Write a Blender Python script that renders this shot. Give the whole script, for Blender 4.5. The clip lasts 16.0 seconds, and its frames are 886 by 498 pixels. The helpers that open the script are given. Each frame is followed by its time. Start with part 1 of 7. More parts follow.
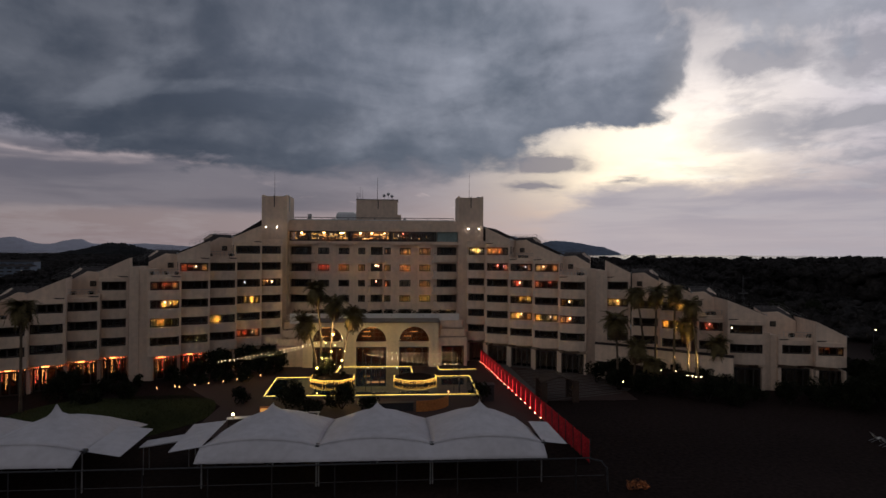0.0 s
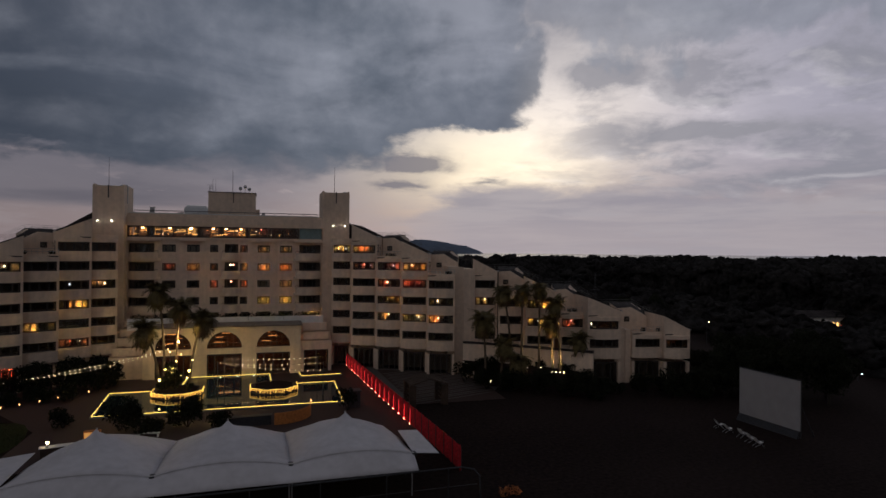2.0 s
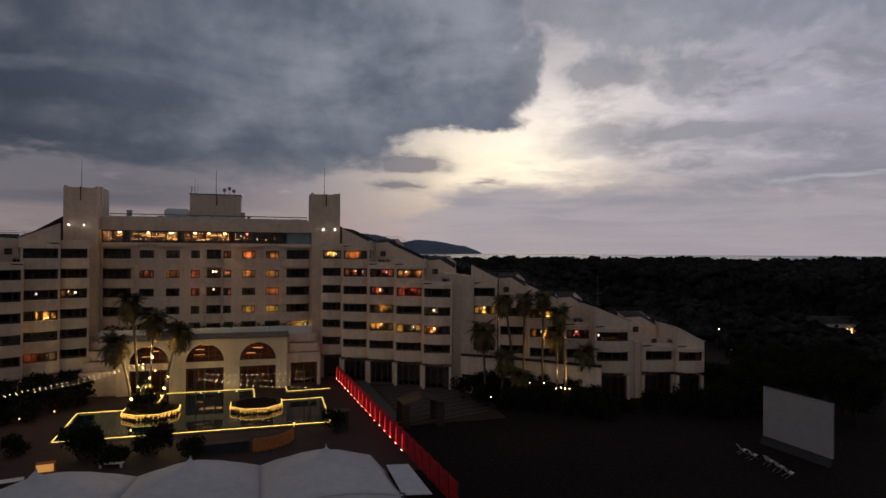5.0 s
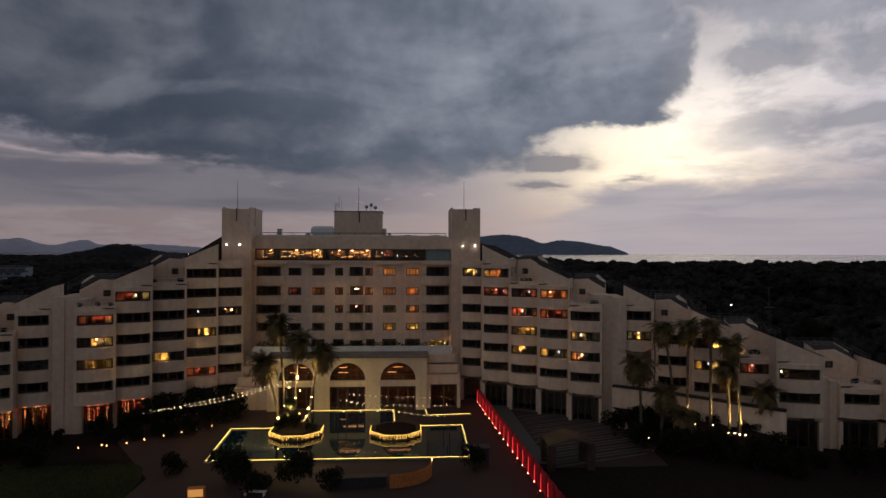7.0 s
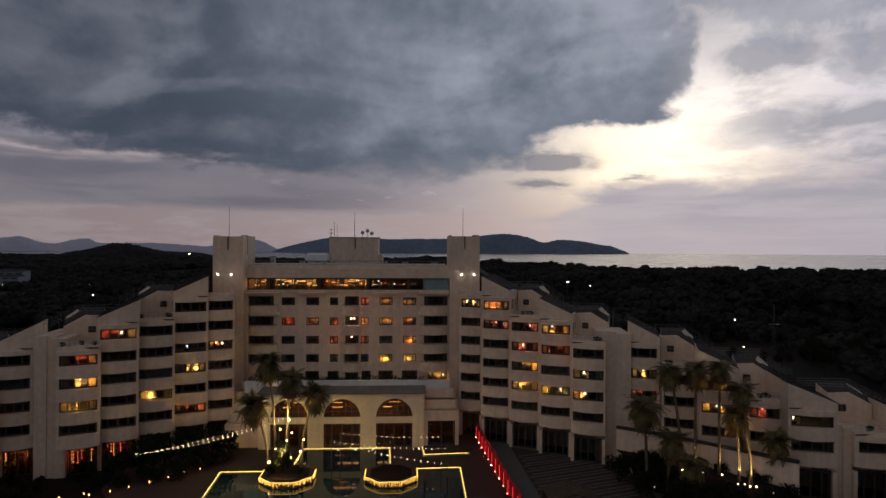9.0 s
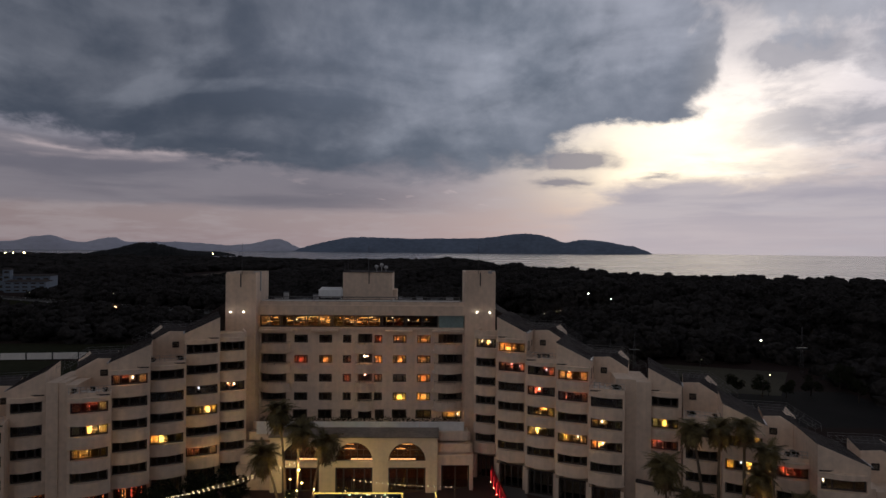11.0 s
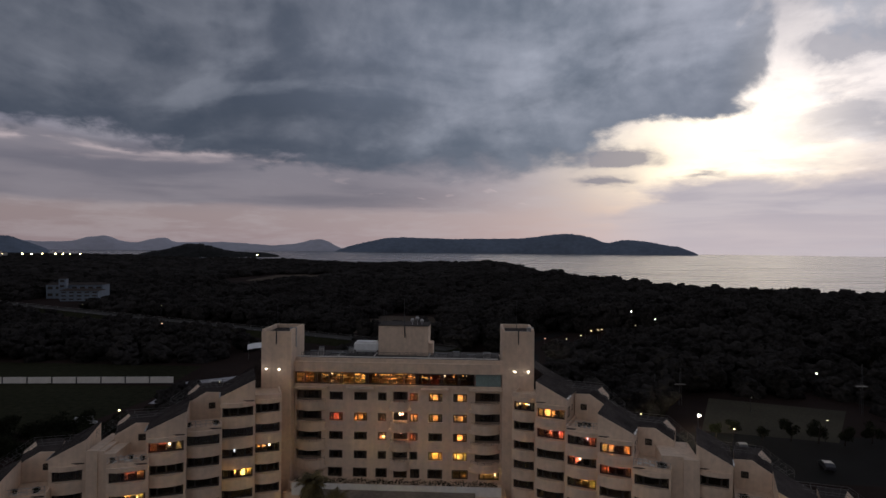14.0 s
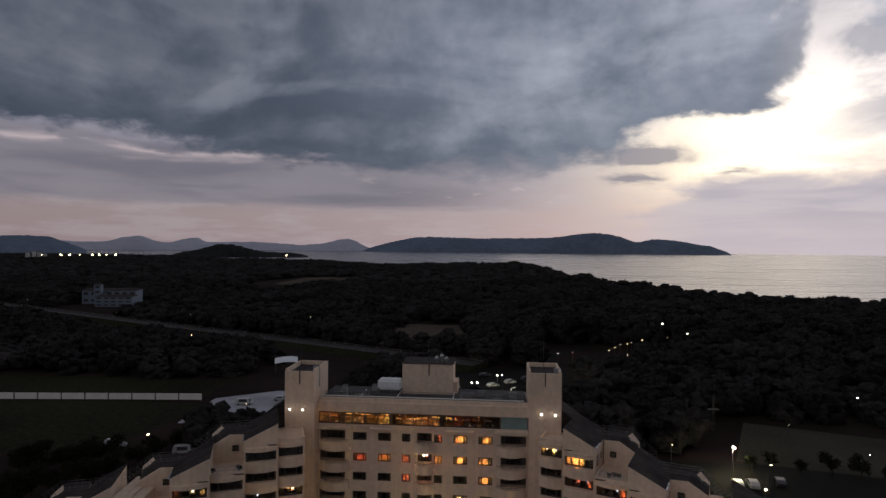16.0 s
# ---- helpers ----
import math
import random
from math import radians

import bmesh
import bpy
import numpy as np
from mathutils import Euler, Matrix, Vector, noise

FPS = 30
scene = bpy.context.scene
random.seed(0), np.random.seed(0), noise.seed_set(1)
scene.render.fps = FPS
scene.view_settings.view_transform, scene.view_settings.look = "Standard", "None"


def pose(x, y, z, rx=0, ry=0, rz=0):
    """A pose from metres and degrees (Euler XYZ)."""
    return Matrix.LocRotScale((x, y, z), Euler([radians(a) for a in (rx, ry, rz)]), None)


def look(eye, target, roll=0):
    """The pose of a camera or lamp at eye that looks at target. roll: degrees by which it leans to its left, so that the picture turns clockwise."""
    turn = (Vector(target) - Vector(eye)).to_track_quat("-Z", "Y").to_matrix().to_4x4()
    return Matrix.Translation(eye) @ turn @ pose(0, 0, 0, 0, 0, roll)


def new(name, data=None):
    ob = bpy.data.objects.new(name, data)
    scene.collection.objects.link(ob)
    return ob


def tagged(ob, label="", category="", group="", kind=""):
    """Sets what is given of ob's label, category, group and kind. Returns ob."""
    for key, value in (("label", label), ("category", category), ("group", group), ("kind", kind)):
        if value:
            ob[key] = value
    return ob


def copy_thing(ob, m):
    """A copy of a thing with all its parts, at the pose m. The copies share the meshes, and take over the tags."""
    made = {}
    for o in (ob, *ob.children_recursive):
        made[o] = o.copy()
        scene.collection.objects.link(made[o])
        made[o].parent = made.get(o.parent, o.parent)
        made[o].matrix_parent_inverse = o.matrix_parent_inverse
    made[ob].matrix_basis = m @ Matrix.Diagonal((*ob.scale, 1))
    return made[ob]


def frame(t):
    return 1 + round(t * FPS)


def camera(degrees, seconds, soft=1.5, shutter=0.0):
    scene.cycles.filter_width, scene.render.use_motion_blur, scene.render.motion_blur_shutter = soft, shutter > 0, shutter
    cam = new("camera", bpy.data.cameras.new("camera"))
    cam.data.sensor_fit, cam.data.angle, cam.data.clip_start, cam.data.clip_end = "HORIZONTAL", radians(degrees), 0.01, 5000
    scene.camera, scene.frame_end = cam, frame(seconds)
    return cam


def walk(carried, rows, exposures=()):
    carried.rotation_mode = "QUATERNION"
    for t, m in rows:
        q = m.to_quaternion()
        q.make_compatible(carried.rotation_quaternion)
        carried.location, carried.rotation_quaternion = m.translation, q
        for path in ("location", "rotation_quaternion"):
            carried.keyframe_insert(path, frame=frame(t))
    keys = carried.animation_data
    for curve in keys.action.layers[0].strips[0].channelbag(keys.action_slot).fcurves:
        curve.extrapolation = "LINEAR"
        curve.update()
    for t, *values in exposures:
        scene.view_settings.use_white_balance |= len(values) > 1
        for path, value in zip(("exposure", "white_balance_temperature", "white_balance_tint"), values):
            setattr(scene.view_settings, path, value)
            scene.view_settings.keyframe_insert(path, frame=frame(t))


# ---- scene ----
cam = camera(73.0, 16.0, soft=1.5)
PATH = [
    (0, (7.10, -111.00, 19.49), (8.47, -91.05, 19.61), 0.34),
    (0.5, (7.18, -109.88, 19.49), (9.64, -90.03, 19.57), 0.34),
    (1, (7.28, -108.87, 19.59), (11.02, -89.23, 19.67), 0.46),
    (1.5, (7.40, -107.93, 19.55), (12.20, -88.52, 19.63), 0.48),
    (2, (7.54, -106.96, 19.44), (13.30, -87.81, 19.54), 0.49),
    (2.5, (7.68, -105.95, 19.39), (13.98, -86.97, 19.49), 0.53),
    (3, (7.82, -104.94, 19.39), (14.46, -86.07, 19.50), 0.60),
    (5.5, (10.04, -99.79, 20.83), (15.03, -80.42, 20.93), 0.20),
    (6, (10.25, -98.20, 21.45), (13.17, -78.41, 21.54), 0.16),
    (6.5, (10.45, -96.89, 22.12), (11.73, -76.93, 22.22), 0.16),
    (7, (10.63, -95.87, 22.88), (11.80, -75.91, 22.98), 0.19),
    (7.5, (10.78, -94.99, 23.80), (11.96, -75.03, 23.88), 0.24),
    (8, (10.88, -94.21, 24.93), (12.06, -74.24, 25.02), 0.29),
    (8.5, (10.95, -93.54, 26.22), (12.15, -73.58, 26.29), 0.30),
    (11, (12.07, -91.12, 33.40), (12.53, -71.13, 33.41), 0.50),
    (11.5, (12.13, -90.71, 34.78), (12.39, -70.72, 34.77), 0.56),
    (12, (12.22, -90.32, 36.18), (12.24, -70.32, 36.17), 0.59),
    (12.5, (12.31, -89.98, 37.62), (12.09, -69.98, 37.60), 0.60),
    (13, (12.35, -89.64, 39.07), (11.93, -69.64, 39.04), 0.59),
    (13.5, (12.39, -89.28, 40.52), (11.75, -69.29, 40.47), 0.57),
    (14, (12.47, -88.91, 41.96), (11.60, -68.93, 41.93), 0.56),
    (14.5, (12.56, -88.53, 43.42), (11.44, -68.57, 43.37), 0.55),
    (15, (12.60, -88.10, 44.92), (11.27, -68.15, 44.86), 0.55),
    (15.5, (12.62, -87.63, 46.40), (11.09, -67.69, 46.32), 0.54),
    (16, (12.68, -87.13, 47.86), (10.91, -67.21, 47.78), 0.50),
]
# the clip's camera opens up a little as it climbs
LIGHT = [(0, -0.08), (3, -0.36), (5.5, -0.29), (8.5, -0.04), (12, 0.06), (16, 0.22)]
walk(cam, [(t, look(eye, target, roll)) for t, eye, target, roll in PATH], LIGHT)
# ---- light: sky and low sun ----
SUN_AZ, SUN_EL = 23.0, 5.0      # degrees to the right of +y, and above the horizon


def build_world():
    world = bpy.data.worlds.new("dusk_sky")
    scene.world = world
    world.use_nodes = True
    nt = world.node_tree
    nt.nodes.clear()

    def sock(v, s):
        if isinstance(v, (int, float)):
            s.default_value = v
        elif isinstance(v, tuple):
            s.default_value = (*v, 1.0)[: len(s.default_value)]
        else:
            nt.links.new(v, s)

    def m(op, a, b=0.0, c=0.0):
        n = nt.nodes.new("ShaderNodeMath")
        n.operation = op
        for v, s in zip((a, b, c), n.inputs):
            sock(v, s)
        return n.outputs[0]

    def add(a, b): return m("ADD", a, b)
    def mul(a, b): return m("MULTIPLY", a, b)
    def sub(a, b): return m("SUBTRACT", a, b)

    def step(lo, hi, x):
        n = nt.nodes.new("ShaderNodeMapRange")
        n.interpolation_type = "SMOOTHSTEP"
        for v, k in ((x, 0), (lo, 1), (hi, 2), (0.0, 3), (1.0, 4)):
            sock(v, n.inputs[k])
        return n.outputs[0]

    def bell(x, mid, wide):
        d = mul(sub(x, mid), 1.0 / wide)
        return m("EXPONENT", mul(mul(d, d), -1.0))

    def mix(f, a, b):
        n = nt.nodes.new("ShaderNodeMix")
        n.data_type = "RGBA"
        sock(f, n.inputs[0])
        sock(a, n.inputs[6])
        sock(b, n.inputs[7])
        return n.outputs[2]

    def plus(f, a, b):
        n = nt.nodes.new("ShaderNodeMix")
        n.data_type, n.blend_type = "RGBA", "ADD"
        sock(f, n.inputs[0])
        sock(a, n.inputs[6])
        sock(b, n.inputs[7])
        return n.outputs[2]

    def cloud(du, dv, seed, detail=6.0, rough=0.55, warp=0.0):
        c = nt.nodes.new("ShaderNodeCombineXYZ")
        sock(mul(u, 1.0 / du), c.inputs[0])
        sock(mul(v, 1.0 / dv), c.inputs[1])
        c.inputs[2].default_value = seed
        n = nt.nodes.new("ShaderNodeTexNoise")
        n.inputs["Scale"].default_value = 1.0
        n.inputs["Detail"].default_value = detail
        n.inputs["Roughness"].default_value = rough
        n.inputs["Distortion"].default_value = warp
        nt.links.new(c.outputs[0], n.inputs["Vector"])
        return n.outputs[0]

    co = nt.nodes.new("ShaderNodeTexCoord")
    xyz = nt.nodes.new("ShaderNodeSeparateXYZ")
    nt.links.new(co.outputs["Generated"], xyz.inputs[0])
    u = mul(m("ARCTAN2", xyz.outputs[0], xyz.outputs[1]), 180 / math.pi)
    v = mul(m("ARCSINE", xyz.outputs[2]), 180 / math.pi)

    # clear sky behind the clouds
    sky = nt.nodes.new("ShaderNodeTexSky")
    sky.sky_type = "NISHITA"
    sky.sun_disc = False
    sky.sun_elevation, sky.sun_rotation = radians(SUN_EL), radians(SUN_AZ)
    ramp = nt.nodes.new("ShaderNodeValToRGB")
    sock(mul(v, 1 / 40), ramp.inputs[0])
    stops = ((0.0, (.225, .175, .19)), (.07, (.235, .185, .195)), (.16, (.175, .158, .19)), (.30, (.20, .20, .26)), (.6, (.20, .21, .265)), (1.0, (.16, .175, .22)))
    el = ramp.color_ramp.elements
    while len(el) < len(stops):
        el.new(0.5)
    for e, (p, c) in zip(el, stops):
        e.position, e.color = p, (*c, 1)
    base = plus(0.004, ramp.outputs[0], sky.outputs[0])

    # cloud layers flatten towards the horizon
    flat = mul(m("LOGARITHM", add(m("MAXIMUM", v, -3.0), 6.0), math.e), 14.0)

    def layer(du, dv, seed, detail=8.0, rough=0.56, warp=0.3, ou=0.0, ov=0.0):
        c = nt.nodes.new("ShaderNodeCombineXYZ")
        sock(mul(add(u, ou), 1.0 / du), c.inputs[0])
        sock(mul(add(flat, ov), 1.0 / dv), c.inputs[1])
        c.inputs[2].default_value = seed
        n = nt.nodes.new("ShaderNodeTexNoise")
        n.inputs["Scale"].default_value = 1.0
        n.inputs["Detail"].default_value = detail
        n.inputs["Roughness"].default_value = rough
        n.inputs["Distortion"].default_value = warp
        nt.links.new(c.outputs[0], n.inputs["Vector"])
        return n.outputs[0]

    glow = mul(bell(u, 20.5, 10.0), bell(v, 8.4, 4.4))
    glow2 = mul(bell(u, 28.0, 11.5), bell(v, 13.5, 6.5))
    wide = mul(bell(u, 24.0, 36.0), bell(v, 5.0, 16.0))
    base = plus(wide, base, (.17, .155, .18))
    base = plus(glow2, base, (.62, .55, .455))
    base = plus(glow, base, (.70, .585, .32))
    base = plus(mul(step(30.0, 44.0, u), step(1.0, 9.0, v)), base, (.15, .142, .165))

    # torn grey veils over the gap, thicker away from the sun, lit on the side of the sun
    va, vb = layer(9.0, 2.6, 3.1), layer(9.0, 2.6, 3.1, ou=-1.1, ov=-.45)
    small = layer(3.4, 1.3, 7.7, 6, .6)
    torn = add(mul(va, .72), mul(small, .28))
    away = m("MAXIMUM", step(22.0, 34.0, u), mul(step(11.0, 16.0, v), .55))
    veil = mul(step(.45, .60, torn), m("MAXIMUM", away, .22))
    c_veil = mix(step(24.0, 44.0, u), (.48, .455, .48), (.315, .315, .37))
    base = mix(mul(veil, .82), base, c_veil)
    lit = m("MINIMUM", m("MAXIMUM", mul(sub(va, vb), 5.0), -1.0), 1.0)
    shade = mul(step(14.0, 30.0, u), mul(lit, .16))
    base = plus(step(.0, .16, shade), base, (.17, .158, .15))
    base = mix(mul(step(.0, .16, mul(shade, -1.0)), .38), base, (.34, .335, .385))

    # low layers away from the sun, flat below, with thin light rims above
    n6 = layer(13.0, 2.2, 4.4, 6, .5, .2)
    rag6 = add(v, mul(sub(n6, .5), 3.2))
    under = add(v, mul(sub(layer(9.0, 2.0, 2.2, 6, .55, .2), .5), 1.5))
    low = mul(mul(step(3.25, 4.1, under), step(9.6, 8.4, rag6)), step(7.0, -12.0, u))
    base = mix(mul(low, .80), base, mix(step(.36, .64, n6), (.190, .178, .208), (.125, .123, .155)))
    rim = mul(mul(bell(rag6, 8.1, .32), step(-8.0, -22.0, u)), step(.40, .56, cloud(6.0, 2.0, 7.1, 4)))
    base = plus(mul(rim, .75), base, (.28, .215, .20))
    flecks = mul(mul(step(.62, .72, layer(3.6, 1.0, 21.5, 6, .55, .4)), bell(v, 5.0, 1.3)), mul(step(-24.0, -12.0, u), step(8.0, 2.0, u)))
    base = plus(mul(flecks, .8), base, (.15, .11, .10))

    # a bank of cloud low down under the gap
    n2 = layer(7.0, 2.6, 6.2, 8, .58)
    top = add(add(mul(step(12.0, 19.0, u), 3.6), 3.2), mul(step(36.0, 46.0, u), -1.2))
    edge = sub(add(top, mul(sub(n2, .5), 6.0)), v)
    bank = mul(mul(step(-.5, 1.9, edge), step(4.0, 20.0, u)), step(-3.0, 0.0, v))
    c_bank = mix(step(.36, .64, layer(11.0, 2.0, 2.5)), (.38, .355, .41), (.48, .44, .475))
    c_bank = mix(mul(step(4.2, 1.6, v), .6), c_bank, (.50, .445, .475))
    base = mix(mul(bank, .92), base, c_bank)
    base = plus(mul(bell(edge, -.5, .7), mul(step(15.0, 20.0, u), step(34.0, 26.0, u))), base, (.20, .18, .13))

    # fingers of cloud reaching into the gap
    wisp = layer(4.0, 1.1, 12.2, 7, .58)
    ragv = add(v, mul(sub(wisp, .5), 2.0))
    ragu = add(u, mul(sub(layer(2.6, 1.6, 31.0, 6, .55), .5), 5.0))
    t1 = mul(bell(ragu, 13.4, 3.6), bell(ragv, 8.3, .80))
    t2 = mul(mul(bell(ragu, 12.4, 2.4), bell(ragv, 6.3, .45)), .8)
    t3 = mul(mul(bell(ragu, 20.8, 1.7), bell(ragv, 6.6, .30)), .55)
    t4 = mul(bell(ragu, 31.8, 3.3), bell(add(v, mul(sub(small, .5), 3.0)), 16.2, 1.25))
    t5 = mul(bell(ragu, 41.0, 7.0), bell(ragv, 10.6, .7))
    fing = m("MINIMUM", mul(add(add(add(t1, t2), t3), add(t4, t5)), 1.7), 1.0)
    base = mix(mul(fing, .85), base, mix(step(18.0, 28.0, u), (.225, .215, .255), (.35, .345, .39)))

    # the great dark cloud: its lower edge, as elevation over azimuth
    curve = nt.nodes.new("ShaderNodeFloatCurve")
    pts = ((-60, 10), (-41, 9.6), (-33, 9.1), (-26, 8.4), (-21, 7.5), (-13, 7.0), (-6, 6.8), (4, 7.1), (9.6, 8.2), (12.3, 9.6), (15, 10.8), (18.2, 11.3), (22.4, 11.8), (26, 12.6), (60, 15))
    cp = curve.mapping.curves[0].points
    while len(cp) < len(pts):
        cp.new(0.5, 0.5)
    for p, (a, b) in zip(cp, pts):
        p.location = ((a + 60) / 120, b / 40)
        p.handle_type = "VECTOR"
    curve.mapping.update()
    n3 = layer(7.0, 2.9, 1.7)
    n4, n4b = layer(15.0, 4.4, 9.4, 6, .5, .3), layer(15.0, 4.4, 9.4, 6, .5, .3, 1.8, -.6)
    n5 = layer(4.6, 2.8, 5.9, 7, .54)
    n7 = layer(1.7, 1.0, 8.3, 5, .58, .4)
    n8 = layer(5.0, 3.4, 15.3, 6, .56)
    uw = add(add(u, mul(sub(n8, .5), 8.0)), mul(sub(n5, .5), 5.0))
    sock(mul(add(u, 60.0), 1 / 120), curve.inputs["Value"])
    lower = mul(curve.outputs[0], 40.0)
    ragged = mul(add(add(mul(sub(n3, .5), .75), mul(sub(n5, .5), .5)), mul(sub(n7, .5), .2)), add(mul(step(-10.0, 14.0, u), 1.5), 5.5))
    d = add(sub(v, lower), ragged)
    soft = add(mul(bell(u, 1.0, 9.0), 1.6), .75)
    dark = mul(step(mul(soft, -.6), soft, d), step(26.2, 24.0, uw))
    # a second cloud high over the gap
    lid = step(-.6, 1.2, sub(add(v, mul(add(sub(n8, .5), sub(n5, .5)), 8.0)), add(mul(step(26.0, 32.0, u), -2.6), 20.4)))
    dark = m("MAXIMUM", dark, mul(lid, mul(step(22.0, 26.0, u), .8)))
    inner = step(.36, .64, add(add(mul(n4, .62), mul(n5, .29)), mul(n7, .09)))
    inner = mul(inner, add(mul(step(0.0, 6.0, d), .7), .3))
    east = step(-22.0, 16.0, u)
    c_dark = mix(inner, mix(east, (.048, .061, .088), (.112, .137, .180)), mix(east, (.122, .134, .168), (.285, .305, .365)))
    c_dark = plus(mul(bell(u, 22.0, 9.0), .5), c_dark, (.08, .075, .09))
    c_dark = plus(mul(step(24.0, 32.0, u), .8), c_dark, (.09, .095, .11))
    c_dark = plus(mul(bell(u, -4.0, 15.0), bell(v, 18.0, 8.0)), c_dark, (.050, .053, .066))
    roll = mul(sub(n4, n4b), 5.0)
    c_dark = plus(mul(step(.0, 1.0, roll), .6), c_dark, (.075, .078, .088))
    c_dark = mix(mul(step(.0, 1.0, mul(roll, -1.0)), .26), c_dark, (.055, .068, .092))
    thin = sub(1.0, mul(step(22.0, 28.0, u), .25))
    base = mix(mul(dark, thin), base, c_dark)
    # unseen overcast, even behind but set brighter left to light walls, darker overhead
    rear = step(58.0, 105.0, m("ABSOLUTE", sub(u, 8.0)))
    base = mix(rear, base, mix(step(-60.0, 60.0, u), (.295, .285, .302), (.138, .137, .152)))
    base = mix(mul(step(24.0, 60.0, v), 0.35), base, (.0, .0, .004))

    bg = nt.nodes.new("ShaderNodeBackground")
    out = nt.nodes.new("ShaderNodeOutputWorld")
    nt.links.new(base, bg.inputs[0])
    bg.inputs[1].default_value = 1.0
    nt.links.new(bg.outputs[0], out.inputs[0])


build_world()
sun = new("sun", bpy.data.lights.new("sun", "SUN"))
sun.data.energy, sun.data.angle, sun.data.color = 0.09, radians(45), (1.0, 0.86, 0.7)
sun.matrix_world = look((0, 0, 80), (-math.sin(radians(SUN_AZ)) * 50, -math.cos(radians(SUN_AZ)) * 50, 80 - 50 * math.tan(radians(SUN_EL))))

# ---- materials ----
def mat(name, base, rough=0.7, metal=0.0, var=0.12, big=0.15, small=3.0, bump=0.15, streak=False, spec=0.5, alt=None, rand=0.0, relief=0.05):
    """A procedural surface: two scales of variation, bump, optional rain streaks and per-object variation."""
    mt = bpy.data.materials.new(name)
    mt.use_nodes = True
    nt = mt.node_tree
    p = nt.nodes["Principled BSDF"]
    p.inputs["Roughness"].default_value = rough
    p.inputs["Metallic"].default_value = metal
    p.inputs["Specular IOR Level"].default_value = spec
    co = nt.nodes.new("ShaderNodeTexCoord")
    mp = nt.nodes.new("ShaderNodeMapping")
    nt.links.new(co.outputs["Object"], mp.inputs[0])

    def noise_tex(scale, detail, vec):
        n = nt.nodes.new("ShaderNodeTexNoise")
        n.inputs["Scale"].default_value, n.inputs["Detail"].default_value = scale, detail
        nt.links.new(vec, n.inputs["Vector"])
        return n.outputs[0]

    a, b = noise_tex(big, 4, mp.outputs[0]), noise_tex(small, 6, mp.outputs[0])
    mx = nt.nodes.new("ShaderNodeMath")
    mx.operation = "ADD"
    nt.links.new(a, mx.inputs[0])
    nt.links.new(b, mx.inputs[1])
    total = mx.outputs[0]
    if streak:
        mp2 = nt.nodes.new("ShaderNodeMapping")
        mp2.inputs["Scale"].default_value = (1.6, 1.6, 0.10)
        nt.links.new(co.outputs["Object"], mp2.inputs[0])
        s = noise_tex(1.0, 5, mp2.outputs[0])
        m2 = nt.nodes.new("ShaderNodeMath")
        m2.operation = "MULTIPLY_ADD"
        nt.links.new(s, m2.inputs[0])
        m2.inputs[1].default_value = 0.9
        nt.links.new(total, m2.inputs[2])
        m3 = nt.nodes.new("ShaderNodeMath")
        m3.operation = "MULTIPLY"
        m3.inputs[1].default_value = 0.69
        nt.links.new(m2.outputs[0], m3.inputs[0])
        total = m3.outputs[0]
    if rand:
        oi = nt.nodes.new("ShaderNodeObjectInfo")
        m4 = nt.nodes.new("ShaderNodeMath")
        m4.operation = "MULTIPLY_ADD"
        nt.links.new(oi.outputs["Random"], m4.inputs[0])
        m4.inputs[1].default_value = rand
        nt.links.new(total, m4.inputs[2])
        total = m4.outputs[0]
    rp = nt.nodes.new("ShaderNodeValToRGB")
    lo = alt or tuple(c * (1 - 2.2 * var) for c in base)
    hi = tuple(min(1.0, c * (1 + var)) for c in base)
    rp.color_ramp.elements[0].position, rp.color_ramp.elements[1].position = 0.32, 0.62
    rp.color_ramp.elements[0].color, rp.color_ramp.elements[1].color = (*lo, 1), (*hi, 1)
    h = nt.nodes.new("ShaderNodeMath")
    h.operation = "MULTIPLY"
    h.inputs[1].default_value = 0.5
    nt.links.new(total, h.inputs[0])
    nt.links.new(h.outputs[0], rp.inputs[0])
    nt.links.new(rp.outputs[0], p.inputs["Base Color"])
    if bump:
        bp = nt.nodes.new("ShaderNodeBump")
        bp.inputs["Strength"].default_value, bp.inputs["Distance"].default_value = bump, relief
        nt.links.new(b, bp.inputs["Height"])
        nt.links.new(bp.outputs[0], p.inputs["Normal"])
    return mt


def glow_mat(name, colour, strength):
    mt = bpy.data.materials.new(name)
    mt.use_nodes = True
    p = mt.node_tree.nodes["Principled BSDF"]
    p.inputs["Base Color"].default_value = (*colour, 1)
    p.inputs["Emission Color"].default_value = (*colour, 1)
    p.inputs["Emission Strength"].default_value = strength
    return mt


def glass_mat(name, tint, gloss=0.10):
    mt = bpy.data.materials.new(name)
    mt.use_nodes = True
    nt = mt.node_tree
    nt.nodes.clear()
    out, mx = nt.nodes.new("ShaderNodeOutputMaterial"), nt.nodes.new("ShaderNodeMixShader")
    tr, gl, fr = nt.nodes.new("ShaderNodeBsdfTransparent"), nt.nodes.new("ShaderNodeBsdfGlossy"), nt.nodes.new("ShaderNodeFresnel")
    tr.inputs[0].default_value = (*tint, 1)
    gl.inputs["Roughness"].default_value = gloss
    fr.inputs[0].default_value = 1.45
    nt.links.new(fr.outputs[0], mx.inputs[0])
    nt.links.new(tr.outputs[0], mx.inputs[1])
    nt.links.new(gl.outputs[0], mx.inputs[2])
    nt.links.new(mx.outputs[0], out.inputs[0])
    return mt


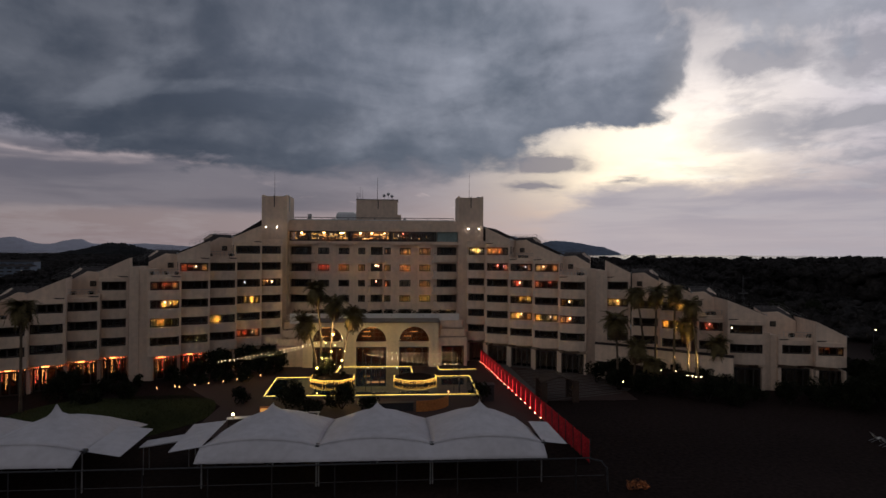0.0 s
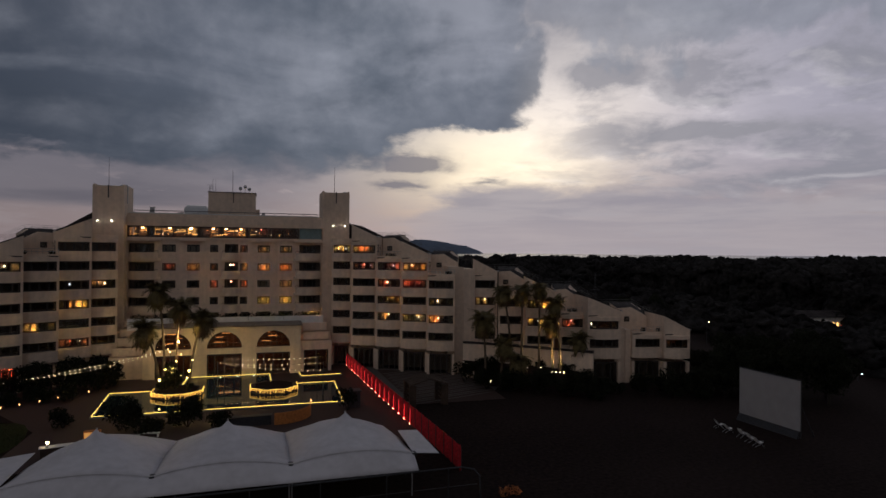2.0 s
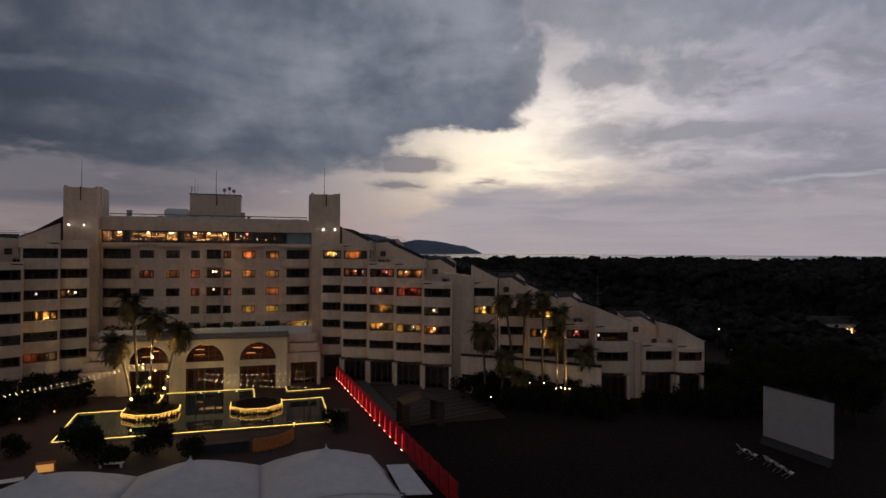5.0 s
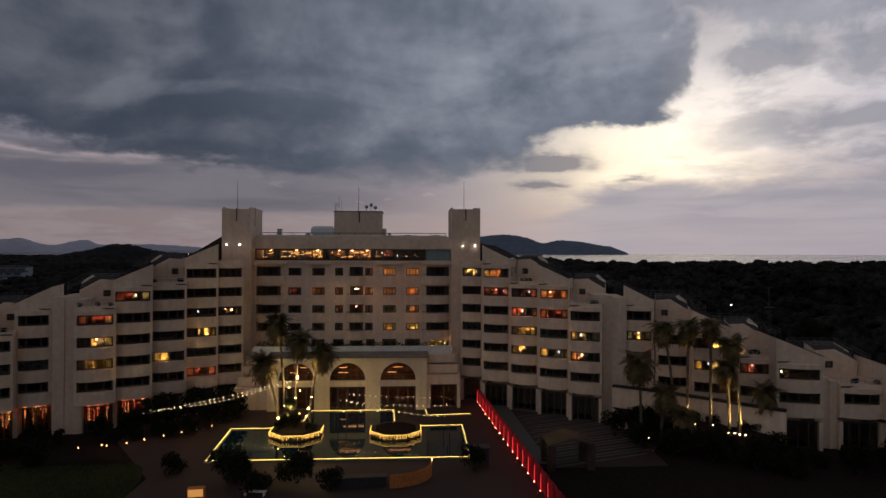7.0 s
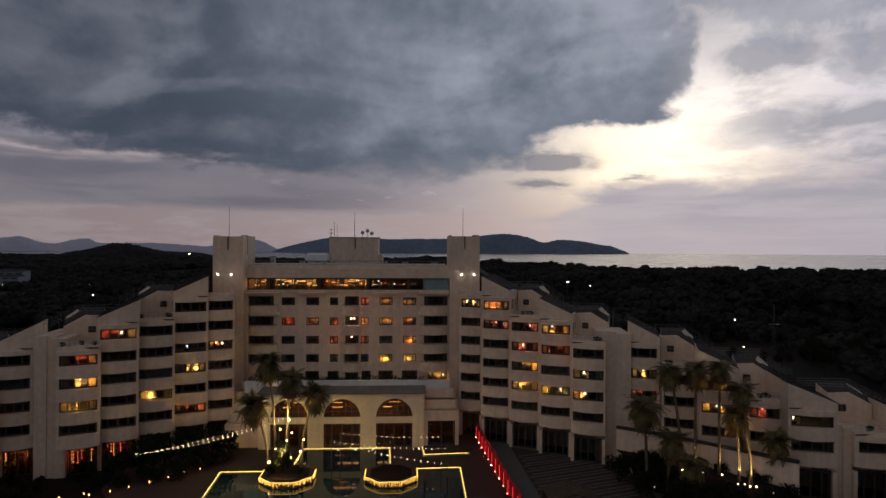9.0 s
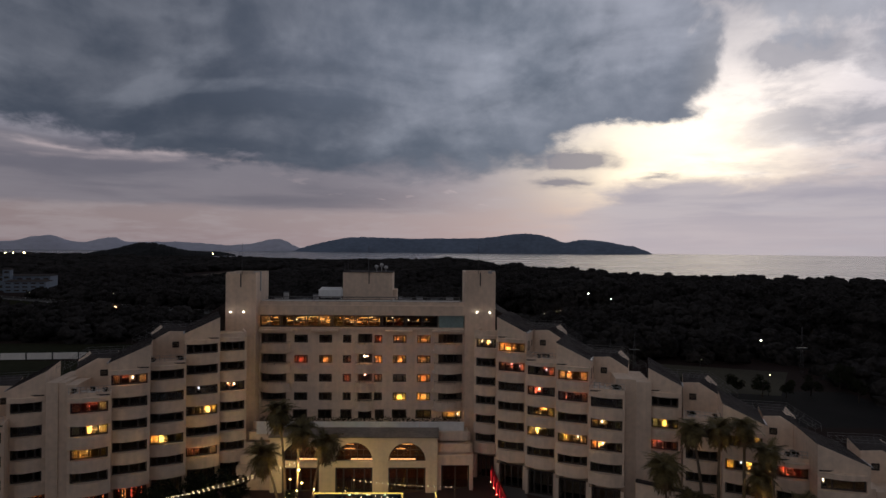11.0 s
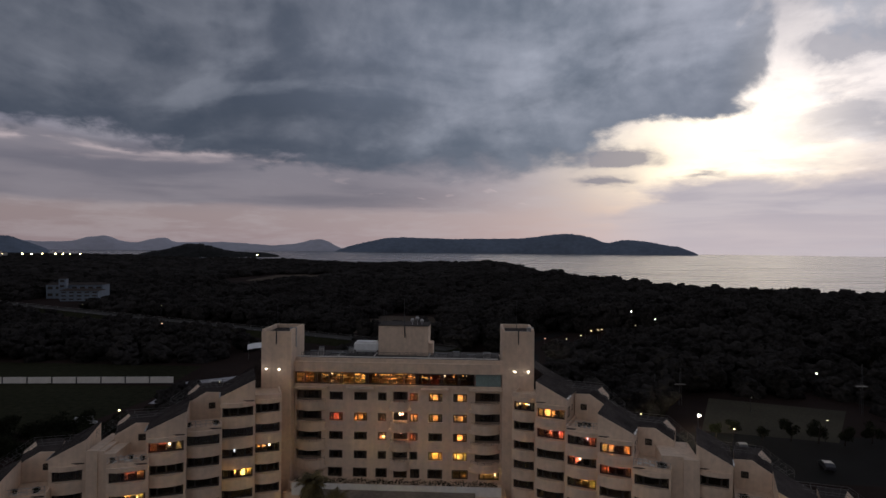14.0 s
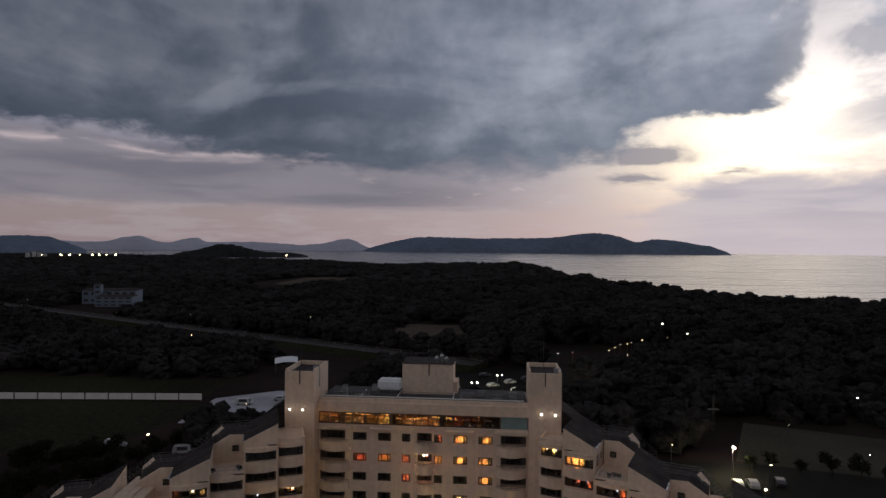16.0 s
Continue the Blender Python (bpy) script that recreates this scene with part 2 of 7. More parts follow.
PLASTER = mat("cream_plaster", (.695, .545, .425), .85, var=.11, big=.12, small=1.6, bump=.08, streak=True)
PLASTER_WARM = mat("ivory_render", (.76, .63, .44), .85, var=.08, big=.2, small=2.0, bump=.08, streak=True)
WHITE = mat("white_paint", (.74, .72, .69), .6, var=.08, small=2.0, bump=.05, streak=True)
ROOM = mat("room_wall_paint", (.36, .25, .18), .85, var=.25, big=.5, small=2.5, bump=.0)
# plaster darkened in its colour to imitate the shade of balcony recesses
RECESS_SHADE = mat("plaster_with_painted_shade", (.11, .085, .07), .85, var=.2, big=.5, bump=.05)
FRAME = mat("dark_bronze_frame", (.032, .024, .020), .6, .0, var=.2, bump=.05)
CURTAIN = mat("beige_curtain", (.55, .45, .33), .9, var=.25, big=.8, small=7.0, bump=.2)
TILE_ROOF = mat("dark_slate_roof", (.045, .037, .036), .85, var=.35, big=.5, small=6.0, bump=.5, spec=.15)
LEAN_TO = mat("weathered_roof_sheet", (.20, .165, .135), .8, var=.2, big=.3, small=2.0, bump=.2)
ROOF_DECK = mat("grey_roof_membrane", (.045, .042, .042), .85, var=.25, big=.3, small=2.0, bump=.2)
METAL = mat("galvanised_steel", (.42, .42, .43), .45, .7, var=.15, small=5.0, bump=.05)
DULL_STEEL = mat("dull_weathered_steel", (.16, .155, .155), .6, .5, var=.2, small=5.0, bump=.05)
DARK_METAL = mat("dark_painted_steel", (.05, .05, .055), .5, .4, var=.2, small=5.0, bump=.05)
TANK = mat("white_tank_enamel", (.78, .80, .82), .4, var=.06, small=1.0, bump=.03, streak=True)
TEAL = mat("teal_roller_blind", (.20, .27, .265), .8, var=.12, big=.4, small=3.0, bump=.1)
PAVE = mat("brown_paving", (.047, .029, .025), .75, var=.25, big=.25, small=4.0, bump=.3, rand=.5, spec=0.2)
PAVE_PALE = mat("pale_stone_paving", (.085, .078, .072), .8, var=.2, big=.3, small=4.0, bump=.3, rand=.4)
PAVE_STRIPE = mat("pale_slab", (.092, .082, .076), .8, var=.2, big=.3, small=4.0, bump=.3, rand=.4)
RUSSET = mat("russet_leaves", (.50, .17, .05), .85, var=.4, big=.6, small=5.0, bump=.3)
GRASS = mat("dark_lawn", (.036, .041, .016), .95, var=.35, big=.08, small=9.0, bump=.9, spec=0.05)
DIRT = mat("dark_turf_ground", (.025, .017, .0155), .95, var=.3, big=.03, small=2.5, bump=.5, spec=0.03)
FIELD = mat("dry_field", (.022, .023, .013), .95, var=.3, big=.02, small=.6, bump=.4, spec=0.03)
ASPHALT = mat("asphalt", (.013, .0125, .0125), .85, var=.2, big=.1, small=8.0, bump=.25, spec=0.04)
COURT = mat("dusty_court", (.055, .050, .036), .9, var=.2, big=.05, small=1.5, bump=.2, spec=0.05)
STUBBLE = mat("dry_stubble", (.085, .068, .055), .95, var=.25, big=.02, small=.5, bump=.3, spec=0.03)
SAND = mat("wet_sand", (.16, .14, .12), .6, var=.2, big=.03, small=.8, bump=.1)
GRAVEL = mat("pale_gravel", (.36, .36, .40), .9, var=.25, big=.08, small=2.0, bump=.3)
ROAD = mat("worn_road", (.042, .040, .039), .85, var=.2, big=.05, small=3.0, bump=.2, spec=0.1)
FOREST = mat("pine_foliage", (.0300, .0280, .0275), .95, var=.42, big=.05, small=.75, bump=1.0, spec=0.03, relief=1.1)
SHRUB = mat("shrub_foliage", (.018, .0205, .012), .9, var=.5, big=.6, small=5.0, bump=.5, spec=0.06)
FROND = mat("palm_frond", (.115, .088, .034), .75, var=.4, big=.6, small=4.0, bump=.2, spec=.3)
DEAD = mat("dry_palm_skirt", (.14, .085, .04), .9, var=.35, big=.7, small=6.0, bump=.3)
BARK = mat("palm_bark", (.11, .078, .05), .9, var=.35, big=.8, small=9.0, bump=.8)
TWIG = mat("dark_twig", (.028, .021, .016), .9, var=.35, big=.8, small=9.0, bump=.5)
FABRIC = mat("white_tent_fabric", (.54, .525, .55), .75, var=.07, big=.25, small=1.5, bump=.12)
RED = mat("red_cloth", (.50, .014, .026), .8, var=.3, big=.5, small=5.0, bump=.25)
STONE = mat("grey_coping_stone", (.26, .245, .225), .8, var=.2, big=.4, small=5.0, bump=.3)
ORANGE = mat("orange_canvas", (.55, .20, .05), .8, var=.2, small=4.0, bump=.2)
# a white screen, greyed in its colour to imitate the shade on it
SCREEN = mat("shade_greyed_screen", (.34, .325, .33), .8, var=.05, small=1.0, bump=.03)
# blue-grey haze of distance is mixed into the island and mountain colours
HILL = mat("hazy_wooded_hill", (.135, .170, .232), .95, var=.12, big=.004, small=.03, bump=.2, spec=.05)
HILL_FAR = mat("hazy_mountain", (.42, .43, .51), .95, var=.08, big=.002, small=.02, bump=.1, spec=.05)
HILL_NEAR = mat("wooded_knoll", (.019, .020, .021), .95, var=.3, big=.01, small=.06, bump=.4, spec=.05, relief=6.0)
CAR_WHITE = mat("white_car_paint", (.45, .45, .46), .3, var=.05, bump=.0)
CAR_DARK = mat("dark_car_paint", (.05, .05, .06), .3, .3, var=.1, bump=.0)
GLASS = glass_mat("window_glass", (.62, .63, .63))
BLUE_WALL = mat("pale_blue_cladding", (.15, .19, .25), .7, var=.1, small=1.0, bump=.05)
G_YEL = glow_mat("warm_lamp", (1.0, .66, .20), 170.0)
G_RED = glow_mat("red_lamp", (1.0, .22, .14), 40.0)
G_ORG = glow_mat("orange_lamp", (1.0, .46, .17), 80.0)
G_SPOT = glow_mat("bright_bulb", (1.0, .80, .50), 12.0)
G_PINK = glow_mat("rosy_bulb", (1.0, .42, .30), 9.0)
G_REDSHOP = glow_mat("red_shop_lamp", (1.0, .13, .07), 6.0)
G_BULB = glow_mat("festoon_bulb", (1.0, .70, .36), 11.0)
G_GLOBE = glow_mat("golden_globe", (1.0, .66, .20), 14.0)
G_DIM = glow_mat("dim_shop_lamp", (1.0, .26, .07), 5.5)
G_LOBBY = glow_mat("lobby_lamp", (1.0, .50, .20), 3.6)
G_CABINET = glow_mat("amber_panel", (1.0, .45, .12), .55)
G_FLAME = glow_mat("flame_lamp", (1.0, .45, .15), 5.0)
G_BAR = glow_mat("golden_bar", (1.0, .52, .15), 4.2)
G_TEAL = glow_mat("underwater_lamp", (.75, .95, .75), 5.0)
G_WHITE = glow_mat("white_flood_lamp", (1.0, .93, .78), 10.0)
G_COOL = glow_mat("cool_screen", (.85, .88, 1.0), 4.0)
G_LED = glow_mat("yellow_led_strip", (1.0, .66, .13), 3.2)
G_UP = glow_mat("warm_uplight", (1.0, .74, .36), 16.0)
G_REDUP = glow_mat("red_uplight", (1.0, .10, .07), 60.0)

G_REDBAR = glow_mat("red_glow", (1.0, .04, .05), 1.0)
DARK_WOOD = mat("dark_wood", (.055, .032, .02), .6, var=.3, big=.8, small=6.0, bump=.15)
def cloth_mat(name, colour):
    """Thin cloth: as much light comes through it as it throws back."""
    mt = bpy.data.materials.new(name)
    mt.use_nodes = True
    nt = mt.node_tree
    pr, out = nt.nodes["Principled BSDF"], nt.nodes["Material Output"]
    pr.inputs["Roughness"].default_value = .9
    tl, mx, nz, rp = (nt.nodes.new("ShaderNode" + k) for k in ("BsdfTranslucent", "MixShader", "TexNoise", "ValToRGB"))
    nz.inputs["Scale"].default_value, nz.inputs["Detail"].default_value = 9.0, 4
    rp.color_ramp.elements[0].color = (*[c * .75 for c in colour], 1)
    rp.color_ramp.elements[1].color = (*colour, 1)
    mx.inputs[0].default_value = .8      # TRANSLUCENT share
    nt.links.new(nz.outputs[0], rp.inputs[0])
    nt.links.new(rp.outputs[0], pr.inputs["Base Color"])
    nt.links.new(rp.outputs[0], tl.inputs[0])
    nt.links.new(pr.outputs[0], mx.inputs[1])
    nt.links.new(tl.outputs[0], mx.inputs[2])
    nt.links.new(mx.outputs[0], out.inputs[0])
    return mt


DRAPE = cloth_mat("thin_beige_curtain", (.88, .78, .58))
MID_WOOD = mat("brown_wood", (.10, .048, .02), .5, var=.35, big=.8, small=6.0, bump=.15)
RED_WOOD = mat("reddish_wood", (.15, .055, .03), .5, var=.35, big=.8, small=6.0, bump=.15)
GLOSSY_WOOD = mat("polished_wood_floor", (.13, .07, .03), .18, var=.3, big=.8, small=6.0, bump=.1)

# sea surface
SEA = bpy.data.materials.new("sea_water")
SEA.use_nodes = True
_nt = SEA.node_tree
_p = _nt.nodes["Principled BSDF"]
_p.inputs["Base Color"].default_value = (.085, .078, .085, 1)
_p.inputs["Roughness"].default_value = .34
_co, _mp, _nz, _bp = (_nt.nodes.new("ShaderNode" + k) for k in ("TexCoord", "Mapping", "TexNoise", "Bump"))
_mp.inputs["Scale"].default_value, _mp.inputs["Rotation"].default_value = (.03, .11, .1), (0, 0, .45)
_nz.inputs["Scale"].default_value, _nz.inputs["Detail"].default_value = 1.0, 6
_bp.inputs["Strength"].default_value, _bp.inputs["Distance"].default_value = .25, 1.6
_nt.links.new(_co.outputs["Object"], _mp.inputs[0])
_nt.links.new(_mp.outputs[0], _nz.inputs["Vector"])
_nt.links.new(_nz.outputs[0], _bp.inputs["Height"])
_nt.links.new(_bp.outputs[0], _p.inputs["Normal"])
# broad bands of rougher and calmer water
_m2, _n2, _r2 = (_nt.nodes.new("ShaderNode" + k) for k in ("Mapping", "TexNoise", "MapRange"))
_m2.inputs["Scale"].default_value, _m2.inputs["Rotation"].default_value = (.003, .03, .1), (0, 0, .25)
_n2.inputs["Scale"].default_value, _n2.inputs["Detail"].default_value = 1.0, 7
_r2.inputs[1].default_value, _r2.inputs[2].default_value, _r2.inputs[3].default_value, _r2.inputs[4].default_value = .3, .7, .20, .30
_nt.links.new(_co.outputs["Object"], _m2.inputs[0])
_nt.links.new(_m2.outputs[0], _n2.inputs["Vector"])
_nt.links.new(_n2.outputs[0], _r2.inputs[0])
_nt.links.new(_r2.outputs[0], _p.inputs["Roughness"])
# still pool water
POOL = bpy.data.materials.new("pool_water")
POOL.use_nodes = True
_nt = POOL.node_tree
_p = _nt.nodes["Principled BSDF"]
_p.inputs["Base Color"].default_value = (.010, .026, .032, 1)
_p.inputs["IOR"].default_value = 1.33
_p.inputs["Roughness"].default_value = .04
_nz, _bp = _nt.nodes.new("ShaderNodeTexNoise"), _nt.nodes.new("ShaderNodeBump")
_nz.inputs["Scale"].default_value = 2.2
_bp.inputs["Strength"].default_value, _bp.inputs["Distance"].default_value = .05, .05
_nt.links.new(_nz.outputs[0], _bp.inputs["Height"])
_nt.links.new(_bp.outputs[0], _p.inputs["Normal"])


# ---- building blocks ----
def quad_box(bm, corners8):
    """A closed box from 4 lower and 4 upper corners, each ring counter-clockwise from above."""
    v = [bm.verts.new(c) for c in corners8]
    bm.faces.new(v[3::-1])
    bm.faces.new(v[4:])
    for i in range(4):
        j = (i + 1) % 4
        bm.faces.new((v[i], v[j], v[4 + j], v[4 + i]))


def box(bm, x0, y0, z0, x1, y1, z1, m=None):
    c = [(x, y, z) for z in (z0, z1) for x, y in ((x0, y0), (x1, y0), (x1, y1), (x0, y1))]
    quad_box(bm, [m @ Vector(p) for p in c] if m else c)


def prism(bm, ring, z0, z1, m=None):
    """A closed prism over a plan polygon; z1 may be a function of x and y."""
    top = z1 if callable(z1) else (lambda x, y: z1)
    lo, hi = [Vector((x, y, z0)) for x, y in ring], [Vector((x, y, top(x, y))) for x, y in ring]
    if m:
        lo, hi = [m @ p for p in lo], [m @ p for p in hi]
    lo, hi = [bm.verts.new(p) for p in lo], [bm.verts.new(p) for p in hi]
    bm.faces.new(lo[::-1])
    bm.faces.new(hi)
    for i in range(len(ring)):
        j = (i + 1) % len(ring)
        bm.faces.new((lo[i], lo[j], hi[j], hi[i]))


def tube(bm, pts, radii, n=8):
    """A round tube through points."""
    rings = []
    for i, p in enumerate(pts):
        p = Vector(p)
        d = (Vector(pts[min(i + 1, len(pts) - 1)]) - Vector(pts[max(i - 1, 0)])).normalized()
        a = d.orthogonal().normalized() if abs(d.z) < .9 else Vector((1, 0, 0))
        a = (a - d * a.dot(d)).normalized()
        b = d.cross(a)
        r = radii[i] if hasattr(radii, "__len__") else radii
        rings.append([bm.verts.new(p + r * (math.cos(2 * math.pi * k / n) * a + math.sin(2 * math.pi * k / n) * b)) for k in range(n)])
    for r0, r1 in zip(rings, rings[1:]):
        for k in range(n):
            bm.faces.new((r0[k], r0[(k + 1) % n], r1[(k + 1) % n], r1[k]))
    bm.faces.new(rings[0][::-1])
    bm.faces.new(rings[-1])


def lattice(bm, xs, zs, y0, y1, solid):
    """A welded flat frame on a grid of x and z cuts; solid(i, j) says which cells are filled."""
    got = {}

    def v(i, j, k):
        if (i, j, k) not in got:
            got[i, j, k] = bm.verts.new((xs[i], (y0, y1)[k], zs[j]))
        return got[i, j, k]

    fill = lambda i, j: 0 <= i < len(xs) - 1 and 0 <= j < len(zs) - 1 and solid(i, j)
    for i in range(len(xs) - 1):
        for j in range(len(zs) - 1):
            if not fill(i, j):
                continue
            for k in (0, 1):
                bm.faces.new((v(i, j, k), v(i + 1, j, k), v(i + 1, j + 1, k), v(i, j + 1, k)))
            for (di, dj), (a, b) in (((-1, 0), ((0, 0), (0, 1))), ((1, 0), ((1, 0), (1, 1))), ((0, -1), ((0, 0), (1, 0))), ((0, 1), ((0, 1), (1, 1)))):
                if not fill(i + di, j + dj):
                    bm.faces.new((v(i + a[0], j + a[1], 0), v(i + b[0], j + b[1], 0), v(i + b[0], j + b[1], 1), v(i + a[0], j + a[1], 1)))


def ball(bm, c, r, n=8, squash=1.0):
    bmesh.ops.create_uvsphere(bm, u_segments=n, v_segments=max(4, n // 2 + 1), radius=r, matrix=Matrix.Translation(c) @ Matrix.Diagonal((1, 1, squash, 1)))


def mesh_of(name, bm, material, smooth=False):
    bmesh.ops.recalc_face_normals(bm, faces=bm.faces[:])
    me = bpy.data.meshes.new(name)
    bm.to_mesh(me)
    bm.free()
    me.materials.append(material)
    if smooth:
        me.polygons.foreach_set("use_smooth", [True] * len(me.polygons))
    return me


def part(name, bm, material, parent=None, label="", m=None, smooth=False):
    """Links a bmesh (or a mesh) as one object, under a thing or a part."""
    me = mesh_of(name, bm, material, smooth) if isinstance(bm, bmesh.types.BMesh) else bm
    ob = new(name, me)
    ob.parent = parent
    if m is not None:
        ob.matrix_local = m
    return tagged(ob, label)


def thing(name, label, category, m=None, group="", kind=""):
    ob = new(name)
    ob.empty_display_size = .3
    if m is not None:
        ob.matrix_basis = m
    return tagged(ob, label, category, group, kind)


def whole(name, bm, material, label, category, m=None, group="", kind="", smooth=False):
    """A thing that is one mesh."""
    ob = part(name, bm, material, None, label, smooth=smooth)
    if m is not None:
        ob.matrix_basis = m
    return tagged(ob, label, category, group, kind)


def cloud_mesh(name, centres, radii, squash, material, seed, rough=.3):
    """Many lumpy crowns in one mesh: each a jittered icosphere of 42 points."""
    bm = bmesh.new()
    bmesh.ops.create_icosphere(bm, subdivisions=2, radius=1.0)
    base = np.array([v.co[:] for v in bm.verts])
    tris = np.array([[v.index for v in f.verts] for f in bm.faces])
    bm.free()
    rng = np.random.default_rng(seed)
    n, k = len(centres), len(base)
    jit = 1 + rough * (rng.random((n, k, 1)) * 2 - 1)
    pts = base[None] * jit * np.array(radii)[:, None, None]
    pts[:, :, 2] *= np.array(squash)[:, None] if hasattr(squash, "__len__") else squash
    pts += np.array(centres)[:, None]
    faces = (tris[None] + (np.arange(n) * k)[:, None, None]).reshape(-1, 3)
    me = bpy.data.meshes.new(name)
    me.from_pydata(pts.reshape(-1, 3).tolist(), [], faces.tolist())
    me.polygons.foreach_set("use_smooth", [True] * len(me.polygons))
    me.materials.append(material)
    return me

# ---- land, sea and distance ----
COAST = [(4600, -2400), (1500, -250), (700, 30), (420, 215), (270, 330), (225, 372), (180, 420), (140, 530), (104, 740), (90, 1090), (66, 1380), (-14, 1450), (-103, 1450), (-207, 1350), (-298, 1310), (-460, 1560), (-900, 1750), (-1500, 2300), (-2600, 2700), (-4700, 2500)]


def coast_y(x):
    """How far ahead the shore lies at x."""
    for (x1, y1), (x0, y0) in zip(COAST, COAST[1:]):
        if x0 <= x <= x1:
            return y0 + (y1 - y0) * (x - x0) / (x1 - x0)
    return COAST[0][1] if x > COAST[0][0] else COAST[-1][1]


def build_sea():
    bm = bmesh.new()
    radii = [0, 250, 500, 900, 1400, 2000, 2700, 3400, 4100, 4880]
    n = 96
    rings = []
    for r in radii:
        z = -1.2 + (max(0, r - 900) / 3980) ** 2 * 13.0
        rings.append([bm.verts.new((r * math.cos(2 * math.pi * k / n), r * math.sin(2 * math.pi * k / n), z)) for k in range(n if r else 1)])
    for k in range(n):
        bm.faces.new((rings[0][0], rings[1][k], rings[1][(k + 1) % n]))
    for a, b in zip(rings[1:], rings[2:]):
        for k in range(n):
            bm.faces.new((a[k], b[k], b[(k + 1) % n], a[(k + 1) % n]))
    whole("water", bm, SEA, "calm grey sea catching the light of the sunset sky", "sea", kind="structure", smooth=True)


def build_ground():
    """One sheet of land from the shore to behind the camera."""
    bm = bmesh.new()
    ring = [bm.verts.new((x, y - 6, 0.0)) for x, y in COAST] + [bm.verts.new((-4700, -4600, 0)), bm.verts.new((4600, -4600, 0))]
    bm.faces.new(ring[::-1])
    bmesh.ops.triangulate(bm, faces=bm.faces[:])
    whole("ground", bm, DIRT, "dark bare ground and turf around the hotel", "ground", kind="structure")
    bm = bmesh.new()
    for (xa, ya), (xb, yb) in zip(COAST[1:15], COAST[2:16]):
        bm.faces.new([bm.verts.new(p) for p in ((xa, ya - 8, .05), (xb, yb - 8, .05), (xb, yb + 16, -1.4), (xa, ya + 16, -1.4))])
    whole("beach", bm, SAND, "narrow strip of wet grey sand along the shore", "beach", kind="structure")


def ridge(name, az0, az1, dist, shape, material, label, seed, base=-3.0, rough=1.0):
    """A hill range across a span of azimuth; shape(s) gives its height in metres for s from 0 to 1."""
    bm = bmesh.new()
    n, rows = 420, 6
    grid = []
    for j in range(rows):
        f = j / (rows - 1)
        row = []
        for i in range(n + 1):
            s = i / n
            az = radians(az0 + (az1 - az0) * s)
            h = shape(s) * (1 + rough * (.09 * noise.noise((s * 70 + seed, seed, 1)) + .08 * noise.noise((s * 31 + seed, seed, 2)) + .07 * noise.noise((s * 17 + seed, seed, 3)))) + 3.2 * rough * noise.noise((s * 190 + seed, seed, 4)) + 2.4 * noise.noise((s * 120, seed, 5)) * min(1.0, shape(s) / 40)
            d = dist + f * 330
            z = base + (h - base) * math.sin(f * math.pi / 2) ** .8 + (6 * noise.noise((s * 40, f * 5, seed)) * f * (1 - f))
            row.append(bm.verts.new((d * math.sin(az), d * math.cos(az) - 90, z)))
        grid.append(row)
    for a, b in zip(grid, grid[1:]):
        for i in range(n):
            bm.faces.new((a[i], a[i + 1], b[i + 1], b[i]))
    back = [bm.verts.new((v.co.x * 1.02, v.co.y * 1.02, base)) for v in grid[-1]]
    for i in range(n):
        bm.faces.new((grid[-1][i], grid[-1][i + 1], back[i + 1], back[i]))
    return whole(name, bm, material, label, "hill", kind="structure", smooth=True)


def humps(*spec):
    return lambda s: sum(h * math.exp(-((s - c) / w) ** 2) for c, w, h in spec)


def fade(s, a=.03, b=.03):
    return max(0.0, min(1.0, s / a, (1 - s) / b)) ** .7


build_sea()
build_ground()
# island, range and headland carry painted haze; the knoll has none
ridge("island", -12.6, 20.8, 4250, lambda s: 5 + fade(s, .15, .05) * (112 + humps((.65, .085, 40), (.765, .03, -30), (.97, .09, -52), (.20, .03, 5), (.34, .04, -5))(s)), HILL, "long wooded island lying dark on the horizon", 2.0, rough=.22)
ridge("mountain_range", -62, -11.5, 4500, lambda s: 12 + fade(s, .02, .03) * (46 + humps((.30, .06, 30), (.45, .05, 20), (.592, .034, 42), (.600, .010, 8), (.572, .012, 7), (.679, .018, 36), (.690, .006, 7), (.660, .01, 8), (.72, .04, 8), (.78, .04, 13), (.867, .015, -8), (.946, .03, 42), (.955, .008, 6))(s)), HILL_FAR, "mountain range far across the bay, haze painted in its pale blue", 7.0, rough=.6)
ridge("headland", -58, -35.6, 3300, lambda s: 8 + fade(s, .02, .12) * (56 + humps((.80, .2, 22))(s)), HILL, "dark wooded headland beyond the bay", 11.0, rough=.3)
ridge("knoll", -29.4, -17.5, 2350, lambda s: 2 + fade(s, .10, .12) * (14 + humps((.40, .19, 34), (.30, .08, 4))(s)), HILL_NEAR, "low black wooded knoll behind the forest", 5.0)


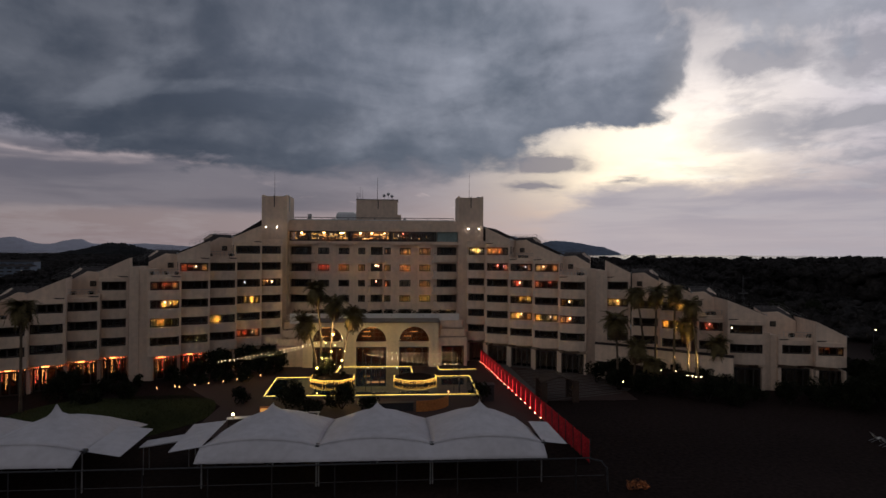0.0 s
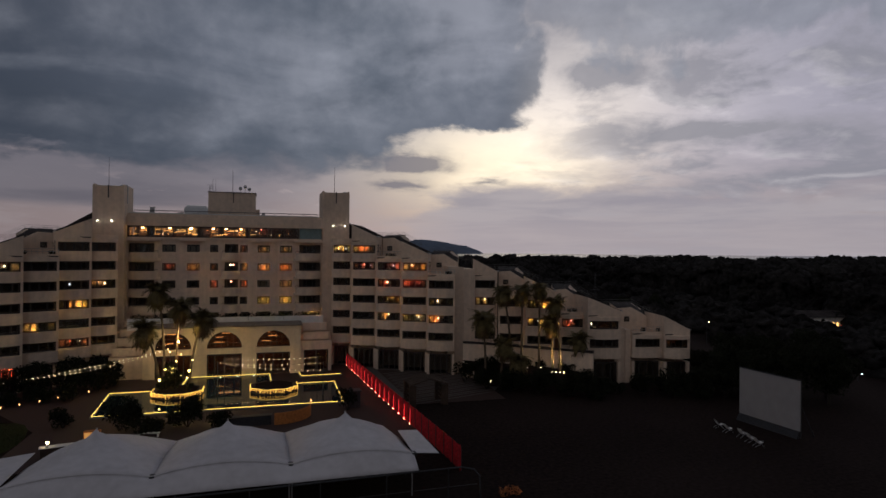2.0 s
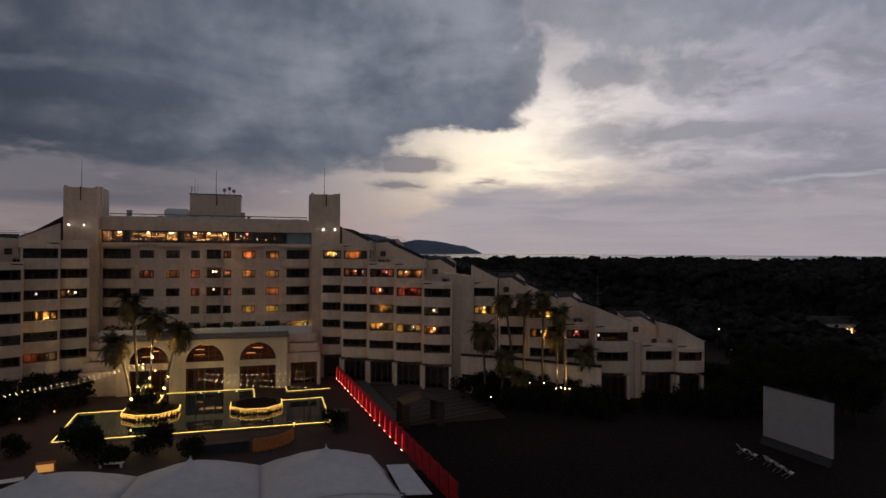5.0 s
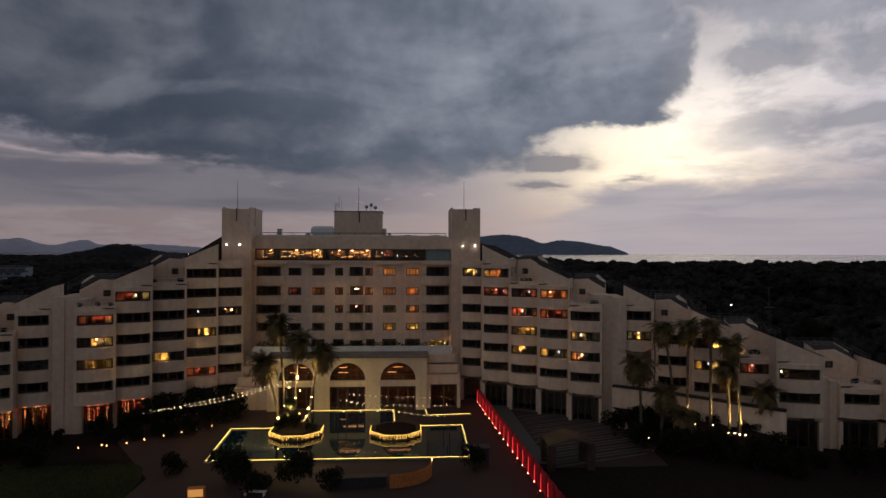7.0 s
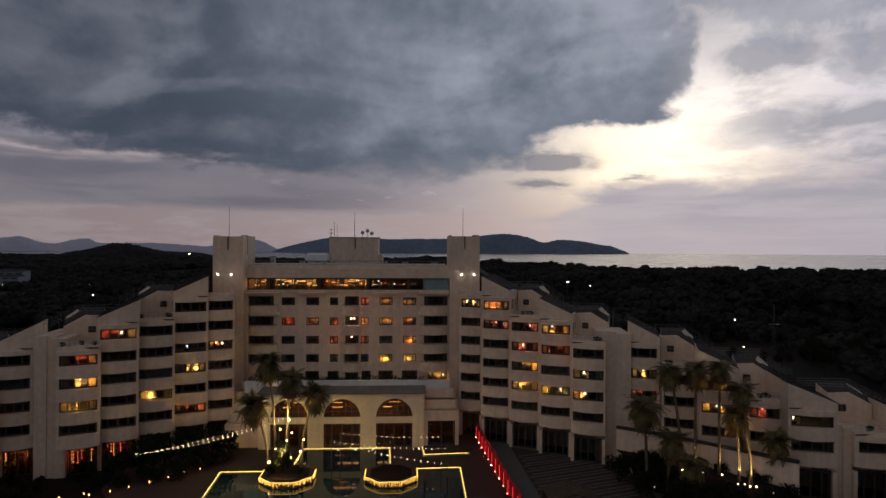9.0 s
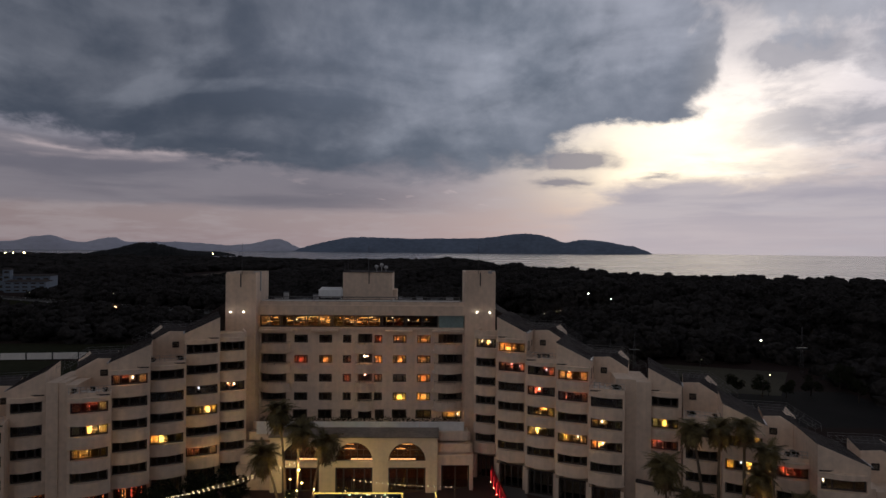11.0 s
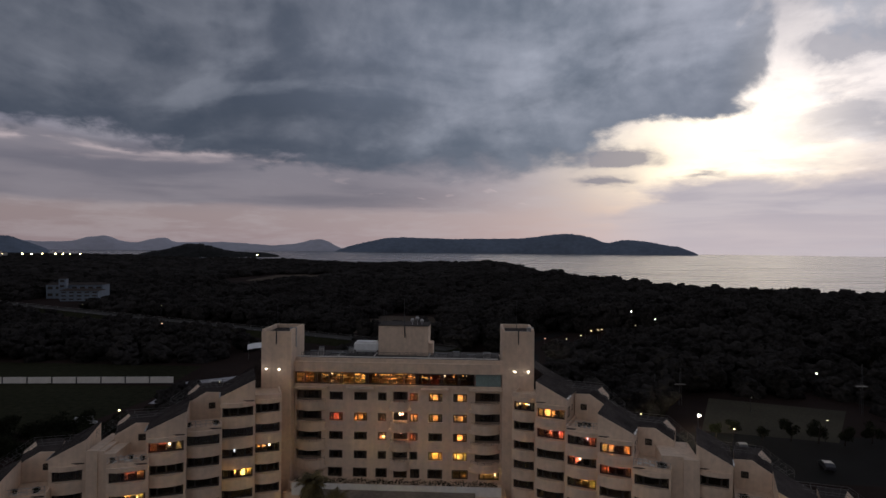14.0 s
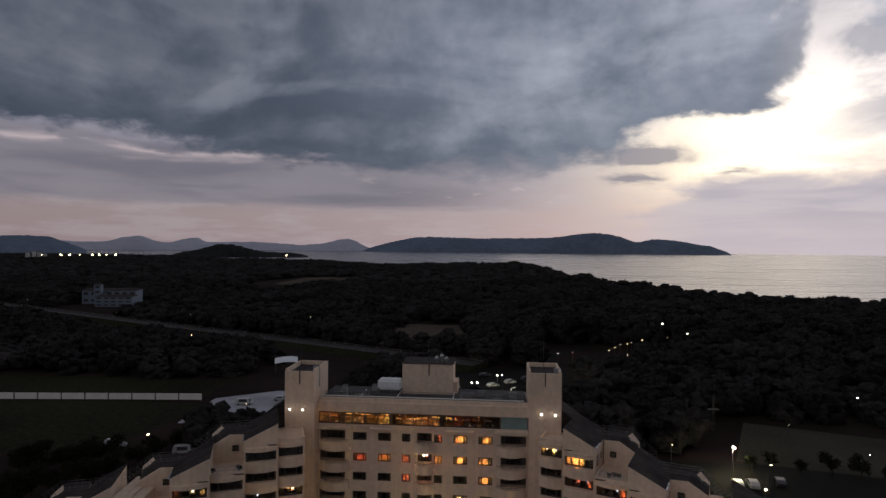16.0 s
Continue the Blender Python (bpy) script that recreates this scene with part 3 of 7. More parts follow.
def clear_of_trees(x, y):
    """Open ground: the hotel's grounds, fields, roads and courts."""
    if -75 < x < 105 and -400 < y < 46:
        return True
    if -260 < x < -60 and 38 < y < 118:
        return True
    if -75 < x < -32 and 60 < y < 170:
        return True
    if 62 < x < 116 and 40 < y < 88 or 44 < x < 112 and 20 < y < 58:
        return True
    if -2 < x < 40 and 88 < y < 152 or 34 < x < 70 and 136 < y < 215 or 60 < x < 96 and 166 < y < 214:
        return True
    if -46 < x < -2 and 196 < y < 280:
        return True
    if -30 < y - (201 - (x + 98) * .485) < 16 and x < 4:
        return True
    if 520 < y < 800 and -305 + abs(y - 690) * .3 < x < -168 - abs(y - 720) * .22:
        return True
    if abs(x + 282) < 36 and 305 < y < 390:
        return True
    return y < 40 and x < -75 and y > -400 or (y < -60)


def build_forest():
    rng = random.Random(4)
    spots = []
    for step_m, y0, y1 in ((7.0, -60, 260), (10.5, 260, 620), (16.0, 620, 2100)):
        y = y0
        while y < y1:
            half = 160 + (y + 110) * 1.05
            x = -half
            while x < min(half, 900):
                px, py = x + rng.uniform(-.5, .5) * step_m, y + rng.uniform(-.5, .5) * step_m
                if py < coast_y(px) - 8 and not clear_of_trees(px, py) and abs(px) < half:
                    spots.append((px, py, step_m))
                x += step_m
            y += step_m
    cs, rs, sq = [], [], []
    for x, y, s in spots:
        tall = 6.0 + 4.5 * noise.noise((x * .012, y * .012, 0)) + rng.uniform(-1.2, 2.6)
        tall = max(3.5, tall)
        tall += 8.5 * max(0.0, min(1.0, (x + 30) / 160)) * max(0.0, min(1.0, (y - 70) / 120 if x < 150 else (y + 60) / 100))
        r = s * rng.uniform(.5, .7)
        if s < 12:
            n = 5
            for k in range(n):
                a = k * 2.4 + rng.uniform(-.6, .6)
                q = rng.uniform(.55, .85)
                rr = r * rng.uniform(.34, .56)
                cs.append((x + .62 * r * math.cos(a) * (k > 0), y + .62 * r * math.sin(a) * (k > 0), tall - rr * q - (rng.uniform(.3, 2.4) if k else 0)))
                rs.append(rr)
                sq.append(q)
            cs.append((x, y, tall - r * .9 - 1.0))
            rs.append(r * .85)
            sq.append(.9)
        else:
            q = rng.uniform(.4, .62)
            cs.append((x, y, tall - r * q))
            rs.append(r)
            sq.append(q)
        if tall > 11:
            cs.append((x, y, tall - r - 4.5))
            rs.append(r * 1.05)
            sq.append(1.0)
    ob = new("forest", cloud_mesh("forest", cs, rs, sq, FOREST, 3, .55))
    tagged(ob, "dense dark pine forest between the hotel and the sea", "forest", kind="stuff")


build_forest()

# ---- the hotel ----
G_SHOP = glow_mat("shop_lamp", (1.0, .42, .12), 6.0)
hotel = thing("hotel_building", "cream stepped resort hotel with rows of dark and lit windows", "hotel")
ZT, DZ, WH = 20.44, 2.747, 1.32      # top of the upper window row of the wings, storey height, window height
LAMPS = {"y": G_YEL, "r": G_RED, "o": G_ORG, "s": G_DIM, "l": G_LOBBY}


def frame_at(cx, cy, deg):
    """A facade's own frame: x to the viewer's right along the wall, -y out of it."""
    return pose(cx, cy, 0, 0, 0, deg)


WINDOW_MESHES = {}


def window(m, w, h, panes=3, lit="", parent=None, sill=True, shut=0.0, n=0):
    """A framed window whose lower middle stands at m; lit gives its room lamp's colour."""
    key = (round(w, 2), round(h, 2), panes)
    if key not in WINDOW_MESHES:
        bm = bmesh.new()
        t = .20 if w > 2.5 else .17
        cuts = [-w / 2 + t] + [-w / 2 + w * f for f in {1: (), 2: (.5,), 3: (.26, .74), 4: (.22, .5, .78)}[panes]] + [w / 2 - t]
        xs = [-w / 2, -w / 2 + t] + [c + s for c in cuts[1:-1] for s in (-t / 2, t / 2)] + [w / 2 - t, w / 2]
        zs = [0, t, h - t, h]
        lattice(bm, xs, zs, 0, .1, lambda i, j: j != 1 or i % 2 == 0)
        fr = mesh_of("window", bm, FRAME)
        gl = []
        for a, b in zip(cuts, cuts[1:]):
            bm = bmesh.new()
            box(bm, a + .02, .04, t, b - .02, .055, h - t)
            gl.append(mesh_of("pane", bm, GLASS))
        WINDOW_MESHES[key] = fr, gl
    fr, gl = WINDOW_MESHES[key]
    win = part("window", fr, None, parent or hotel, m=m)
    for g in gl:
        pane = part("pane", g, None, win)
        pane.visible_shadow = False
    return win


CURTAIN_MESHES = {}


def curtain(m, w, h):
    """A gathered curtain, its lower middle at m."""
    key = (round(w, 1), round(h, 1))
    if key not in CURTAIN_MESHES:
        bm = bmesh.new()
        k = max(4, int(w / .09))
        front = [(-w / 2 + w * i / k, -.03 if i % 2 else .03) for i in range(k + 1)]
        ring = front + [(x, y + .02) for x, y in front[::-1]]
        prism(bm, ring, 0, h)
        CURTAIN_MESHES[key] = mesh_of("curtain", bm, DRAPE)
    return tagged(part("curtain", CURTAIN_MESHES[key], None, None, m=m), "beige curtain hanging inside a hotel room window", "curtain", "curtains of the rooms")


LAMP_MESHES = {}


def room_lamp(m, kind, wide=1.8):
    """A shallow ceiling lamp with rounded edges, its top at m."""
    if (kind, wide) not in LAMP_MESHES:
        bm = bmesh.new()
        box(bm, -wide / 2, -.3, -.17, wide / 2, .3, -.02)
        bmesh.ops.bevel(bm, geom=bm.edges[:], offset=.05, segments=2, affect="EDGES")
        LAMP_MESHES[kind, wide] = mesh_of("ceiling_lamp", bm, LAMPS[kind])
    return tagged(part("ceiling_lamp", LAMP_MESHES[kind, wide], None, None, m=m), {"y": "warm yellow ceiling lamp lit in a hotel room", "r": "dim red lamp lit in a hotel room", "o": "orange ceiling lamp lit in a hotel room", "s": "dim orange ceiling lamp in a ground-floor shop", "l": "amber ceiling lamp glowing in the arched lobby"}[kind], "lamp", "lamps of the rooms")


BULB_MESH = {}


def table_lamp(m, kind="spot"):
    """A small bedside lamp: foot, stem and glowing shade."""
    if kind not in BULB_MESH:
        a, b = bmesh.new(), bmesh.new()
        tube(a, [(0, 0, 0), (0, 0, .03), (0, 0, .05), (0, 0, .3)], [.12, .12, .02, .02], 8)
        tube(b, [(0, 0, .26), (0, 0, .52)], [.13, .09], 10)
        BULB_MESH[kind] = mesh_of("stand", a, DARK_METAL), mesh_of("shade", b, G_SPOT if kind == "spot" else G_COOL)
    t = thing("table_lamp", "small glowing table lamp behind a hotel window", "lamp", m, "lamps of the rooms")
    part("stand", BULB_MESH[kind][0], None, t)
    part("shade", BULB_MESH[kind][1], None, t, "glowing shade")


PENDANTS = {}


def room_pendant(m, kind):
    """A bare glowing globe on a short cord, its top at m."""
    if kind not in PENDANTS:
        a, b = bmesh.new(), bmesh.new()
        tube(a, [(0, 0, -.34), (0, 0, 0)], .014, 4)
        ball(b, (0, 0, -.44), .12, 10)
        PENDANTS[kind] = mesh_of("cord", a, DARK_METAL), mesh_of("globe", b, G_PINK if kind == "r" else G_SPOT)
    t = thing("pendant_lamp", "round glowing pendant lamp in a lit hotel room", "lamp", m, "pendants of the rooms")
    part("cord", PENDANTS[kind][0], None, t)
    part("globe", PENDANTS[kind][1], None, t, "glowing globe")


FURN = {}


def furnish(m, w, seed):
    """A wardrobe, an armchair and a hung picture in a lit room."""
    rng = random.Random(seed)
    if not FURN:
        a = bmesh.new()
        box(a, -.45, -.3, 0, .45, .3, 1.26)
        FURN["body"] = mesh_of("body", a, DARK_WOOD)
        for s in (-1, 1):
            a = bmesh.new()
            box(a, min(s * .02, s * .43), -.33, .05, max(s * .02, s * .43), -.3, 1.2)
            FURN["door", s] = mesh_of("door", a, DARK_WOOD)
        a = bmesh.new()
        box(a, -.42, -.2, 0, .42, .2, .62)
        FURN["board"] = mesh_of("body", a, DARK_WOOD)
        a = bmesh.new()
        box(a, -.45, -.22, .62, .45, .22, .66)
        FURN["top"] = mesh_of("top", a, DARK_WOOD)
        a = bmesh.new()
        box(a, -.35, -.35, .12, .35, .35, .4)
        bmesh.ops.bevel(a, geom=a.edges[:], offset=.05, segments=2, affect="EDGES")
        FURN["seat"] = mesh_of("seat", a, CURTAIN)
        a = bmesh.new()
        box(a, -.35, .2, .4, .35, .38, .95)
        bmesh.ops.bevel(a, geom=a.edges[:], offset=.05, segments=2, affect="EDGES")
        FURN["backrest"] = mesh_of("backrest", a, CURTAIN)
        for k, x in enumerate((-.3, .3)):
            for j, y in enumerate((-.3, .3)):
                a = bmesh.new()
                box(a, x - .03, y - .03, 0, x + .03, y + .03, .12)
                FURN["leg", k, j] = mesh_of("leg", a, DARK_WOOD)
    if w < 2.5:
        return
    t = thing("wardrobe", "dark wooden wardrobe in a lit hotel room", "wardrobe", m @ pose(rng.choice((-.45, -.2, .25, .45)) * (w / 2), rng.uniform(.95, 1.3), .01, 0, 0, rng.uniform(-25, 25)), "wardrobes of the rooms")
    part("body", FURN["body"], None, t)
    for s in (-1, 1):
        part("door", FURN["door", s], None, t)
    t = thing("armchair", "beige armchair by the window of a hotel room", "armchair", m @ pose(rng.uniform(-.6, .6), rng.uniform(.9, 1.4), .01, 0, 0, rng.uniform(-60, 60)), "armchairs of the rooms")
    part("seat", FURN["seat"], None, t)
    part("backrest", FURN["backrest"], None, t)
    for k in (0, 1):
        for j in (0, 1):
            part("leg", FURN["leg", k, j], None, t)
    if w > 2.5:
        t = thing("side_board", "low dark sideboard in a lit hotel room", "sideboard", m @ pose(rng.uniform(-.4, .4) * w, rng.uniform(.9, 1.2), .01), "sideboards of the rooms")
        part("body", FURN["board"], None, t)
        part("top", FURN["top"], None, t)


def bowed(w, bulge, k=8):
    """Plan points of a front that swells outward in the middle, from left to right."""
    return [(-w / 2 + w * i / k, -bulge * (1 - (2 * i / k - 1) ** 2)) for i in range(k + 1)]


ROOM_D = 4.2
rng2 = random.Random(17)
POT = []


def potted(m, seed):
    """A small potted plant."""
    if not POT:
        a = bmesh.new()
        tube(a, [(0, 0, 0), (0, 0, .05), (0, 0, .4)], [.16, .17, .23], 10)
        POT.append(mesh_of("pot", a, WHITE))
        b = bmesh.new()
        r = random.Random(5)
        for i in range(60):
            d = Vector((r.gauss(0, 1), r.gauss(0, 1), r.gauss(0, 1) + .5)).normalized() * r.uniform(.15, .45)
            p = Vector((0, 0, .62)) + d
            q = Vector((r.gauss(0, 1), r.gauss(0, 1), r.gauss(0, 1))) * .07
            b.faces.new([b.verts.new(v) for v in (p - q, p + q.cross(d.normalized()), p + q)])
        tube(b, [(0, 0, .35), (0, 0, .7)], .03, 5)
        POT.append(mesh_of("foliage", b, SHRUB))
    t = thing("potted_plant", "small plant in a white pot on a hotel terrace", "plant", m, "pots on the terraces")
    part("pot", POT[0], None, t)
    part("foliage", POT[1], None, t)




def bay(cx, cy, deg, w, first, last, lit=None, roof="slope", side=1, ww=None, spots=(), ground="dark", gz=0.0, side_window=True):
    """One bay of a wing: bowed bands between recessed window strips, rooms behind them, and its piece of roof.
    first, last: window rows; side: +1 where the wing runs down to the right, -1 to the left."""
    lit = lit or {}
    m = frame_at(cx, cy, deg)
    ww = ww or w - .55
    bm = bmesh.new()
    tops = [ZT - DZ * r for r in range(first, last + 1)]
    # bands: each from below one window down to the top of the next
    levels = [(tops[i] - WH, tops[i + 1]) for i in range(len(tops) - 1)] + [(tops[-1] - WH, max(3.3 + gz, tops[-1] - DZ - .1))]
    for hi, lo in levels:
        prism(bm, bowed(w, .60) + [(w / 2, ROOM_D), (-w / 2, ROOM_D)], lo, hi, m)
    for s in (-1, 1):
        a, b = sorted((s * ww / 2, s * w / 2))
        for zt in tops:
            box(bm, a, 0, zt - WH, b, ROOM_D, zt, m)
    box(bm, -w / 2, ROOM_D, gz, w / 2, 8.6, tops[0] + .4, m)
    top = tops[0]
    # bowed lip over the uppermost window
    prism(bm, bowed(w, .60) + [(w / 2, .05), (-w / 2, .05)], top, top + .55, m)
    # dark wedge on its inner half imitates the shadow where lip meets wall
    lip_shadow = bmesh.new()
    xi, xo = -side * (w / 2 - .12), -side * (w / 2 - 1.55)
    pts = [(xi, top + .60), (xi, top + .74), (xo, top + .80), ((xi + xo * 2) / 3, top + .62)]
    ring = [lip_shadow.verts.new(m @ Vector((x, y, z))) for y in (-.03, .04) for x, z in pts]
    for q in ((0, 1, 2, 3), (7, 6, 5, 4), (0, 4, 5, 1), (1, 5, 6, 2), (2, 6, 7, 3), (3, 7, 4, 0)):
        lip_shadow.faces.new([ring[k] for k in q])
    bmesh.ops.recalc_face_normals(lip_shadow, faces=lip_shadow.faces[:])
    part("slot", lip_shadow, FRAME, hotel, "dark wedge imitating a shadow above a window")
    if roof == "slope":
        hi, lo = top + 3.45, top + 1.45
        zf = lambda x, y: (hi + lo) / 2 - side * x / w * (hi - lo)
        loc = [(-w / 2, 0.0), (w / 2, 0.0), (w / 2, 7.8), (-w / 2, 7.8)]
        quad_box(bm, [m @ Vector((x, y, top)) for x, y in loc] + [m @ Vector((x, y, zf(x, y))) for x, y in loc])
        r2 = bmesh.new()
        ov = [(-w / 2 - .06, .12), (w / 2 + .06, .12), (w / 2 + .06, 8.0), (-w / 2 - .06, 8.0)]
        quad_box(r2, [m @ Vector((x, y, zf(x, y) - .02)) for x, y in ov] + [m @ Vector((x, y, zf(x, y) + .06)) for x, y in ov])
        rf = part("roof", r2, TILE_ROOF, hotel, "dark sloping slate roof")
        g = bmesh.new()
        xe = side * (w / 2 + .1)
        a, b = sorted((xe - .09, xe + .09))
        for ya, yb in ((-.1, 1.1), (1.5, 2.3)):
            quad_box(g, [m @ Vector((x, y, zf(x, y) + d)) for d in (.0, .14) for x, y in ((a, ya), (b, ya), (b, yb), (a, yb))])
        part("gutter", g, METAL, rf, "pale metal eave gutter")
        for i in range(1, 12):
            ribs = bmesh.new()
            y = .12 + 7.9 * i / 12
            quad_box(ribs, [m @ Vector((x, yy, zf(x, yy) + d)) for d in (.05, .10) for x, yy in ((-w / 2 - .05, y - .03), (w / 2 + .05, y - .03), (w / 2 + .05, y + .03), (-w / 2 - .05, y + .03))])
            part("batten", ribs, TILE_ROOF, rf)
        # window in the side wall over the neighbouring terrace
        if side_window:
            sw = m @ pose(side * (w / 2 + .015), 1.35, top - 1.15, 0, 0, side * 90)
            window(sw, 1.15, 1.3, 2)
            window(m @ pose(side * (w / 2 + .015), 3.4, top - .75, 0, 0, side * 90), .6, .8, 1)
    elif roof == "terrace":
        for s in (-1, 1):
            a, b = sorted((s * w / 2, s * (w / 2 - .2)))
            box(bm, a, .2, top + .5, b, 5.6, top + 1.0, m)
        box(bm, -w / 2, .05, top, w / 2, .2, top + 1.0, m)                               # parapet
        box(bm, -w / 2, .2, top, w / 2, 8.6, top + .5, m)                                # terrace deck
        # the rear gable: level behind the inner half, running down to the next roof; its roof tilts up to the back
        prof = [(-side * w / 2, top + 4.0), (-side * .2, top + 4.15), (side * w / 2, top + 2.75)]
        ridge_line = [(-side * w / 2, 8.6, top + 4.62), (side * 1.1, 8.6, top + 4.66), (side * w / 2, 8.0, top + 3.75)]
        for (xa, za), (xb, zb), (xc, yc, zc), (xd, yd, zd) in zip(prof, prof[1:], ridge_line, ridge_line[1:]):
            foot = [(xa, 5.6), (xb, 5.6), (xd, yd), (xc, yc)]
            quad_box(bm, [m @ Vector((x, y, top + .5)) for x, y in foot] + [m @ Vector((x, y, z)) for (x, y), z in zip(foot, (za, zb, zd, zc))])
            r2 = bmesh.new()
            foot = [(xa, 5.74), (xb, 5.74), (xd, yd + .25), (xc, yc + .25)]
            quad_box(r2, [m @ Vector((x, y, z + .01)) for (x, y), z in zip(foot, (za, zb, zd, zc))] + [m @ Vector((x, y, z + .09)) for (x, y), z in zip(foot, (za, zb, zd, zc))])
            part("roof", r2, TILE_ROOF, hotel, "dark rear roof behind a terrace")
        window(m @ pose(-side * .9, 5.52, top + 1.9), .85, .8, 1)
        # slim railing with posts along the terrace
        r2 = bmesh.new()
        for zz in (1.35, 1.75):
            tube(r2, [m @ Vector((x, .12, top + zz)) for x in (-w / 2 + .1, w / 2 - .1)], .025, 5)
        for i in range(8):
            x = -w / 2 + .1 + (w - .2) * i / 7
            tube(r2, [m @ Vector((x, .12, top + 1.0)), m @ Vector((x, .12, top + 1.75))], .022, 4)
        part("railing", r2, METAL, hotel)
        for k in range(3):
            potted(m @ pose(rng2.uniform(-w / 2 + .5, w / 2 - .5), rng2.uniform(.6, 1.6), top + .505), rng2.randrange(1000))
        # a steel pipe lattice over the rear roof, level and then steep down to the next roof
        s2 = bmesh.new()
        back = [Vector((-side * (w / 2 + 2.2), 8.5, top + 4.72)), Vector((side * 1.2, 8.5, top + 4.78)), Vector((side * 4.5, 6.6, top + 2.95))]
        fore = [Vector((-side * (w / 2 + 2.0), 6.9, top + 4.45)), Vector((side * .5, 6.9, top + 4.45)), Vector((side * 3.6, 5.6, top + 2.85))]
        for lift in (.12, .42):
            for line in (back, fore):
                tube(s2, [m @ (p + Vector((0, 0, lift))) for p in line], .024, 4)
        for (p, q), (p2, q2), k in zip(zip(back, back[1:]), zip(fore, fore[1:]), (7, 8)):
            for i in range(k + 1):
                e, f = p.lerp(q, i / k), p2.lerp(q2, i / k)
                tube(s2, [m @ (e + Vector((0, 0, .12))), m @ (f + Vector((0, 0, .12)))], .014, 4)
                if i % 2 == 0:
                    for g in (e, f):
                        tube(s2, [m @ (g - Vector((0, 0, .5))), m @ (g + Vector((0, 0, .42)))], .016, 4)
        part("skylight_frame", s2, DULL_STEEL, hotel, "thin steel pipe lattice over the rear roof")
    else:
        prism(bm, bowed(w, .2) + [(w / 2, .2), (-w / 2, .2)], top + .55, top + 1.15, m)
        box(bm, -w / 2, .2, top, w / 2, 8.6, top + .6, m)
        for s in (-1, 1):
            a, b = sorted((s * w / 2, s * (w / 2 - .2)))
            box(bm, a, .2, top + .6, b, 4.5, top + 1.1, m)
        if top > 15 and side > 0:
            # steep rear roof running down beside the tower
            prof = [(-side * w / 2, top + 4.9), (side * w / 2, top + 2.9)]
            (xa, za), (xb, zb) = prof
            loc = [(xa, 5.2), (xb, 5.2), (xb, 8.8), (xa, 8.8)]
            r2 = bmesh.new()
            quad_box(r2, [m @ Vector((x, y, top + .6)) for x, y in loc] + [m @ Vector((x, y, z)) for (x, y), z in zip(loc, (za, zb, zb, za))])
            part("roof", r2, TILE_ROOF, hotel, "steep dark rear roof beside the tower")
    # ground storey: piers and a shop front
    if gz < tops[-1] - DZ:
        for s in (-1, 1):
            a, b = sorted((s * w / 2, s * (w / 2 - .42)))
            box(bm, a, .1 if side > 0 else 2.3, gz, b, ROOM_D, 3.3 + gz, m)
    part("wall", bm, PLASTER, hotel)
    for r, zt in zip(range(first, last + 1), tops):
        rooms = bmesh.new()
        box(rooms, -ww / 2 + .01, ROOM_D - .06, zt - WH + .01, ww / 2 - .01, ROOM_D - .01, zt - .01, m)
        part("room_wall", rooms, ROOM, hotel, "painted rear wall of a room")
        k = lit.get(r, "")
        window(m @ pose(0, .22, zt - WH), ww, WH, 3 if (r + first) % 3 else 4)
        if k in LAMPS and k:
            room_lamp(m @ pose(.8 if r % 2 else -.8, 2.5, zt - .01), k, 1.3)
            furnish(m @ pose(0, 0, zt - WH), ww, int(abs(cx) * 10) + r)
            rp = random.Random(int(abs(cx) * 31) + r)
            room_pendant(m @ pose(rp.uniform(-.36, .36) * ww, rp.uniform(.9, 1.8), zt - .005), k)
        if k or (r * 7 + first + int(abs(cx) * 3)) % 7 == 0:
            rr = random.Random(int(cx * 10) + r)
            for s in (-1, 1):
                cw = ww * rr.uniform(.16, .26) if k else rr.uniform(.35, .75)
                curtain(m @ pose(s * (ww / 2 - cw / 2 - .08), .48, zt - WH + .03), cw, WH - .1)
    for r, x, kind in spots:
        zb = ZT - DZ * r - WH
        t = bmesh.new()
        table_lamp(m @ pose(x, .9, zb + .35), kind)
        box(t, x - .3, .7, zb + .005, x + .3, 1.1, zb + .345, m)
        whole("bedside_table", t, FRAME, "dark bedside table under a lamp", "table", group="tables of the rooms")
    z1 = 3.25 + gz
    door = window(m @ pose(0, .6 if side > 0 else 1.9, gz + .02), w - .9, z1 - gz - .05, 4)
    if ground in LAMPS:
        lining = bmesh.new()
        box(lining, -w / 2 + .45, ROOM_D - .25, gz, w / 2 - .45, ROOM_D - .02, z1, m)
        part("wood_lining", lining, MID_WOOD, hotel, "brown wooden shop lining")
        for k in range(5):
            sh = bmesh.new()
            box(sh, -w / 2 + .5, 2.6, gz + .5 + .5 * k, w / 2 - .5, 2.9, gz + .56 + .5 * k, m)
            part("shelf", sh, DARK_WOOD, hotel)
        for k in range(4):
            sh = bmesh.new()
            x = -w / 2 + .7 + (w - 1.4) * k / 3
            box(sh, x - .03, 2.6, gz, x + .03, 2.9, z1 - .05, m)
            part("upright", sh, DARK_WOOD, hotel)
        rg = random.Random(int(cx))
        for k in range(15):
            b = bmesh.new()
            drop = rg.uniform(.3, 2.4)
            ball(b, (0, 0, -drop), rg.choice((.035, .05, .07)), 8)
            tube(b, [(0, 0, -drop), (0, 0, 0)], .012, 4)
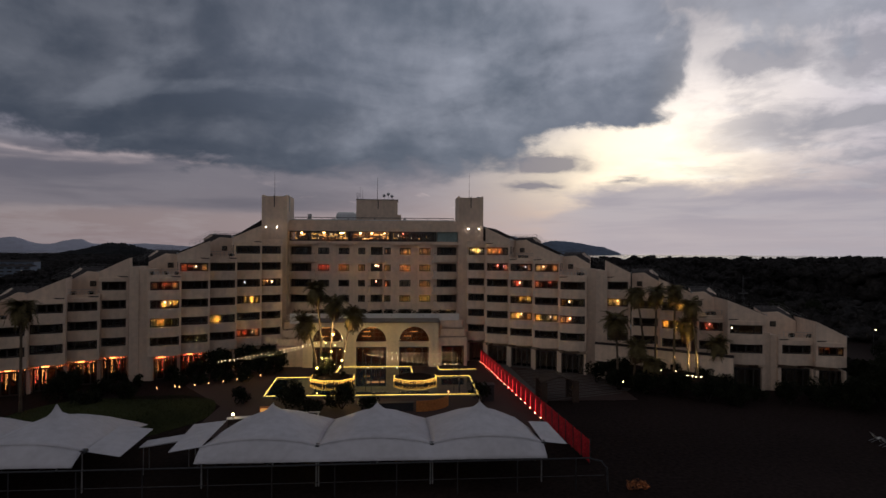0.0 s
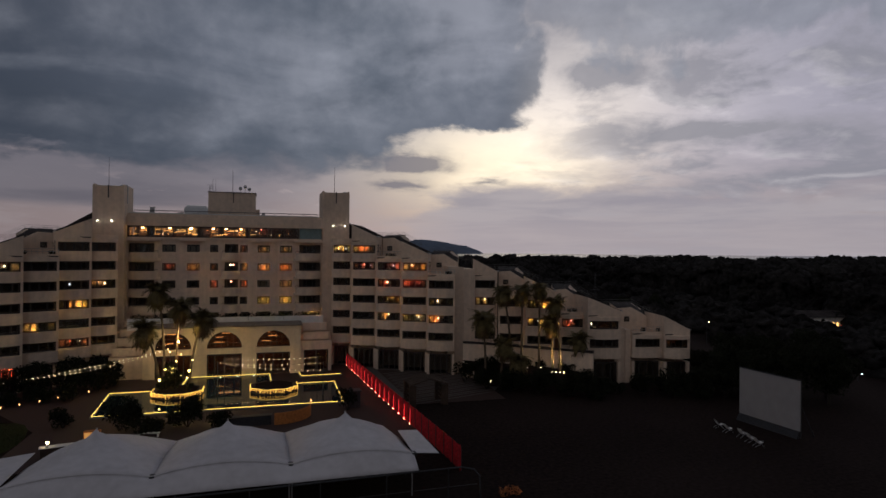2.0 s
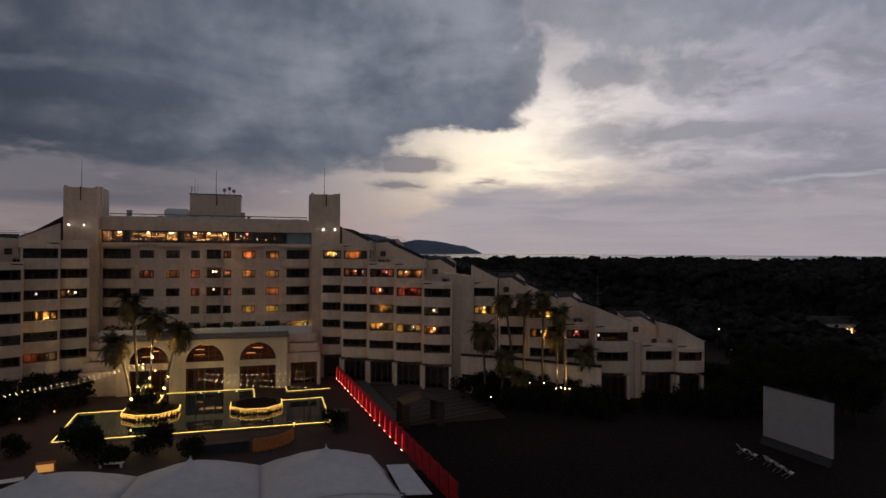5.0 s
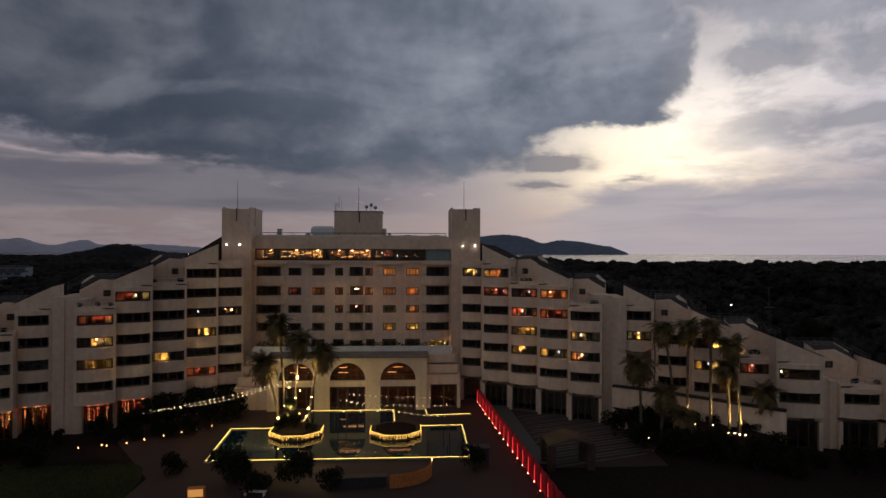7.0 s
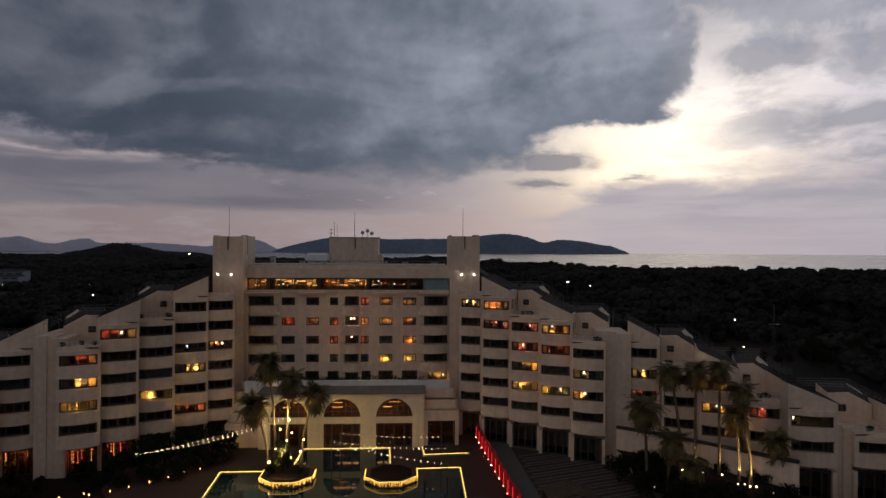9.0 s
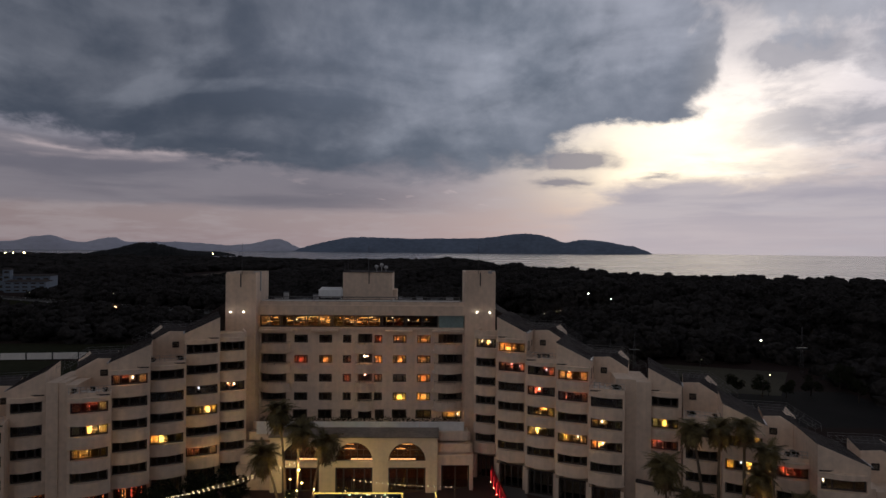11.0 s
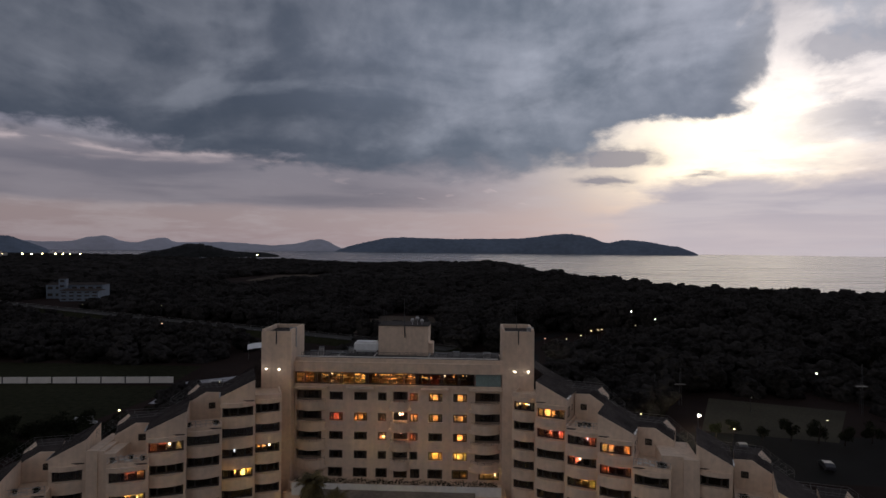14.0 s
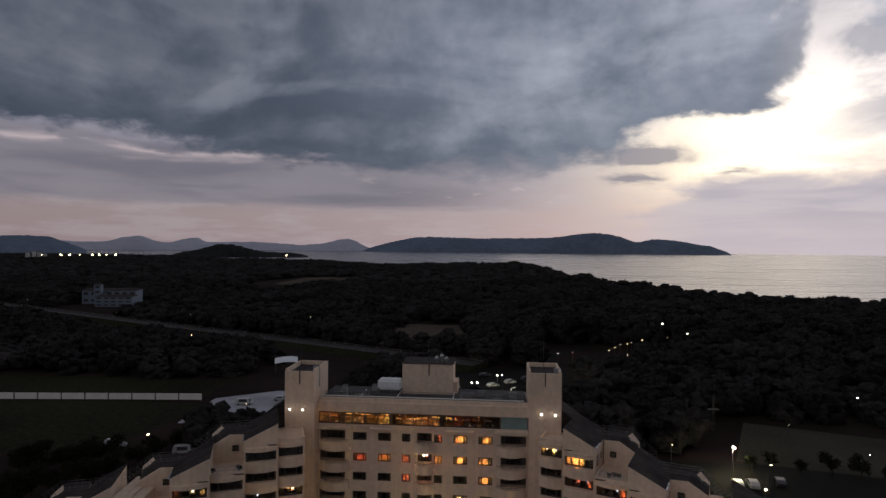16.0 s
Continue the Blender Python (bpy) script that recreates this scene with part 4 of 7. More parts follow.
            whole("pendant_lamp", b, (G_SHOP, G_SHOP, G_REDSHOP)[k % 3] if ground == "o" else (G_SHOP, G_REDSHOP, G_REDSHOP)[k % 3], "small warm pendant lamp in a ground-floor restaurant", "lamp", m @ pose(rg.uniform(-1.5, 1.5), rg.uniform(2.1, 3.6), z1 + .03), "pendants of the ground floor")
        room_lamp(m @ pose(-.4, 3.3, z1 + .04), "s", .8)


ROWS_R = {"R1": {0: "y"}, "R2": {0: "o", 1: "r"}, "R3": {1: "r", 2: "r", 3: "y", 4: "y"}, "R4": {1: "o", 2: "r", 4: "y"}, "R5": {3: "y", 4: "o"}, "R6": {3: "y", 4: "r"}, "R8": {3: "y", 4: "y"}}
bay(20.45, -4.1, -20, 3.5, 0, 5, ROWS_R["R1"], "flat", 1, 2.95, [(0, -.9, "spot"), (0, .5, "cool")])
bay(23.7, -7.6, -22, 4.25, 0, 5, ROWS_R["R2"], "slope", 1, 3.75, [(0, -1.3, "spot"), (1, .9, "cool")])
bay(27.4, -10.2, -22, 4.3, 1, 5, ROWS_R["R3"], "terrace", 1, 3.75, [(1, .6, "cool"), (2, -.4, "spot"), (4, -1.0, "spot")])
bay(31.0, -13.2, -22, 4.4, 1, 5, ROWS_R["R4"], "slope", 1, 3.85, [(2, -.2, "cool"), (1, -1.4, "spot"), (4, .6, "cool")])
bay(34.55, -16.25, -22, 4.4, 2, 5, ROWS_R["R5"], "terrace", 1, 3.9, [(3, -.6, "spot"), (4, -.5, "spot")])
bay(42.15, -15.8, -20, 4.0, 2, 5, ROWS_R["R6"], "slope", 1, 3.2, [(3, -1.2, "spot"), (4, -.9, "cool")])
bay(45.3, -19.4, -22, 4.2, 3, 5, {}, "terrace", 1)
bay(48.5, -23.0, -22, 4.4, 3, 5, ROWS_R["R8"], "slope", 1, None, [(4, -.2, "cool")])
bay(53.0, -25.2, -18, 4.0, 4, 5, {4: "r"}, "terrace", 1, 3.5)
bay(56.2, -28.7, -15, 5.0, 4, 5, {}, "slope", 1, 4.35, [(4, -1.7, "spot")])
bay(63.1, -29.6, -10, 4.9, 5, 5, {}, "terrace", 1, 3.9)
bay(66.9, -31.4, -14, 3.9, 5, 5, {5: "s"}, "slope", 1, 3.3)

bay(-15.0, -7.6, 22, 3.7, 0, 5, {2: "o"}, "flat", -1, 3.2, [(2, .3, "spot")])
bay(-18.25, -10.0, 22, 4.4, 0, 5, {3: "y", 5: "r"}, "slope", -1, 3.9, [(2, -.4, "cool"), (5, 1.0, "spot")])
bay(-21.4, -13.5, 22, 4.5, 1, 5, {4: "y"}, "terrace", -1, 3.95)
bay(-24.75, -16.4, 22, 4.55, 1, 5, {1: "r"}, "slope", -1, 4.0, [(1, .3, "spot"), (1, 1.4, "spot")], "r")
bay(-28.1, -19.1, 22, 4.5, 2, 5, {2: "r", 3: "y", 4: "y"}, "terrace", -1, 3.95, [(3, .9, "spot"), (2, 1.2, "spot")], "r")
bay(-35.3, -19.4, 20, 3.9, 2, 5, {}, "slope", -1, 3.2, (), "o")
bay(-38.1, -22.7, 22, 4.3, 3, 5, {}, "terrace", -1, None, (), "o")
bay(-41.0, -26.2, 22, 4.4, 3, 5, {}, "slope", -1, None, (), "o")
bay(-44.2, -29.2, 22, 4.4, 4, 5, {}, "terrace", -1, None, (), "o")
bay(-47.5, -32.6, 22, 4.5, 4, 5, {}, "slope", -1, None, (), "r")


def shaft(cx, cy, deg, w, top, depth=7.0):
    """A blank stair shaft between two runs of bays, with a shallow vertical groove."""
    m = frame_at(cx, cy, deg)
    bm = bmesh.new()
    box(bm, -w / 2, 0, 0, -.35, depth, top, m)
    box(bm, -.35, .14, 0, .35, depth, top - .1, m)
    box(bm, .35, 0, 0, w / 2, depth, top - .35, m)
    part("wall", bm, PLASTER, hotel, "blank plastered stair shaft")


rear = bmesh.new()
quad_box(rear, [(-18.1, -1.4, 17), (-18.1, 4.0, 17), (-24.5, 1.0, 17), (-24.5, -4.5, 17), (-18.1, -1.4, 25.2), (-18.1, 4.0, 25.2), (-24.5, 1.0, 20.6), (-24.5, -4.5, 20.6)])
part("roof", rear, TILE_ROOF, hotel, "steep dark rear roof beside the tower")


shaft(38.2, -15.6, -8, 4.4, 17.1)
shaft(-31.7, -18.6, 8, 3.4, 17.1)
shaft(59.6, -28.4, -8, 2.6, 8.3)


# central block
def punched(bm, x0, x1, z0, z1, y0, y1, holes):
    """A wall from x0 to x1 and z0 to z1 with rectangular openings (x0, x1, z0, z1)."""
    zs = sorted({z0, z1, *(h[2] for h in holes), *(h[3] for h in holes)})
    for a, b in zip(zs, zs[1:]):
        if a < z0 or b > z1:
            continue
        cuts = sorted((h[0], h[1]) for h in holes if h[2] <= a and h[3] >= b)
        x = x0
        for c, d in cuts:
            if c > x:
                box(bm, x, y0, a, c, y1, b)
            x = d
        if x < x1:
            box(bm, x, y0, a, x1, y1, b)


CROWS = [20.30, 17.22, 14.38, 11.57]
COLS = [(-8.22, -6.18), (-4.48, -2.52), (-.90, .38), (3.87, 5.07), (6.69, 8.73), (10.35, 12.40)]
BALC = [(-13.2, -9.4), (1.35, 3.55), (13.6, 17.3)]
CLIT = {(0, 3): "r", (0, 4): "o", (0, 5): "o", (1, 0): "r", (1, 1): "o", (1, 2): "r", (1, 3): "o", (1, 4): "o", (1, 5): "o", (2, 2): "r", (2, 3): "r", (2, 5): "o", (3, 4): "y", (3, 5): "y"}
CW = 1.22


def build_centre():
    bm = bmesh.new()
    holes = [(a, b, z - CW, z) for z in CROWS for a, b in COLS] + [(a, b, z - CW - .1, z + .18) for z in CROWS for a, b in BALC]
    low = [(-8.4, -6.2), (-4.6, -2.5), (-1.2, .5), (1.5, 3.5), (4.0, 5.4), (6.6, 8.8), (10.2, 12.6), (14.2, 17.2)]
    holes += [(a, b, 7.6, 9.0) for a, b in low]
    punched(bm, -13.5, 17.5, 0, 21.35, 0, .35, holes)
    # floors behind the windows, walls between the rooms
    zs = [8.5] + [z - CW - .1 for z in CROWS[::-1]] + [21.35]
    for z, zt in zip([z - CW - .1 for z in CROWS], [21.35] + [z - CW - .1 for z in CROWS]):
        box(bm, -13.5, .35, z - .28, 17.5, 5.0, z - .02)
    for x in (-8.85, -5.35, -1.7, .9, 3.7, 5.9, 9.5, 13.0):
        box(bm, x - .08, .35, 7.0, x + .08, 5.0, 20.9)
    box(bm, -13.5, 5.0, 0, 17.5, 9.0, 21.3)
    # restaurant storey: floor edge, ceiling band, rear wall
    box(bm, -13.5, -.25, 21.1, 17.5, 9.0, 21.46)
    box(bm, -13.55, -.35, 23.32, 17.55, 9.0, 24.78)
    box(bm, -13.5, 6.0, 21.46, 17.5, 9.0, 23.32)
    box(bm, -13.5, .2, 24.78, 17.5, .5, 25.3)
    part("wall", bm, PLASTER, hotel)
    bm = bmesh.new()
    box(bm, -13.4, .6, 24.79, 17.4, 9.0, 24.95)
    part("roof", bm, ROOF_DECK, hotel, "flat grey roof deck")
    for i, z in enumerate(CROWS):
        for j, (a, b) in enumerate(COLS):
            c, w = (a + b) / 2, b - a
            window(pose(c, .16, z - CW), w, CW, 3 if w > 1.6 else 2)
            k = CLIT.get((i, j), "")
            if k:
                room_lamp(pose(c + .3, 2.2, 20.88 if i == 0 else z + .3), k, .6)
                furnish(pose(c, .2, z - CW - .1), w, i * 10 + j)
                if (i + j) % 3:
                    room_pendant(pose(c + (.35 if j % 2 else -.3), 1.5, z + .28 if i else 20.87), k)
            for s in (-1, 1):
                if k and (s > 0 or (i + j) % 2):
                    curtain(pose(c + s * (w / 2 - .30), .42, z - CW + .02), .46 if w > 1.6 else .3, CW - .04)
        for j, (a, b) in enumerate(BALC):
            c, w = (a + b) / 2, b - a
            # the recess's shade is put into this wall's dark colour
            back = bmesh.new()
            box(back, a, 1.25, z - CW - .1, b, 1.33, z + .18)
            rw = part("recess_wall", back, RECESS_SHADE, hotel, "rear wall of a balcony, its shade painted dark")
            window(pose(c, 1.12, z - CW - .08), w * .62, CW + .12, 3)
            bal = bmesh.new()
            d = 1.25 if j != 1 else .95
            za, zb = z - CW - 1.42, z - CW - .1
            e0, e1 = ((.1, .95), (.55, .55), (.95, .1))[j]
            k2 = 14
            front = []
            for q in range(k2 + 1):
                f = q / k2
                bulge = math.sin(math.pi * f) ** .75 if j != 1 else 1 - abs(2 * f - 1) ** 2.2
                front.append((a - e0 + (b - a + e0 + e1) * f, -d * bulge))
            prism(bal, front, za, za + .4)
            floor_slab = part("balcony", bal, PLASTER, hotel, "rounded cream balcony")
            outer = [p for p in front if p[1] < -.2]
            par = bmesh.new()
            prism(par, outer + [(x, y + .16) for x, y in outer[::-1]], za + .4, zb)
            part("parapet", par, PLASTER, floor_slab)
            rl = bmesh.new()
            tube(rl, [(x, y + .08, zb + .32) for x, y in front if y < -.2], .025, 5)
            for x, y in [p for p in front if p[1] < -.2][::3]:
                tube(rl, [(x, y + .08, zb), (x, y + .08, zb + .32)], .02, 4)
            part("railing", rl, DARK_METAL, hotel)
    # thin cornice slabs under the restaurant
    for x0, x1 in ((-13.5, -8.5), (-5.6, -1.6), (5.6, 9.6), (12.7, 17.5)):
        c = bmesh.new()
        box(c, x0, -.85, 20.86, x1, -.002, 21.08)
        part("cornice", c, PLASTER, hotel)
    for n, (a, b) in enumerate(low):
        window(pose((a + b) / 2, .16, 7.6), b - a, 1.4, 3 if b - a > 2.5 else 2)
    room_lamp(pose(15.4, 2.6, 9.6), "y", .7)
    table_lamp(pose(16.6, .9, 7.75), "spot")
    room_pendant(pose(2.3, .72, CROWS[1] + .175), "y")
    room_pendant(pose(2.75, .8, CROWS[1] + .175), "r")
    room_pendant(pose(2.4, .8, CROWS[2] + .175), "r")
    # restaurant front: panes between slim posts, one bay behind a teal blind
    xs = [-13.4, -10.3, -6.4, -2.6, 1.0, 4.9, 8.6, 11.2, 13.5]
    for a, b in zip(xs, xs[1:]):
        window(pose((a + b) / 2, -.05, 21.48), b - a - .06, 1.82, 2 if b - a > 3 else 1)
    bm = bmesh.new()
    box(bm, 13.62, -.04, 21.5, 17.4, .02, 23.3)
    box(bm, 15.4, -.07, 21.5, 15.5, -.045, 23.3)
    part("blind", bm, TEAL, hotel, "drawn teal roller blind")
    bm = bmesh.new()
    box(bm, -13.45, 5.6, 21.47, 13.5, 5.98, 23.31)
    box(bm, -13.45, .1, 23.24, 13.5, 5.6, 23.315)
    part("wood_lining", bm, MID_WOOD, hotel, "brown wooden lining of the restaurant")
    bm = bmesh.new()
    box(bm, -13.45, .1, 21.462, 13.5, 5.6, 21.475)
    part("floor", bm, GLOSSY_WOOD, hotel, "polished wooden restaurant floor")
    for x in (-9.9, -2.3, 5.1):
        bm = bmesh.new()
        box(bm, x - .45, .12, 21.48, x + .45, .5, 23.23)
        part("pillar", bm, DARK_WOOD, hotel, "dark wooden pillar in the restaurant")
    bm = bmesh.new()
    box(bm, 5.2, 2.2, 21.48, 5.32, 5.6, 23.23)
    part("partition", bm, DARK_WOOD, hotel, "dark wooden partition in the restaurant")
    rng = random.Random(8)
    # tables, lamps and lights of the restaurant
    for i in range(16):
        x = -12.6 + i * 1.62
        if x > 12.6:
            break
        t = thing("restaurant_table", "small set table inside the top-floor restaurant", "table", pose(x + rng.uniform(-.3, .3), rng.uniform(.9, 1.6), 21.478), "tables of the restaurant")
        a, b = bmesh.new(), bmesh.new()
        box(a, -.55, -.4, .70, .55, .4, .75)
        tube(b, [(0, 0, 0), (0, 0, .04), (0, 0, .06), (0, 0, .7)], [.28, .28, .04, .04], 8)
        part("tabletop", a, CURTAIN, t)
        part("pedestal", b, DARK_METAL, t)
    for i in range(34):
        x = -12.8 + i * .76 + rng.uniform(-.4, .4)
        if x > 12.9:
            break
        t = thing("pendant_lamp", "warm pendant lamp glowing in the top-floor restaurant", "lamp", pose(x, rng.uniform(.8, 4.5), 23.235), "pendants of the restaurant")
        drop = rng.uniform(.35, 1.2)
        a, b = bmesh.new(), bmesh.new()
        tube(a, [(0, 0, -drop), (0, 0, 0)], .015, 4)
        ball(b, (0, 0, -drop - .08), rng.choice((.04, .055, .08)), 8)
        part("cord", a, DARK_METAL, t)
        part("bulb", b, G_SPOT if i % 4 == 1 else G_SHOP, t, "glowing bulb")
    # hung glowing bars imitate golden reflections on the tables and floor
    for i in range(30):
        b = bmesh.new()
        x, y, z = -12.8 + i * .62 + rng.uniform(-.3, .3), rng.uniform(1.2, 4.6), rng.uniform(21.9, 22.9)
        if -2.9 < x < -1.7:
            continue
        tube(b, [(0, 0, 0), (.1, 0, .03), (rng.uniform(.5, 1.5), 0, .03)], .04, 6)
        tube(b, [(.3, 0, .05), (.3, 0, 23.235 - z)], .01, 4)
        whole("gleam_bar", b, G_BAR, "slim glowing bar imitating golden reflections on the restaurant tables", "lamp", pose(x, y, z), "bar lamps of the restaurant")
    for x0, x1, k in ((-12.6, -11.4, "o"), (-8.4, -7.2, "o"), (-5.2, -3.6, "y"), (-1.4, -.2, "o"), (.6, 2.0, "o"), (3.2, 4.4, "o"), (7.0, 7.6, "r")):
        room_lamp(pose((x0 + x1) / 2, 4.9, 23.235), k, round((x1 - x0) * .3, 1))


build_centre()


def tower(x0, x1, y0, depth, top, flood):
    bm = bmesh.new()
    t = .3
    box(bm, x0, y0, 0, x1, y0 + depth, top - 1.6)
    walls = []
    for a, b, c, d, h in ((x0, x1, y0, y0 + t, top), (x0, x0 + t, y0 + t, y0 + depth, top + .25), (x1 - t, x1, y0 + t, y0 + depth, top + .25), (x0 + t, x1 - t, y0 + depth - t, y0 + depth, top + .25)):
        pw = bmesh.new()
        box(pw, a, c, top - 1.6, b, d, h)
        walls.append(pw)
    deck = bmesh.new()
    box(deck, x0 + t, y0 + t, top - 1.599, x1 - t, y0 + depth - t, top - .35)
    part("roof", deck, TILE_ROOF, hotel, "dark flat roof of the tower")
    tw = part("tower", bm, PLASTER, hotel, "tall plain cream rooftop tower")
    for pw in walls:
        part("parapet", pw, PLASTER, tw)
    mid = (x0 + x1) / 2
    g = bmesh.new()
    box(g, mid - .08, y0 - .07, top - 1.9, mid + .08, y0 - .004, top + .1)
    part("scupper", g, DARK_METAL, tw, "dark drain slot")
    g = bmesh.new()
    box(g, x1 - .9, y0 + 2.2, top - 2.6, x1 + .12, y0 + 2.5, top + .35)
    part("ladder", g, METAL, tw, "pale service ladder")
    a = bmesh.new()
    tube(a, [(mid - .2, y0 + 1.2, top - 1.6), (mid - .2, y0 + 1.2, top + 1.5), (mid - .2, y0 + 1.2, top + 4.6)], [.05, .035, .02], 6)
    part("antenna", a, DARK_METAL, tw, "slender lightning rod")
    for x in (mid + flood - 1.0, mid + flood + .95):
        c = bmesh.new()
        tube(c, [(x, y0 - .02, 23.9), (x, y0 - .28, 23.9)], .08, 8)
        lp = part("floodlight", c, DARK_METAL, hotel)
        e = bmesh.new()
        ball(e, (x, y0 - .34, 23.9), .11, 10)
        part("bulb", e, G_WHITE, lp, "bright white bulb")


tower(-18.0, -13.55, -1.8, 7.0, 29.45, -.4)
tower(17.55, 22.2, -.3, 7.0, 29.75, .5)


def rooftop():
    bm = bmesh.new()
    box(bm, -1.7, 5.2, 24.95, 6.2, 10.5, 29.6)
    box(bm, 6.2, 6.0, 24.95, 6.9, 9.0, 26.8)
    ph = part("penthouse", bm, PLASTER, hotel, "plain cream lift house on the roof")
    g = bmesh.new()
    box(g, -1.82, 5.08, 29.6, 6.32, 10.6, 29.7)
    part("coping", g, TILE_ROOF, ph)
    d = bmesh.new()
    box(d, 2.4, 5.0, 27.8, 2.55, 5.07, 29.6)
    part("downpipe", d, DARK_METAL, ph)
    a = bmesh.new()
    for x, y, h, r in ((2.3, 6, 4.2, .05), (-1.5, 6, 1.4, .04), (-1.1, 7, 2.6, .035), (-.6, 6.5, 2.2, .03), (-1.5, 5.5, .8, .03)):
        tube(a, [(x, y, 29.7), (x, y, 29.7 + h)], [r, r * .5], 6)
    for k in range(4):
        tube(a, [(-1.9, 6, 30.3 + .22 * k), (-1.0, 6, 30.3 + .22 * k)], .02, 4)
    part("antenna", a, DARK_METAL, ph, "cluster of thin aerials")
    for x, h in ((3.6, .7), (4.4, 1.0), (5.1, .6)):
        b = bmesh.new()
        tube(b, [(x, 6, 29.7), (x, 6, 29.7 + h)], .04, 6)
        bmesh.ops.create_cone(b, cap_ends=True, segments=12, radius1=.32, radius2=.08, depth=.16, matrix=pose(x, 5.85, 29.8 + h, 80, 0, 0))
        part("satellite_dish", b, METAL, ph, "small grey satellite dish")
    # water tank
    t = thing("water_tank", "white rounded water tank on the hotel's roof", "tank", pose(-3.6, 5.6, 24.96))
    b = bmesh.new()
    box(b, -1.9, -1.1, .55, 1.9, 1.1, 2.15)
    bmesh.ops.bevel(b, geom=b.edges[:], offset=.3, segments=3, affect="EDGES")
    part("shell", b, TANK, t)
    for x in (-1.3, 0, 1.3):
        c = bmesh.new()
        box(c, x - .12, -.9, 0, x + .12, .9, .56)
        part("saddle", c, DARK_METAL, t)
    # pipes, vents and rails
    rail = bmesh.new()
    for y in (1.0, 2.2):
        for z in (25.5, 25.9):
            tube(rail, [(-12.8, y, z), (16.8, y, z)], .035, 5)
        for i in range(13):
            x = -12.8 + 29.6 * i / 12
            tube(rail, [(x, y, 24.95), (x, y, 25.9)], .03, 4)
    part("railing", rail, DULL_STEEL, hotel, "steel pipe railing on the roof")
    for x0, x1 in ((-13.3, -7.4), (-7.2, -1.9), (-1.7, 6.4), (6.6, 16.9)):
        bt = bmesh.new()
        tube(bt, [(x0, .75, 25.42), (x1, .75, 25.42)], .09, 6)
        part("beam", bt, WHITE, hotel, "pale pipe along the roof's edge")
    for x in (-7.3, -1.8, 6.5):
        bt = bmesh.new()
        tube(bt, [(x, .75, 25.42), (x, 4.8, 25.42)], .09, 6)
        part("beam", bt, WHITE, hotel, "pale pipe across the roof")
    rng = random.Random(3)
    for x, y, w, d, h in ((-10.2, 3, .7, .7, 1.5), (-11.6, 4, 1.2, .8, .6), (-7.6, 3.4, 2.2, .9, .5), (8.6, 4, 1.6, .8, .55), (10.6, 5, 1.0, 1.0, .7), (13.0, 3.6, 1.3, .9, .5), (7.6, 3.0, .5, .5, .9), (-6.2, 6.4, .8, .8, .9), (15.4, 4.4, 1.1, 1.4, .7)):
        t = thing("roof_vent", "grey metal ventilation unit on the flat roof", "vent", pose(x, y, 24.96), "vents on the roof")
        b = bmesh.new()
        box(b, -w / 2, -d / 2, .0, w / 2, d / 2, h)
        bmesh.ops.bevel(b, geom=b.edges[:], offset=.04, segments=1, affect="EDGES")
        part("casing", b, METAL, t)
        c = bmesh.new()
        box(c, -w / 2 - .06, -d / 2 - .06, h, w / 2 + .06, d / 2 + .06, h + .07)
        part("cap", c, DARK_METAL, t)


rooftop()


# arcade, terrace and side balconies in front of the central block
def arch_ring(cx, r, z, n=14):
    return [(cx + r * math.cos(math.pi * i / n), z + r * math.sin(math.pi * i / n)) for i in range(n + 1)]


AY = -9.05


